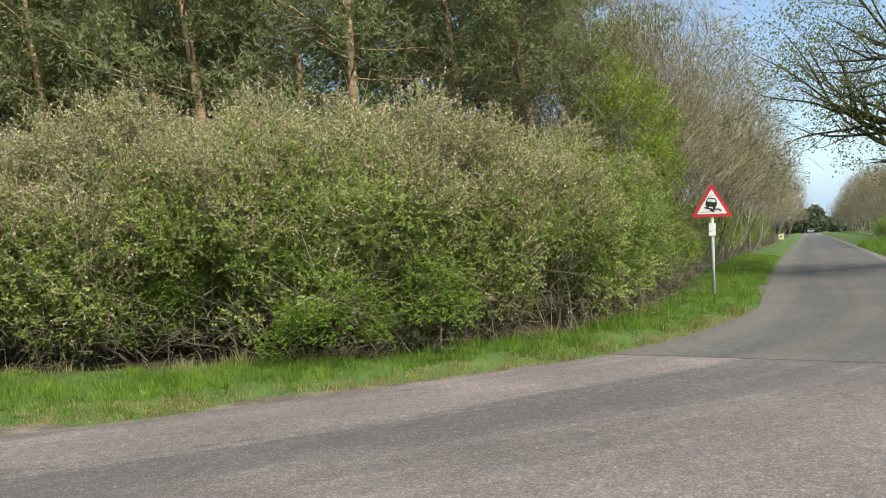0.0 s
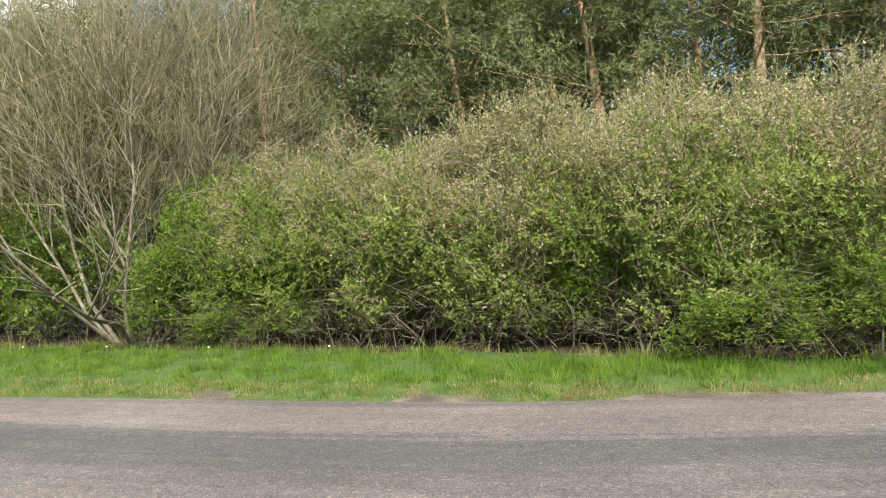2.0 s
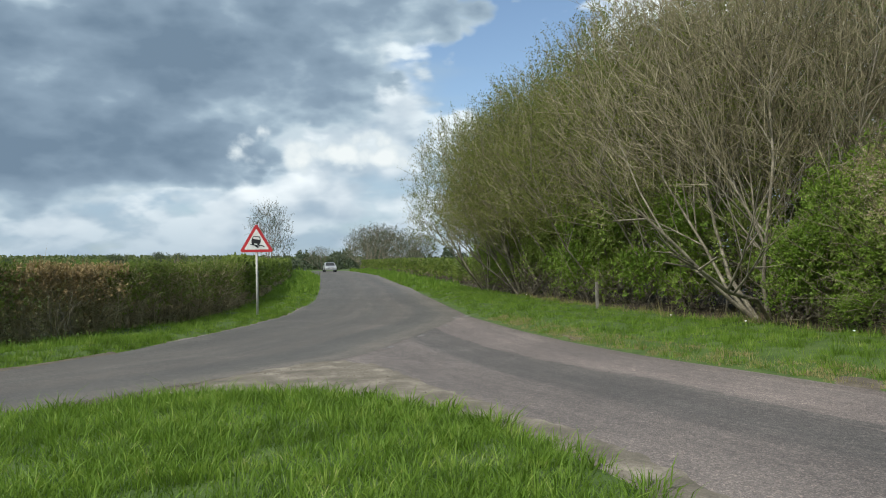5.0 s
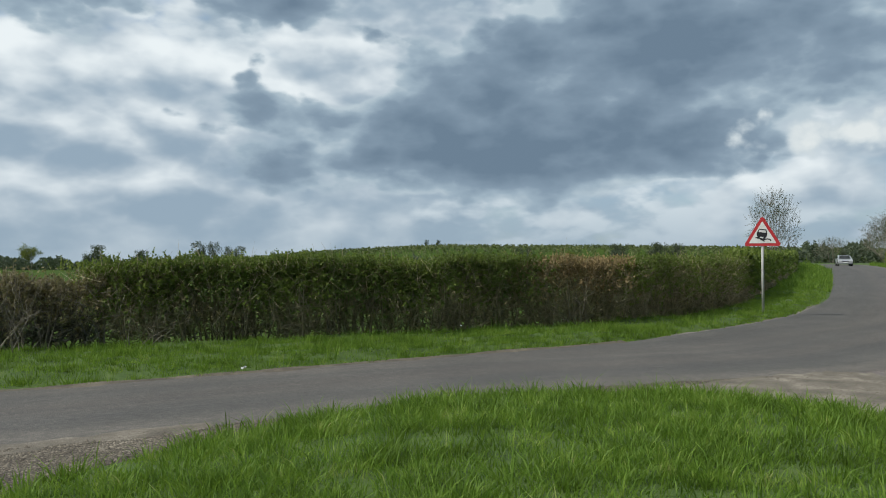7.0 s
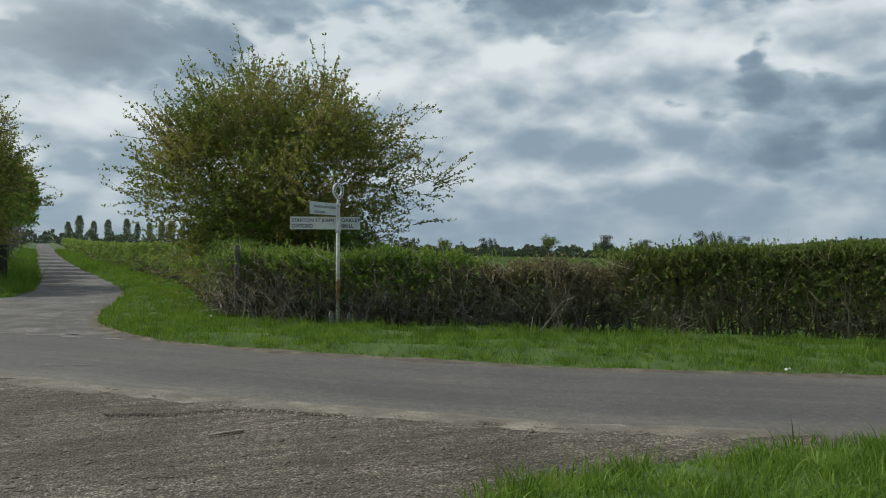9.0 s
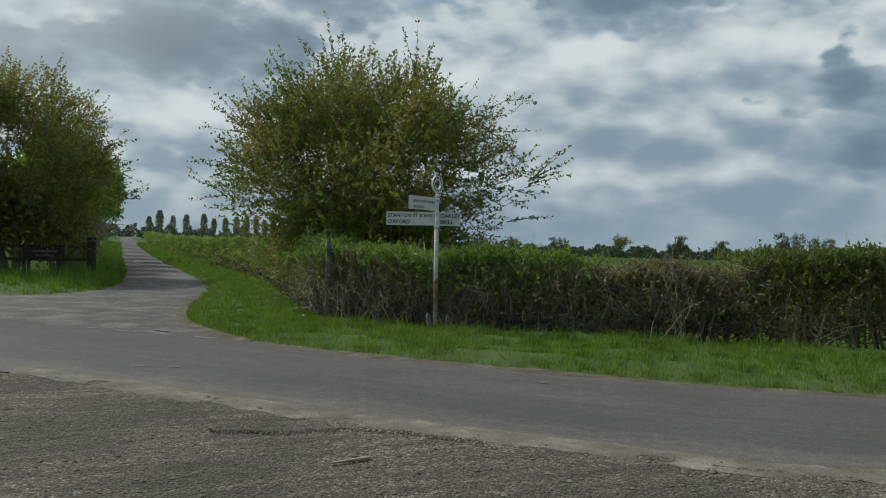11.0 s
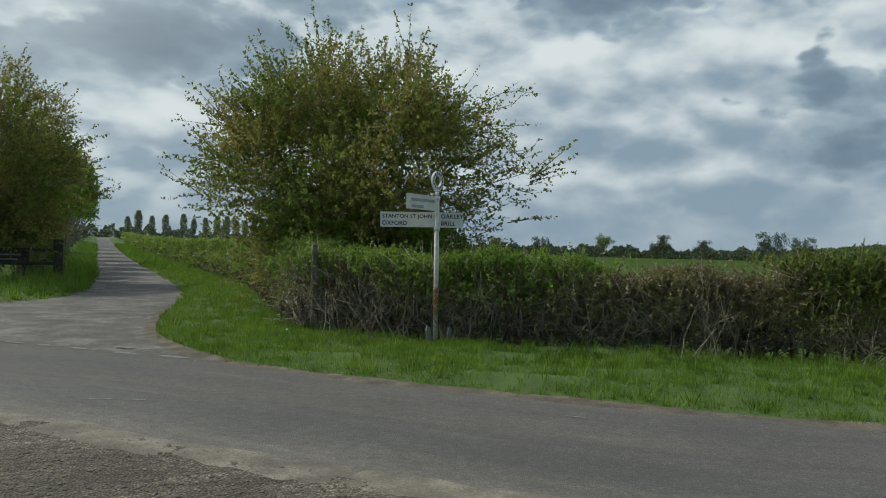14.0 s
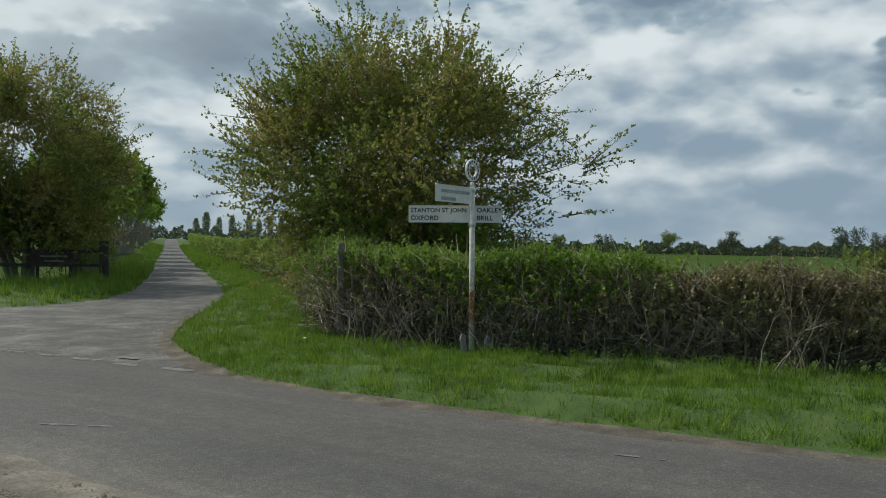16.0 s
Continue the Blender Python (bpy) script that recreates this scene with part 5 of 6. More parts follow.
def crown_tree(name, seed, tall, wide, leaf_mat, label, m, lobes=60, per=55, leaf=0.09, spikes=110, group="", count=10, trunk=0.15, low=0.2, skirt=1.0, full=True, inner=0, sparse=0.0, shoot=26):
    """A broad tree in leaf: trunk, boughs, lobes of leafy shoots, long shoots sticking out."""
    rng = np.random.default_rng(seed)
    ob = thing(name, m, label, "tree", group)
    stems = [((rng.normal() * 0.15, rng.normal() * 0.15, -0.2), unit(np.array([rng.normal() * 0.35, rng.normal() * 0.35, 1.0])), tall * 0.5, trunk) for i in range(4)]
    A, B, ra, rb, tips = grow(rng, stems, [(6, 0.9, 0.6, 0.6, 0.05, 3), (4, 0.8, 0.5, 0.6, 0.0, 2)])
    part("trunk", mesh_np("trunk", *tubes(A, B, ra, rb, 5), smooth=True), "bark", ob)
    # lobes fill a dome whose skirt hangs low
    u = unit(rng.normal(size=(lobes, 3)))
    u[:, 2] = np.where(u[:, 2] < -0.35, -u[:, 2], u[:, 2])
    r = rng.uniform(0.25, 1.0, lobes) ** 0.5
    mid = np.array([0, 0, tall * (0.5 + low * 0.35)])
    c = mid + u * r[:, None] * np.array([wide * 0.40, wide * 0.38, tall * (0.42 - low * 0.35)])
    far_out = np.hypot(c[:, 0], c[:, 1]) / wide
    c[:, 2] = np.where(far_out > 0.22, np.maximum(c[:, 2], tall * 0.40), c[:, 2])
    c[:, 2] -= 0.5 * skirt * (np.hypot(c[:, 0], c[:, 1]) / wide) ** 2 * 3.0
    if inner:
        low_c = np.c_[rng.uniform(-0.24, 0.24, (inner, 2)) * wide, rng.uniform(0.2, 0.45, inner) * tall]
        c, lobes = np.concatenate([c, low_c]), lobes + inner
    R = rng.uniform(0.6, 1.05, lobes) * wide / 9
    n = lobes * per
    k = rng.integers(0, lobes, n)
    if sparse:
        # the -x side is thin, with sky between its branches
        k = k[rng.uniform(0, 1, n) > sparse * np.clip(-c[k, 0] / (wide * 0.22) - 0.15, 0, 1)]
        n = len(k)
    N = unit(rng.normal(size=(n, 3)) + np.array([0, 0, 0.15]))
    P = c[k] + N * (R[k] * rng.uniform(0.3, 1.0, n))[:, None]
    D = N * 0.6 + unit(P - mid) * 0.6 + np.array([0, 0, 0.3]) + rng.normal(size=P.shape) * 0.3
    T1, L1 = shoots(rng, P, D, rng.uniform(0.3, 0.6, n), count, leaf, 0.6, full=full)
    # long shoots from the outer lobes
    out = np.argsort(-np.linalg.norm((c - mid) / np.array([wide, wide, tall]), axis=1))[: lobes // 2]
    k = rng.choice(out, spikes)
    N2 = unit(c[k] - mid + rng.normal(size=(spikes, 3)) * 0.5)
    P2 = c[k] + N2 * R[k][:, None] * 0.7
    D2 = unit(N2 + np.array([0, 0, 0.45]) + rng.normal(size=N2.shape) * 0.25)
    L = rng.uniform(0.6, 1.5, spikes) * wide / 10
    T2, L2 = shoots(rng, P2, D2, L, shoot, leaf, 0.6, 0.9, 0.014, full=full)
    T, F = [T1, T2], [L1, L2]
    if sparse:
        # long arching branches on the thin side, their leaves in whorls
        q = 46
        a = rng.uniform(-0.75, 0.75, q)
        B0 = np.c_[-rng.uniform(0.10, 0.28, q) * wide * np.cos(a), rng.uniform(0.10, 0.28, q) * wide * np.sin(a) * 1.2, tall * rng.uniform(0.42, 0.82, q)]
        up = rng.uniform(-0.15, 0.75, q)
        way_out = unit(np.c_[-np.cos(a), np.sin(a), up])
        for step in range(4):
            B1 = B0 + way_out * (wide * rng.uniform(0.035, 0.062, q))[:, None]
            T.append(cones(B0, B1 + (B1 - B0) * 0.5, 0.022 - 0.004 * step))
            for whorl in (0.3, 0.75):
                C = np.repeat(B0 + (B1 - B0) * whorl, 9, 0) + rng.normal(size=(q * 9, 3)) * 0.055
                S = leaf * rng.uniform(0.6, 1.2, q * 9)
                F.append(leaves(rng, C, unit(rng.normal(size=C.shape) + [0, 0, 0.2]), S, 0.6))
            sub = unit(way_out + rng.normal(size=(q, 3)) * 0.7)
            Ts, Ls = shoots(rng, B1, sub, rng.uniform(0.25, 0.7, q), 10, leaf, 0.6, 0.9, 0.009, full=True)
            T.append(Ts), F.append(Ls)
            B0, way_out = B1, unit(way_out + rng.normal(size=(q, 3)) * 0.22 + np.array([0, 0, -0.13]))
    bulk("twig_mass", join(*T), "dark_twig", ob)
    bulk("foliage", join(*F), leaf_mat, ob)
    return ob


crown_tree("broad_tree", 51, 6.55, 9.2, "leaf_cherry", "broad spreading tree in olive and bronze young leaf behind the hedge", pose(-4.45, -21.6, 0.0), low=0.0, lobes=88, per=80, count=12, leaf=0.082, inner=60, sparse=0.85, spikes=190)
lane_tree = crown_tree("lane_tree", 52, 8.4, 8.6, "leaf_cherry", "rounded leafy tree beside the lane gate", pose(6.3, -34.8, 0.0), 62, 84, 0.10, 110, "avenue of trees along the lane", 9, 0.15, 0.05, inner=80)
small_tree = crown_tree("lane_tree", 53, 5.6, 5.0, "leaf_green", "leafy avenue tree along the lane", pose(5.5, -41.5, 0.0), 40, 30, 0.17, 30, "avenue of trees along the lane", 6, 0.11, 0.35, 0.4, False)
for i, (x, y, s) in enumerate([(5.7, -47, 1.05), (5.9, -53, 1.05), (6.1, -60, 1.1), (6.4, -68, 1.1), (6.8, -78, 1.1), (7.4, -92, 1.15), (8.7, -109, 1.2), (9.5, -127, 1.3), (10.6, -150, 1.4), (12, -182, 1.6)]):
    copy_thing(small_tree, scaled(pose(x, y, 0, 0, 0, 63 * i), s, s, s * 1.25))


def hedge(seed, p0, p1, tall, deep, leaf_mat, label, n=1500, gap=0.35, leaf=0.05, count=9, lift=0.2, group="clipped field hedge", stems_mat="dark_twig", weave=150, green=0.3, low_mat="leaf_bramble", rough=1.0):
    """A run of hedge from p0 to p1, facing its -y side: upright stems, woven twigs, leafy shoots, duller leaves below (under the share green of its height)."""
    rng = np.random.default_rng(seed)
    p0, p1 = np.array(p0, float), np.array(p1, float)
    L = np.linalg.norm(p1 - p0)
    a = math.degrees(math.atan2(p1[1] - p0[1], p1[0] - p0[0]))
    z0, z1 = float(rise(*p0)), float(rise(*p1))
    ob = thing("hedge", pose(p0[0], p0[1], z0 + lift - 0.05, 0, -math.degrees(math.atan2(z1 - z0, L)), a), label, "hedge", group)
    k = min(int(L * 16), 140)
    x, y = rng.uniform(0, L, k), rng.uniform(-deep * 0.42, deep * 0.3, k)
    A = np.c_[x, y, np.full(k, -0.25)]
    B = A + np.c_[rng.normal(size=k) * 0.2, rng.normal(size=k) * 0.1, tall * rng.uniform(0.55, 0.95, k)]
    mid = (A + B) / 2 + rng.normal(size=(k, 3)) * 0.08
    bulk("stem_mass", join(tubes(A, mid, 0.026, 0.018, 4), tubes(mid, B, 0.018, 0.006, 4)), stems_mat, ob, "upright stems")
    k = min(int(L * weave), 1800)
    P = np.c_[rng.uniform(0, L, k), rng.uniform(-deep * 0.5, deep * 0.45, k), tall * 0.95 * rng.uniform(0, 1, k) ** 1.6]
    D = unit(rng.normal(size=(k, 3)) + np.array([0, -0.2, 0.5])) * rng.uniform(0.3, 0.75, k)[:, None]
    W1 = cones(P, P + D, np.where(P[:, 2] < tall * 0.4, 0.011, 0.0075))
    face = rng.choice([0, 1, 2, 3], n, p=[0.42, 0.06, 0.28, 0.24])
    # the ends fade into the next run
    x = rng.uniform(0, L, n) + rng.normal(size=n) * 0.35
    t = tall * (1 + 0.05 * rough * wobble(x + p0[0], x * 0 + p0[1], 1.1, seed) + 0.035 * rough * wobble(x, x * 0, 4.1, seed) + 0.02 * rough * wobble(x, x * 0, 9.7, seed))
    z = gap * 0.5 + (t - gap * 0.5) * rng.uniform(0, 1, n) ** 0.8
    w = deep / 2 * (1 + 0.16 * rough * wobble(x, z * 2, 1.9, seed) + 0.10 * wobble(x, z * 2, 5.3, seed)) * (1 - 0.22 * np.clip(z / tall - 0.6, 0, 1) / 0.4)
    y = np.where(face == 0, -w, np.where(face == 1, w, rng.uniform(-1, 1, n) * w))
    z = np.where(face == 2, t, z)
    y, z = y * rng.uniform(0.6, 1.05, n), z - rng.uniform(0, 0.3, n) ** 1.3
    N = np.stack([np.zeros(n), np.where(face == 0, -1, np.where(face == 1, 1, 0)), np.where(face == 2, 1, 0)], 1)
    P = np.stack([x, y, z], 1)
    # leaves thin out toward the ground
    edge = green + 0.16 * wobble(x, z, 1.4, seed) + 0.13 * rng.normal(size=n)
    top = z / tall > edge
    holes = wobble(x, z * 0.6, 2.6, seed + 1) > 0.05
    keep = (top | (rng.uniform(0, 1, n) < 0.65 + 0.3 * np.clip(z / tall / 0.5, 0, 1))) & ~((z < gap * 2.6) & holes)
    P, N, top = P[keep], N[keep], top[keep]
    D = N + np.array([0, 0, 0.55]) + rng.normal(size=P.shape) * 0.55
    Ls = rng.uniform(0.10, 0.24, len(P)) * (1 + 0.5 * (N[:, 2] > 0) * (rng.uniform(0, 1, len(P)) < 0.05) * rough)
    T, Lf = shoots(rng, P[top], D[top], Ls[top], count, leaf, 0.65, 0.9, 0.005)
    T2, Lf2 = shoots(rng, P[~top], D[~top], Ls[~top], max(count - 4, 3), leaf * 0.9, 0.6, 0.9, 0.006)
    bulk("twig_mass", join(T, T2, W1), stems_mat, ob)
    bulk("foliage", Lf, leaf_mat, ob)
    if len(Lf2[1]):
        bulk("lower_foliage", Lf2, low_mat, ob, "sparse dull leaves near the ground")
    return ob


def hedges():
    q = [(-1.75, -17.5), (-3.3, -15.85), (-5.7, -14.0), (-8.4, -12.4), (-10.6, -10.4), (-12.8, -8.4), (-15.6, -6.4), (-18.0, -5.0), (-21, -4.1), (-25.5, -3.5), (-31, -3.4), (-38, -3.4), (-51, -3.3), (-68, -3.1), (-90, -3.0), (-130, -5.0)]
    plain, shade = "dark green clipped field hedge", "shaded green field hedge"
    stemmy = "green clipped field hedge with bare stems below"
    # leaf, height, label, shoots, gap at the foot, where the green begins, roughness
    kinds = [("leaf_green", 1.20, "grey tangle of canes under green tops at the hedge corner", 2500, 0.1, 0.72, 1.6), ("leaf_green", 1.24, "green hedge over brown canes beside the signpost", 3300, 0.1, 0.48, 1.3), ("leaf_bramble", 1.02, "low brown bramble filling a gap in the hedge", 3400, 0.1, 0.55, 2.2),
             ("leaf_hedge", 1.40, plain, 4300, 0.08, 0.38, 1.2), ("leaf_hedge", 1.41, plain, 4200, 0.1, 0.36, 1.0), ("leaf_hedge", 1.43, stemmy, 4600, 0.14, 0.36, 1.0),
             ("leaf_tan", 1.42, "withered tan stretch of the hedge", 2800, 0.1, 0.5, 1.0), ("leaf_hedge", 1.44, shade, 2700, 0.2, 0.35, 1.0), ("leaf_hedge", 1.46, shade, 2800, 0.15, 0.3, 1.0), ("leaf_hedge", 1.5, shade, 2600, 0.15, 0.25, 1.0)]
    for i in range(len(q) - 1):
        far = i >= len(kinds)
        mat, tall, label, n, gap, green, rough = kinds[i] if not far else ("leaf_hedge", 1.75, "distant clipped hedge along the road", 1300, 0.1, 0.2, 1.0)
        hedge(100 + i, q[i + 1], q[i], tall, 1.15, mat, label, n, gap, 0.038 if not far else 0.17, 14 if not far else 7, stems_mat="grey_twig" if i in (0, 1, 2) else "twig", weave=480 if i in (0, 1, 2) else 420 if not far else 60, green=green, rough=rough)
    r = [(-2.3, -17.8), (-2.7, -22.5), (-3.1, -30), (-3.2, -38), (-2.8, -50), (-2.1, -66), (-1.0, -90), (0.7, -130), (2.6, -180)]
    for i in range(len(r) - 1):
        n, leaf = [(3200, 0.055), (3000, 0.065), (2600, 0.08), (2400, 0.11), (2000, 0.15), (1800, 0.2), (1500, 0.25), (1500, 0.3)][i]
        hedge(140 + i, r[i], r[i + 1], 1.38, 1.2, "leaf_shrub", "long clipped green hedge beside the lane", n, 0.1, leaf, 8, group="clipped lane hedge", green=0.1)
    for i, (a, b) in enumerate([((-60, 12.2), (-41, 11.2)), ((-90, 12.4), (-60, 12.2)), ((-135, 9.5), (-90, 12.4))]):
        hedge(160 + i, a, b, 1.5, 1.4, "leaf_hedge", "rough low hedge along the western road", 1700, 0.1, 0.17, 7, green=0.1)


hedges()


def tree_foot():
    shrub("green_shrub", 28, 3.2, 2.6, 2.6, 1.4, "leaf_green", "bright green bush under the broad tree", pose(-4.4, -19.6, 0.0, 0, 0, 160), 16, 60, 9, 0.07, "bushes behind the hedge")
    shrub("green_shrub", 29, 3.0, 2.6, 4.4, 1.4, "leaf_shrub", "yellow-green bush between the lane and its fence", pose(5.0, -37.6, 0.0, 0, 0, 170), 18, 60, 9, 0.08, "bushes behind the hedge")


tree_foot()


# ---- the distance ----
def far_bank(name, az0, az1, dist, height, seed, n, leaf, mat, label, depth=40):
    """A far line of trees and hedges: one mass of leaf clumps; height(az) in metres over the land."""
    rng = np.random.default_rng(seed)
    az = np.radians(rng.uniform(az0, az1, n))
    r = dist + rng.uniform(-depth / 2, depth / 2, n)
    H = height(np.degrees(az)) * np.clip(0.8 + 0.35 * wobble(np.degrees(az) * 40, az * 0, 0.06, seed) + 0.15 * wobble(np.degrees(az) * 40, az * 0, 0.3, seed), 0.35, 1.3)
    z = H * rng.uniform(0, 1, n) ** 0.7
    P = np.stack([np.sin(az) * r, np.cos(az) * r, z - 0.4], 1)
    D = unit(rng.normal(size=(n, 3)) + np.array([0, 0, 0.3]))
    arrays = small_leaves(rng, P, D, leaf * rng.uniform(0.5, 1.4, n), 0.9)
    return tagged(part(name, mesh_np(name, *arrays), mat), label, "far trees", "", "stuff")


def hill():
    """The wooded rise in the west."""
    az = np.linspace(205, 325, 120)
    prof = np.interp(az, [205, 226, 232, 238, 243, 250, 258, 268, 280, 300, 325], [0, 3, 11, 17, 20, 19, 18, 15, 10, 9, 0])
    rows = [(560, 0.0), (640, 0.45), (720, 0.8), (800, 1.0), (900, 0.9), (1100, 0.0)]
    V = [(math.sin(radians(a)) * r, math.cos(radians(a)) * r, -0.4 + k * p) for r, k in rows for a, p in zip(az, prof)]
    n = len(az)
    F = [(i * n + j, i * n + j + 1, (i + 1) * n + j + 1, (i + 1) * n + j) for i in range(len(rows) - 1) for j in range(n - 1)]
    tagged(part("hill", mesh_np("hill", V, np.array(F)[:, ::-1], smooth=True), "field"), "low green hill in the distance", "", "", "structure")
    rng = np.random.default_rng(61)
    m = 60000
    a = rng.uniform(222, 320, m)
    r = rng.uniform(640, 900, m)
    k = np.interp(r, [x[0] for x in rows], [x[1] for x in rows])
    z = np.interp(a, az, prof) * k
    keep = (wobble(a * 9, r * 0.03, 0.7, 2) + 0.9 * (k - 0.4)) > 0.1
    P = np.stack([np.sin(np.radians(a)) * r, np.cos(np.radians(a)) * r, z + rng.uniform(-0.5, 2.6, m)], 1)[keep]
    D = unit(rng.normal(size=P.shape) + np.array([0, 0, 0.3]))
    tagged(part("hill_wood", mesh_np("hill_wood", *small_leaves(rng, P, D, 1.7 * rng.uniform(0.5, 1.3, len(P)), 1.1)), "leaf_hill"), "spring-green woods on the far hill", "far trees", "", "stuff")


hill()
# tree lines wear the leaf colour with haze mixed in
far_bank("far_trees", 196, 236, 290, lambda a: np.full_like(a, 4.3), 62, 34000, 0.7, "leaf_far_hazed", "hazy line of hedgerow trees beyond the field")
far_bank("far_trees", 232, 268, 330, lambda a: np.full_like(a, 5.0), 63, 24000, 0.7, "leaf_far_hazed", "low hedgerow trees below the hill")
far_bank("far_trees", 170, 200, 330, lambda a: np.interp(a, [170, 180, 188, 200], [9, 8.5, 7.5, 6]), 64, 24000, 0.8, "leaf_far_hazed", "dark copse at the end of the lane")
far_bank("far_trees", 268, 300, 300, lambda a: np.full_like(a, 9.0), 65, 28000, 0.9, "leaf_far_hazed", "far trees beyond the western road")
far_bank("far_trees", 8, 40, 330, lambda a: np.full_like(a, 10.0), 66, 26000, 1.5, "leaf_far_hazed", "far trees at the end of the road")
far_bank("far_trees", 40, 170, 400, lambda a: np.full_like(a, 9.0), 67, 16000, 2.0, "leaf_far_hazed", "far trees closing the eastern fields", 60)


def far_tree(seed, tall, wide, m, label, leaf_mat="leaf_far_hazed", name="field_tree", group="trees in the far hedges"):
    rng = np.random.default_rng(seed)
    ob = thing(name, m, label, "tree", group)
    A, B, ra, rb, tips = grow(rng, [((0, 0, -0.3), (0.02, 0, 1.0), tall * 0.45, tall * 0.03)], [(7, 0.8, 0.8, 0.6, 0.2, 2), (5, 0.7, 0.6, 0.6, 0.1, 2)])
    part("trunk", mesh_np("trunk", *tubes(A, B, ra, rb, 4)), "bark", ob)
    n = 3200
    c = np.array([t[1] for t in tips])
    k = rng.integers(0, len(c), n)
    P = c[k] * np.array([wide / tall * 1.1, wide / tall * 1.1, 1.0]) + rng.normal(size=(n, 3)) * tall * 0.06
    bulk("foliage", small_leaves(rng, P, unit(rng.normal(size=(n, 3)) + [0, 0, 0.3]), tall * 0.036 * rng.uniform(0.5, 1.3, n), 0.9), leaf_mat, ob)
    return ob


def at_bearing(az, r):
    return math.sin(radians(az)) * r, math.cos(radians(az)) * r


def far_singles():
    a = far_tree(71, 9.5, 9, pose(*at_bearing(225.6, 250), -0.3), "round dark oak in the far hedge")
    b = far_tree(72, 9.0, 7, pose(*at_bearing(214, 290), -0.3), "thin pale-leaved tree in the far hedge", "leaf_lime")
    for az, r, kind, s in [(227.3, 255, a, 0.85), (218.2, 270, a, 0.9), (221.0, 280, a, 0.75), (209.5, 300, a, 0.8), (206.0, 290, b, 0.8), (203.5, 290, a, 0.75), (249.5, 320, a, 0.9), (256.5, 330, a, 1.0), (259.3, 330, a, 1.05), (260.6, 335, a, 1.0), (252.8, 340, b, 0.8), (199.5, 280, b, 0.9)]:
        x, y = at_bearing(az, r)
        copy_thing(kind, scaled(pose(x, y, -0.3, 0, 0, az * 7), s))
    for az in (242.0, 242.9):
        x, y = at_bearing(az, 800)
        copy_thing(a, scaled(pose(x, y, 18.5, 0, 0, az * 9), 0.6, 0.6, 0.95))


far_singles()


def poplars():
    rng = np.random.default_rng(75)
    first = thing("poplar_tree", scaled(pose(*at_bearing(180.2, 420), -0.3), 1.0), "slim upright poplar in a far row", "tree", "row of poplars")
    n = 1500
    h = rng.uniform(0.28, 1, n)
    w = 2.2 * np.sqrt(np.clip(np.sin(np.pi * (h - 0.25) / 0.77), 0, 1)) + 0.1
    a = rng.uniform(0, 6.28, n)
    P = np.stack([np.cos(a) * w * rng.uniform(0.2, 1, n), np.sin(a) * w * rng.uniform(0.2, 1, n), h * 15], 1)
    part("trunk", mesh_np("trunk", *tubes([(0, 0, -0.3)], [(0, 0, 12)], 0.25, 0.05, 5)), "bark", first)
    bulk("foliage", small_leaves(rng, P, unit(rng.normal(size=(n, 3)) + [0, 0, 0.8]), 0.65 * rng.uniform(0.5, 1.3, n), 0.8), "leaf_haze", first)
    for i, az in enumerate([179.5, 181.1, 182.0, 183.2, 183.9, 184.7, 185.5, 186.2, 186.9, 187.5, 188.1, 188.7, 189.3, 189.9, 190.6]):
        x, y = at_bearing(az, 420 + 6 * math.sin(i * 3.1))
        s = 0.78 + 0.2 * ((i * 5) % 4) / 4
        copy_thing(first, scaled(pose(x, y, -0.3, 0, 0, i * 50), s))


poplars()


def oak():
    """A roadside oak just in leaf, its crooked limbs reaching over the road."""
    rng = np.random.default_rng(81)
    ob = thing("oak_tree", pose(17.7, 24.4, 0.1), "spreading oak with dark crooked limbs and small young leaves", "tree")
    stems = [((0, 0, -0.3), (0, 0, 1), 4.5, 0.42)]
    for i in range(10):
        a = math.pi * (0.75 + 0.11 * i) if i < 6 else rng.uniform(0, 6.28)
        stems.append(((0, 0, 2.4 + 0.55 * i), unit(np.array([math.cos(a), math.sin(a), 0.10 + 0.11 * i])), 6.2 - 0.2 * i, 0.19 - 0.007 * i))
    A, B, ra, rb, tips = grow(rng, stems, [(7, 0.75, 0.55, 0.65, 0.15, 5), (5, 0.8, 0.5, 0.6, 0.1, 3), (4, 0.8, 0.5, 0.6, 0.1, 2)])
    thick = ra > 0.02
    part("trunk", mesh_np("trunk", *tubes(A[thick], B[thick], ra[thick], rb[thick], 6), smooth=True), "old_wood", ob, "dark crooked trunk and limbs")
    f = ~thick
    bulk("twig_mass", cones(A[f], B[f] + (B[f] - A[f]) * 0.3, np.maximum(ra[f], 0.008)), "dark_twig", ob)
    E = np.array([t[1] for t in tips])
    n = len(E) * 22
    k = rng.integers(0, len(E), n)
    bulk("young_foliage", small_leaves(rng, E[k] + rng.normal(size=(n, 3)) * 0.18, unit(rng.normal(size=(n, 3)) + [0, 0, 0.2]), 0.075 * rng.uniform(0.6, 1.3, n), 0.8), "leaf_lime", ob, "small olive young leaves")


oak()


# ---- signs ----
def rounded(points, r, steps=5):
    """A polygon with rounded corners."""
    out = []
    n = len(points)
    for i in range(n):
        p, a, b = Vector(points[i]), Vector(points[i - 1]), Vector(points[(i + 1) % n])
        u, v = (a - p).normalized(), (b - p).normalized()
        half = u.angle(v) / 2
        d = r / math.tan(half)
        c = p + (u + v).normalized() * (r / math.sin(half))
        s, e = p + u * d - c, p + v * d - c
        for k in range(steps + 1):
            w = s.lerp(e, k / steps)
            out.append(tuple(c + w.normalized() * r))
    return out


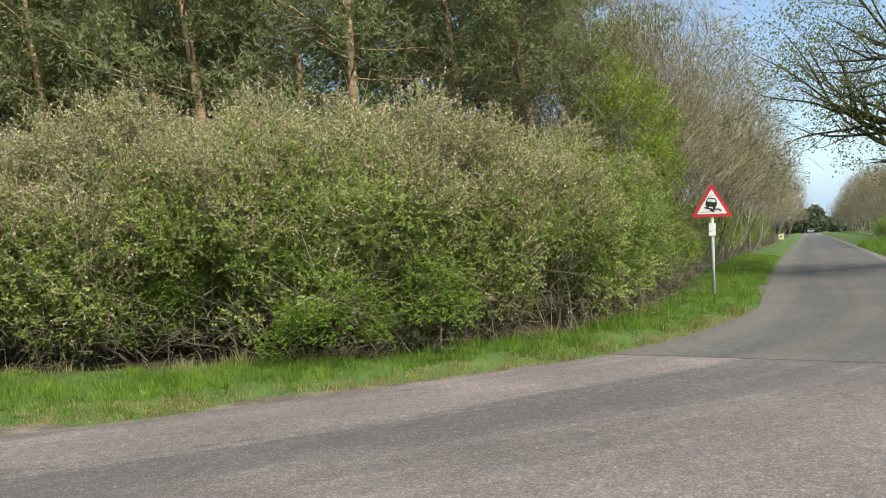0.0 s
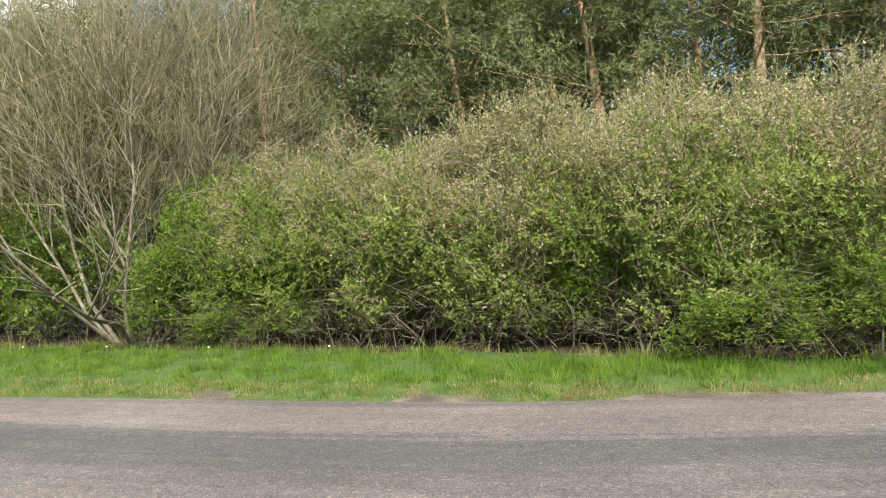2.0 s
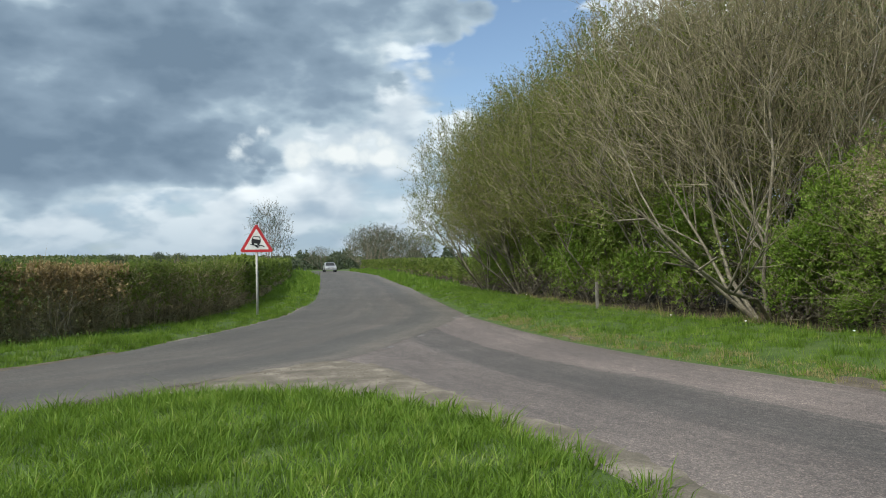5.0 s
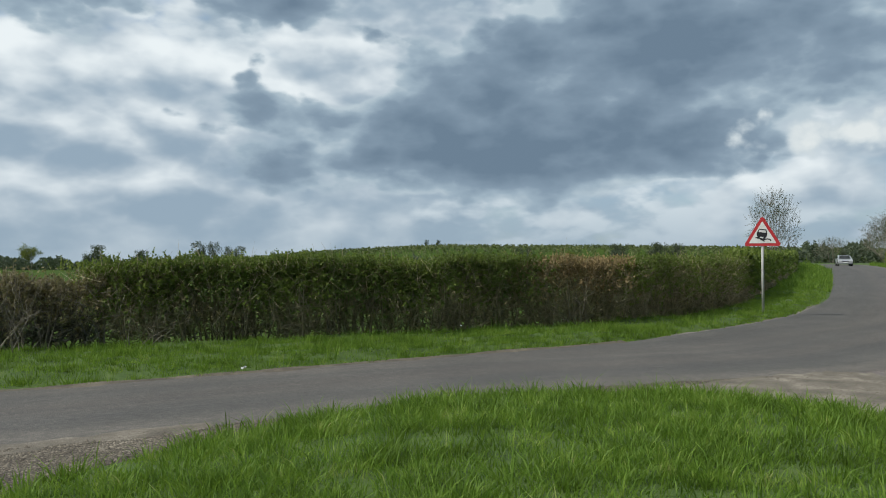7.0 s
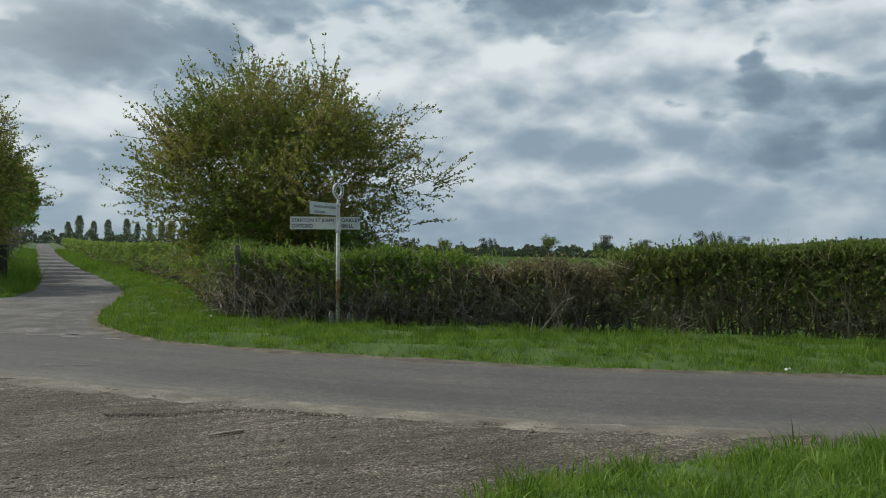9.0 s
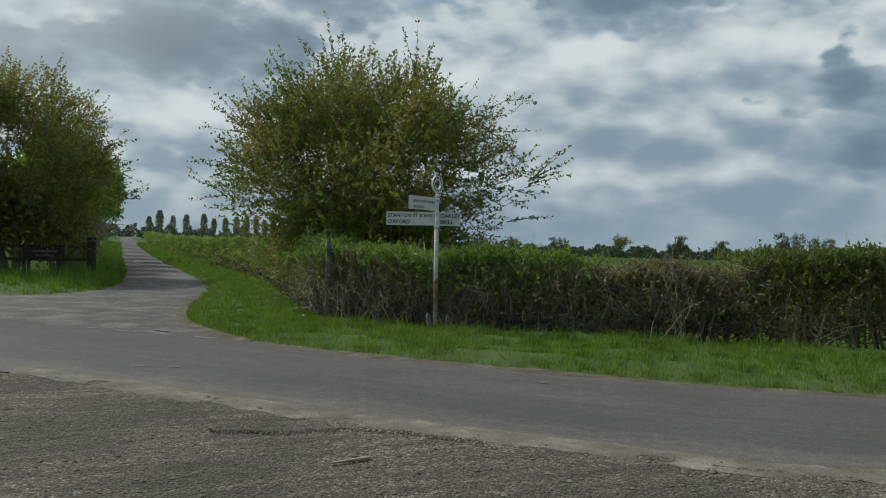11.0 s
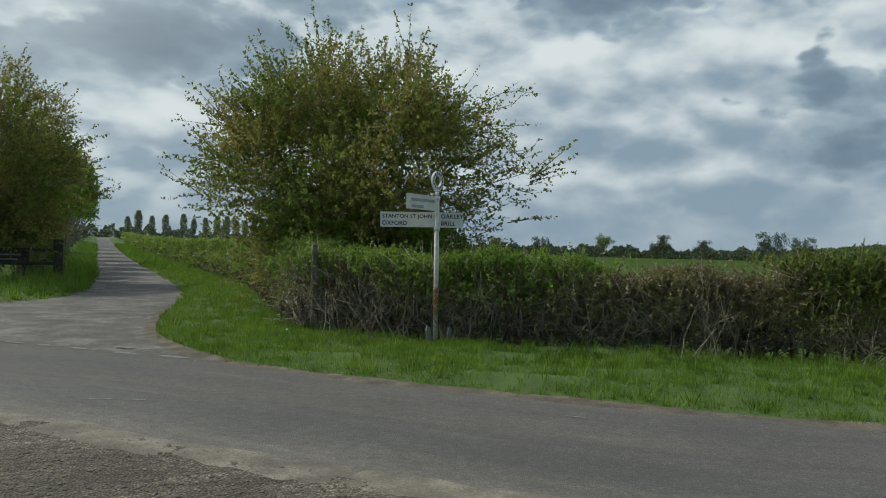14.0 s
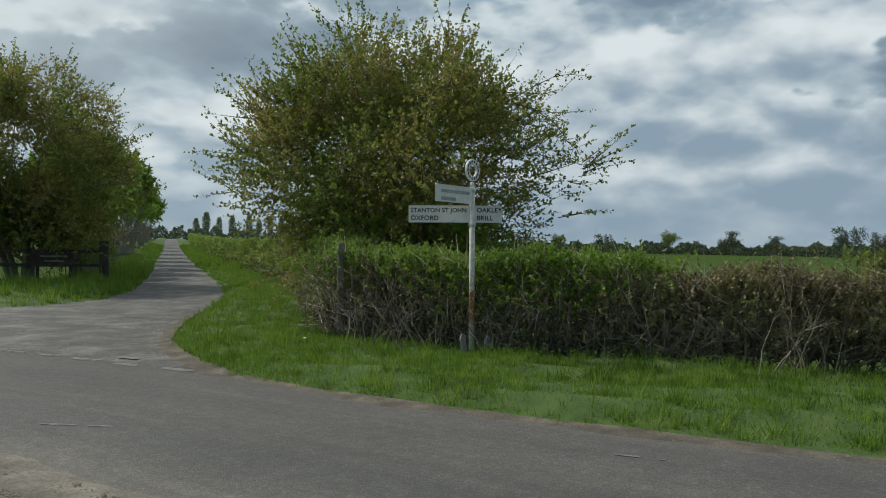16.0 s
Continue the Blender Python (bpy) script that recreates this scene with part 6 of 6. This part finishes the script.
def ribbon(bm, pts, w, y0, y1):
    """A flat curved band of width w in x, z."""
    L, R = [], []
    for i, p in enumerate(pts):
        a, b = Vector(pts[max(i - 1, 0)]), Vector(pts[min(i + 1, len(pts) - 1)])
        t = (b - a).normalized()
        nrm = Vector((-t.y, t.x)) * w / 2
        L.append(tuple(Vector(p) + nrm)), R.append(tuple(Vector(p) - nrm))
    return prism(bm, L + R[::-1], y0, y1)


def warning_sign(m, side, foot, label, plate):
    """A red-edged triangle showing a skidding car, on a post. It faces -y; foot is the height of its lower edge."""
    ob = thing("warning_sign", m, label, "road sign", "slippery road signs")
    part("post", pipe(bmesh.new(), 0.038, 0.038, -0.3, foot + side * 0.62, 14), "pale_post", ob, "pale grey post")
    h = side * 0.866
    tri = [(-side / 2, foot), (side / 2, foot), (0, foot + h)]
    k = side
    face = part("plate", prism(bmesh.new(), rounded(tri, 0.05 * k), -0.052, -0.044), "red_paint", ob, "red triangular border")
    g = [(-0.36 * k, foot + 0.078 * k), (0.36 * k, foot + 0.078 * k), (0, foot + 0.70 * k)]
    part("panel", prism(bmesh.new(), rounded(g, 0.018 * k), -0.056, -0.0525), "white_paint", face, "white sign face")
    bm = bmesh.new()
    cx, cz = -0.01 * k, foot + 0.345 * k
    t = radians(-8)

    def turn(pts):
        pts = [(x * 1.18, z * 1.18) for x, z in pts]
        return [(cx + (x * math.cos(t) - z * math.sin(t)) * k, cz + (x * math.sin(t) + z * math.cos(t)) * k) for x, z in pts]
    prism(bm, turn([(-0.105, -0.075), (0.105, -0.075), (0.115, 0.0), (0.10, 0.03), (-0.10, 0.03), (-0.115, 0.0)]), -0.060, -0.0565)
    ribbon(bm, turn([(-0.10, 0.02), (-0.075, 0.10), (0.075, 0.10), (0.10, 0.02)]), 0.028 * k, -0.060, -0.0565)
    for sx in (-1, 1):
        prism(bm, turn([(sx * 0.065 - 0.025, -0.115), (sx * 0.065 + 0.025, -0.115), (sx * 0.065 + 0.025, -0.07), (sx * 0.065 - 0.025, -0.07)]), -0.060, -0.0565)
    ribbon(bm, [(cx + x * k, cz + z * k) for x, z in ((-0.17, -0.10), (-0.10, -0.125), (-0.02, -0.135), (0.05, -0.17), (0.13, -0.145), (0.20, -0.165), (0.235, -0.20))], 0.030 * k, -0.061, -0.0605)
    ribbon(bm, [(cx + x * k, cz + z * k) for x, z in ((-0.04, -0.15), (0.02, -0.19), (0.06, -0.215))], 0.030 * k, -0.061, -0.0605)
    part("symbol", bm, "black_paint", face, "black skidding car symbol")
    for z in (foot + 0.17 * k, foot + 0.45 * k):
        part("bracket", box(bmesh.new(), -0.06, 0.06, -0.044, 0.045, z - 0.02, z + 0.02, 0.004), "grey_steel", ob, "steel clamp")
    if plate:
        part("notice", box(bmesh.new(), -0.075, 0.075, -0.05, -0.043, foot - 0.42, foot - 0.14, 0.004), "white_paint", ob, "small white notice on the post")
    return ob


warning_sign(pose(6.0, 17.1, 0.2, 0, 2.0, -15), 0.9, 1.72, "red-bordered warning triangle on a post before the wood", True)
warning_sign(pose(-22.85, -1.86, 0.27, 0, 0, 94), 1.05, 1.80, "red-bordered warning triangle on a post beside the hedge", False)


def words(parent, text, x, z, size, y, mirror=False):
    """Raised black lettering on a board, each line a mesh of its own."""
    cu = bpy.data.curves.new("lettering", "FONT")
    cu.body, cu.size, cu.extrude, cu.offset = text, size, 0.002, 0.0016
    cu.space_character = 1.06
    tmp = bpy.data.objects.new("lettering", cu)
    scene.collection.objects.link(tmp)
    bpy.context.view_layer.update()
    me = bpy.data.meshes.new_from_object(tmp.evaluated_get(bpy.context.evaluated_depsgraph_get()))
    scene.collection.objects.unlink(tmp)
    bpy.data.objects.remove(tmp)
    me.transform(Matrix.Translation((x, y, z)) @ Matrix.Rotation(radians(90), 4, "X"))
    # each letter becomes a part of its own: faces are gathered by their stretch of x
    bm = bmesh.new()
    bm.from_mesh(me)
    bmesh.ops.remove_doubles(bm, verts=bm.verts, dist=0.0002)
    todo, spans = set(bm.faces), []
    while todo:
        stack, island = [todo.pop()], []
        while stack:
            f = stack.pop()
            island.append(f)
            for e in f.edges:
                for g in e.link_faces:
                    if g in todo:
                        todo.remove(g)
                        stack.append(g)
        xs = [v.co.x for f in island for v in f.verts]
        spans.append([min(xs), max(xs), island])
    spans.sort(key=lambda q: q[0])
    letters = []
    for lo, hi, island in spans:
        if letters and lo < letters[-1][1] - 0.006:
            letters[-1][1] = max(letters[-1][1], hi)
            letters[-1][2].extend(island)
        else:
            letters.append([lo, hi, island])
    for lo, hi, island in letters:
        one, seen = bmesh.new(), {}
        for f in island:
            for v in f.verts:
                if v not in seen:
                    seen[v] = one.verts.new(v.co)
            one.faces.new([seen[v] for v in f.verts])
        part("letter", one, "black_paint", parent)
    bm.free()


def fingerpost():
    # local -y faces the junction
    ob = thing("signpost", pose(-3.5, -14.87, 0.06, 0, -0.6, 160.1), "old white fingerpost with black lettering and a rusting post", "signpost")
    part("post", pipe(bmesh.new(), 0.042, 0.036, -0.3, 2.36, 14), "post_paint", ob, "white post rusting in patches")
    for z, r in ((1.83, 0.052), (2.32, 0.05), (2.40, 0.03)):
        part("collar", pipe(bmesh.new(), r, r * 0.94, z - 0.03, z + 0.03, 14), "white_paint", ob)

    def finger(name, sign, length, z0, z1, turn, label, pos=0.03):
        arm = part(name, box(bmesh.new(), *((-pos - length, -pos) if sign < 0 else (pos, pos + length)), -0.016, 0.016, z0, z1, 0.006), "white_paint", ob, label)
        x0, x1 = (-pos - length, -pos) if sign < 0 else (pos, pos + length)
        bm = bmesh.new()
        w, e = 0.010, 0.0205
        for a, b, c, d in ((x0, x1, z0, z0 + w), (x0, x1, z1 - w, z1), (x0, x0 + w, z0 + w, z1 - w), (x1 - w, x1, z0 + w, z1 - w)):
            box(bm, a, b, -e, e, c, d)
        part("rim", bm, "white_paint", arm, "raised rim")
        arm.matrix_basis = pose(0, 0, 0, 0, 0, turn)
        return arm
    a = finger("finger_board", -1, 0.87, 1.86, 2.10, 0, "long white board pointing along the road")
    words(a, "STANTON ST JOHN", -0.872, 2.005, 0.085, -0.017)
    words(a, "OXFORD", -0.872, 1.893, 0.092, -0.017)
    b = finger("finger_board", 1, 0.39, 1.86, 2.10, 3, "short white board pointing along the road")
    words(b, "OAKLEY", 0.062, 2.005, 0.092, -0.017)
    words(b, "BRILL", 0.062, 1.893, 0.092, -0.017)
    c = finger("finger_board", -1, 0.86, 2.12, 2.35, 58, "white board pointing toward the gravel")
    for z, x0, x1 in ((2.265, -0.80, -0.10), (2.165, -0.80, -0.45)):
        bm = bmesh.new()
        box(bm, x0, x1, -0.020, -0.016, z - 0.022, z + 0.022)
        part("lettering", bm, "grey_steel", c, "worn unreadable lettering")
    # the ring on top
    bm = bmesh.new()
    n = 32
    rings = []
    for r, y in ((0.155, -0.014), (0.155, 0.014), (0.085, 0.014), (0.085, -0.014)):
        rings.append([bm.verts.new((r * math.cos(2 * math.pi * i / n), y, 2.60 + r * 1.0 * math.sin(2 * math.pi * i / n))) for i in range(n)])
    for k in range(4):
        for i in range(n):
            j = (i + 1) % n
            bm.faces.new((rings[k][i], rings[k][j], rings[(k + 1) % 4][j], rings[(k + 1) % 4][i]))
    bmesh.ops.recalc_face_normals(bm, faces=bm.faces)
    ring = part("finial_ring", bm, "white_paint", ob, "cast ring on top of the post")
    ring.matrix_basis = pose(0, 0, 0, 0, 0, 52)
    for i in range(14):
        t = 2 * math.pi * i / 14
        x, z = 0.12 * math.cos(t), 2.60 + 0.12 * math.sin(t)
        part("letter", box(bmesh.new(), x - 0.012, x + 0.012, -0.0165, -0.0145, z - 0.02, z + 0.02), "black_paint", ring)
    return ob


fingerpost()


def broken_stakes():
    for x, y, tilt, h in ((-3.36, -14.75, 14, 0.30), (-3.66, -14.72, -10, 0.26)):
        ob = thing("broken_stake", pose(x, y, 0.08, 0, tilt, 30), "short broken pale stake at the foot of the signpost", "stake", "broken stakes at the signpost")
        part("stake", prism(bmesh.new(), [(-0.05, -0.1), (0.05, -0.1), (0.055, h * 0.8), (0.01, h), (-0.05, h * 0.85)], -0.012, 0.012), "concrete", ob)


broken_stakes()


def dead_canes(m, seed, n, tall, label):
    rng = np.random.default_rng(seed)
    ob = thing("dead_canes", m, label, "bramble", "dead bramble canes")
    A, B, ra, rb, tips = grow(rng, [((rng.normal() * 0.3, rng.normal() * 0.1, -0.05), unit(np.array([rng.normal() * 0.6, -0.2 + rng.normal() * 0.3, 1.0])), tall * rng.uniform(0.5, 1.1), 0.009) for i in range(n)], [(3, 0.7, 0.5, 0.6, -0.2, 3)])
    bulk("cane_tangle", tubes(A, B, np.maximum(ra, 0.004), np.maximum(rb, 0.003), 4), "grey_twig", ob, "pale leafless canes")


dead_canes(pose(-3.9, -14.55, 0.2), 91, 7, 0.7, "pale dead canes beside the signpost")
dead_canes(pose(-2.3, -15.6, 0.2), 92, 16, 0.9, "grey tangle of canes at the hedge corner")
dead_canes(pose(-2.9, -14.95, 0.2), 93, 10, 0.8, "dead canes leaning out of the hedge")
dead_canes(pose(-6.6, -12.1, 0.2), 94, 12, 0.9, "dry canes in the bramble gap")
dead_canes(pose(-8.3, -11.1, 0.2), 95, 9, 0.8, "dry canes at the foot of the hedge")
dead_canes(pose(-16.0, -5.4, 0.2), 96, 9, 0.8, "dry canes at the withered hedge")


# ---- gate, fence and posts ----
def timber_post(name, m, w, tall, label, mat, group=""):
    ob = thing(name, m, label, "post", group)
    bm = box(bmesh.new(), -w / 2, w / 2, -w / 2, w / 2, -0.3, tall, w * 0.08)
    part("post", bm, mat, ob)
    return ob


def lane_fence():
    ob = thing("rail_fence", pose(3.4, -33.3, 0.15, 0, 0, 3), "dark oak post-and-rail fence by the lane", "fence")
    part("gatepost", box(bmesh.new(), -0.15, 0.15, -0.14, 0.14, -0.3, 1.42, 0.03), "old_wood", ob, "stout square oak post")
    for x in (2.2, 4.4, 6.6, 8.8):
        part("post", box(bmesh.new(), x - 0.06, x + 0.06, -0.05, 0.05, -0.3, 1.15, 0.01), "old_wood", ob)
    for z in (0.56, 1.03):
        part("rail", box(bmesh.new(), 0.12, 9.5, -0.075, -0.035, z - 0.055, z + 0.055, 0.01), "old_wood", ob)
    b = thing("notice_board", pose(4.95, -33.15, 0.15, 0, 0, 184), "dark notice board on two short legs before the fence", "notice board")
    part("board", prism(bmesh.new(), [(-0.64, 0.52), (0.64, 0.52), (0.64, 0.98), (0.5, 1.02), (0.0, 1.08), (-0.5, 1.02), (-0.64, 0.98)], 0.04, 0.075), "old_wood", b)
    for x in (-0.5, 0.5):
        part("leg", box(bmesh.new(), x - 0.05, x + 0.05, 0.08, 0.14, -0.3, 0.95, 0.01), "old_wood", b)
    for z, w in ((0.86, 0.42), (0.70, 0.3)):
        part("lettering", box(bmesh.new(), -w, w, 0.034, 0.041, z - 0.03, z + 0.03), "grey_wood", b, "faded unreadable lettering")
    p = timber_post("paling", pose(4.7, -35.0, 0.1), 0.07, 1.0, "pale split fence paling along the lane", "grey_wood", "palings along the lane")
    for i in range(46):
        y = -35.0 - 0.55 * (i + 1) - 0.006 * i * i
        copy_thing(p, scaled(pose(4.7 + (y + 35) * -0.035, y, 0.1, 0, 0, 9 * (i % 3)), 1.0))


lane_fence()
timber_post("hedge_post", pose(-1.95, -16.75, 0.1), 0.09, 1.5, "grey weathered post standing in the hedge corner", "grey_wood")
timber_post("verge_post", pose(-19.6, 8.0, 0.12), 0.075, 0.82, "thin pale wooden stake under the bare tree", "grey_wood")


def far_notice():
    ob = thing("roadside_notice", pose(27.2, 72.7, 0.2, 0, 0, -20), "small yellow roadside notice on two legs", "notice board")
    part("board", box(bmesh.new(), -0.24, 0.24, -0.02, 0.0, 0.45, 1.0, 0.01), "yellow_paint", ob)
    for x in (-0.22, 0.22):
        part("leg", box(bmesh.new(), x - 0.02, x + 0.02, 0.0, 0.04, -0.3, 0.9), "grey_steel", ob)
    part("lettering", box(bmesh.new(), -0.08, 0.08, -0.026, -0.0205, 0.66, 0.78), "black_paint", ob, "unreadable lettering")


far_notice()


# ---- cars far along the roads ----
def car(m, label):
    """A small hatchback; its nose toward +x."""
    ob = thing("car", m, label, "car", "cars on the roads")
    bm = bmesh.new()
    side = [(-2.0, 0.30), (2.0, 0.28), (2.05, 0.55), (1.9, 0.78), (1.05, 0.92), (0.35, 1.42), (-1.1, 1.46), (-1.85, 1.05), (-2.02, 0.7)]
    prism(bm, side, -0.85, 0.85)
    bmesh.ops.bevel(bm, geom=list(bm.edges), offset=0.07, segments=2, affect="EDGES")
    for v in bm.verts:
        if v.co.z > 0.95:
            v.co.y *= 1 - 0.22 * (v.co.z - 0.95) / 0.5
    body = part("body", bm, "silver_paint", ob)
    bm = bmesh.new()
    vs = [bm.verts.new(p) for p in ((1.06, -0.66, 0.96), (1.06, 0.66, 0.96), (0.44, 0.58, 1.38), (0.44, -0.58, 1.38))]
    bm.faces.new(vs)
    bmesh.ops.translate(bm, verts=bm.verts, vec=(0.03, 0, 0.025))
    ex = bmesh.ops.extrude_face_region(bm, geom=list(bm.faces))
    bmesh.ops.translate(bm, verts=[g for g in ex["geom"] if isinstance(g, bmesh.types.BMVert)], vec=(0.01, 0, 0.008))
    part("windscreen", bm, "dark_glass", body)
    for s in (-1, 1):
        part("side_window", prism(bmesh.new(), [(0.75, 0.98), (0.3, 1.33), (-1.0, 1.36), (-1.5, 1.02)], s * 0.80 - 0.03, s * 0.80 + 0.03), "dark_glass", body)
        part("headlamp", box(bmesh.new(), 1.93, 2.03, s * 0.62 - 0.16, s * 0.62 + 0.16, 0.62, 0.76, 0.02), "lamp_lens", body)
    part("number_plate", box(bmesh.new(), 2.04, 2.07, -0.26, 0.26, 0.42, 0.53), "white_paint", body)
    part("grille", box(bmesh.new(), 2.02, 2.06, -0.4, 0.4, 0.56, 0.66), "black_paint", body)
    for x in (-1.25, 1.28):
        for y in (-0.8, 0.8):
            bm = pipe(bmesh.new(), 0.31, 0.31, -0.1, 0.1, 18)
            bmesh.ops.rotate(bm, verts=bm.verts, matrix=Matrix.Rotation(radians(90), 3, "X"))
            bmesh.ops.translate(bm, verts=bm.verts, vec=(x, y, 0.31))
            wheel = part("wheel", bm, "rubber", ob)
            bm = pipe(bmesh.new(), 0.19, 0.19, -0.105, 0.105, 14)
            bmesh.ops.rotate(bm, verts=bm.verts, matrix=Matrix.Rotation(radians(90), 3, "X"))
            bmesh.ops.translate(bm, verts=bm.verts, vec=(x, y, 0.31))
            part("rim", bm, "grey_steel", wheel)
    return ob


silver = car(scaled(pose(-112, 2.6, -0.02, 0, 0, 4), 1.0), "silver hatchback coming along the western road")
copy_thing(silver, pose(94.5, 238, 0.0, 0, 0, -112))


# ---- marks, litter and small wear on the roads ----
def road_mark(x0, y0, x1, y1, w, seed):
    """A worn painted dash, broken at its edges."""
    rng = np.random.default_rng(seed)
    d = np.array([x1 - x0, y1 - y0])
    L = np.linalg.norm(d)
    d /= L
    s = np.array([-d[1], d[0]])
    n = max(int(L / 0.05), 4)
    t = np.linspace(0, L, n)
    a = np.array([x0, y0]) + d * t[:, None] + s * (w / 2 * rng.uniform(0.5, 1.05, n))[:, None]
    b = np.array([x0, y0]) + d * t[:, None] - s * (w / 2 * rng.uniform(0.5, 1.05, n))[:, None]
    me = bpy.data.meshes.new("road_mark")
    V = [(*p, 0.005) for p in a] + [(*p, 0.005) for p in b]
    F = [(i, n + i, n + i + 1, i + 1) for i in range(n - 1) if rng.uniform() > 0.22]
    me.from_pydata(V, [], F)
    return tagged(part("road_mark", me, "worn_line"), "worn white paint dash on the asphalt", "", "", "structure")


for i, row in enumerate([(-20.9, 4.42, -20.3, 4.18, 0.2), (-20.5, 4.0, -20.0, 3.8, 0.2), (-17.6, 3.2, -17.1, 3.0, 0.12), (-15.3, 2.25, -14.7, 2.05, 0.16), (-12.9, 1.25, -12.5, 1.1, 0.12), (-9.9, -0.3, -9.5, -0.5, 0.16), (-9.5, -0.62, -9.1, -0.85, 0.14), (-9.5, -1.25, -9.2, -1.4, 0.12), (-9.0, -1.5, -8.7, -1.75, 0.14), (-8.6, -2.0, -8.4, -2.3, 0.12),
                         (2.9, -17.0, 2.5, -16.65, 0.14), (2.3, -16.5, 2.0, -16.2, 0.14), (1.8, -16.0, 1.45, -15.7, 0.16), (1.2, -15.95, 0.95, -15.75, 0.14), (1.2, -15.4, 0.9, -15.15, 0.14), (0.6, -14.9, 0.25, -14.6, 0.14),
                         (1.45, -12.1, 0.85, -11.85, 0.045), (-2.9, -10.0, -3.2, -9.76, 0.04)]):
    road_mark(*row, 300 + i)
ruled("road_joint", [(2.7, 10.0), (3.9, 11.3), (5.1, 12.9), (6.3, 15.1), (9.1, 22.8), (15.5, 40.0), (34, 87.4), (62, 160.1)], [(6.3, 7.9), (8.3, 9.9), (11.3, 16.6), (13.5, 22.6), (16.9, 32.1), (20.1, 40.1), (38.3, 86.6), (66.2, 159.1)], 260, 8, flat0(0.0), "asphalt_main", True, "greyer resurfaced asphalt of the tree-lined road")


def pothole():
    """A broken lip of asphalt across the gravel."""
    rng = np.random.default_rng(97)
    pts = [(0.75, -8.5), (0.45, -8.42), (0.2, -8.28), (-0.1, -8.33), (-0.4, -8.25), (-0.7, -8.1), (-0.95, -7.85), (-1.2, -7.62)]
    q = resample(pts, 0.06)
    n = len(q)
    w = 0.05 + 0.05 * rng.uniform(0, 1, n) * np.sin(np.linspace(0.1, 3.0, n))
    V = np.concatenate([np.c_[q, np.full(n, 0.003)], np.c_[q + np.array([0.03, -0.05]) * (w / 0.08)[:, None], np.full(n, 0.022) + rng.uniform(0, 0.012, n)], np.c_[q + np.array([0.05, -0.26]), np.full(n, 0.0)]])
    i = np.arange(n - 1)
    F = np.concatenate([np.stack([i + k * n, i + k * n + 1, i + (k + 1) * n + 1, i + (k + 1) * n], 1) for k in (0, 1)])
    tagged(part("broken_edge", mesh_np("broken_edge", V, F), "gravel"), "broken lip of asphalt at the gravel edge", "", "", "structure")


pothole()


def crumbs():
    """Broken pieces of asphalt lying at the lane's mouth and along the verge."""
    rng = np.random.default_rng(98)
    lip = resample([(4.5, -18.6), (2.9, -17.1), (1.6, -16.0), (0.9, -15.3), (0.2, -14.6), (-0.6, -13.5), (-1.7, -12.3), (-3.0, -11.0), (-5.0, -9.2)], 0.05)
    n = 1500
    k = (rng.uniform(0, 1, n) ** 2.4 * (len(lip) - 1)).astype(int)
    P = lip[k] + rng.normal(size=(n, 2)) * np.where(k < 110, 0.4, 0.09)[:, None] + np.array([0.04, 0.05])
    S = 0.007 * rng.lognormal(0, 0.55, n)
    base = np.array([[1, 0, 0], [0, 1, 0], [-1, 0, 0], [0, -1, 0], [0, 0, 0.6]], float)
    J = base[None] * rng.uniform(0.5, 1.5, (n, 5, 1)) * S[:, None, None]
    a = rng.uniform(0, 6.28, n)
    c, s = np.cos(a)[:, None], np.sin(a)[:, None]
    V = np.stack([J[..., 0] * c - J[..., 1] * s, J[..., 0] * s + J[..., 1] * c, J[..., 2]], -1) + np.c_[P, np.full(n, 0.002)][:, None]
    f = np.array([[0, 1, 4], [1, 2, 4], [2, 3, 4], [3, 0, 4]])
    tagged(part("asphalt_crumbs", mesh_np("asphalt_crumbs", V.reshape(-1, 3), (f[None] + (np.arange(n) * 5)[:, None, None]).reshape(-1, 3)), "stone"), "pale crumbs of broken asphalt along the road edge", "stones", "", "stuff")


crumbs()


def litter():
    s = thing("fallen_stick", pose(-0.1, -7.45, 0.02, 0, 0, 12), "short pale stick lying on the gravel", "stick")
    part("stick", mesh_np("stick", *tubes([(-0.14, 0, 0), (0.02, 0.012, 0.004)], [(0.02, 0.012, 0.004), (0.16, -0.006, 0)], [0.013, 0.012], [0.012, 0.007], 6)), "pale_wood", s)
    rng = np.random.default_rng(99)
    p = thing("paper_scrap", pose(-7.25, -7.85, 0.06, 12, 8, 30), "crumpled scrap of white paper on the verge", "litter")
    bm = bmesh.new()
    bmesh.ops.create_grid(bm, x_segments=5, y_segments=4, size=0.035)
    for v in bm.verts:
        v.co.z += rng.uniform(-0.02, 0.025)
    bmesh.ops.solidify(bm, geom=list(bm.faces), thickness=0.002)
    part("paper", bm, "white_paint", p)
    # a few daisies and dandelion clocks in the verge
    for i, (x, y, z) in enumerate([(-11.4, 7.6, 0.36), (-9.0, 7.9, 0.36), (-13.5, 7.2, 0.36), (-6.8, 8.4, 0.36), (-24.0, 7.3, 0.4), (-25.5, 7.6, 0.4), (-12.2, -6.7, 0.34), (-1.2, -15.2, 0.3)]):
        f = thing("daisy", pose(x, y, z), "small white flower standing in the grass", "flower", "flowers in the grass")
        part("stalk", pipe(bmesh.new(), 0.003, 0.003, -0.25, 0.0, 5), "leaf_green", f)
        bm = bmesh.new()
        bmesh.ops.create_icosphere(bm, subdivisions=1, radius=0.022)
        for v in bm.verts:
            v.co.z *= 0.6
        part("flower_head", bm, "white_paint", f)


litter()
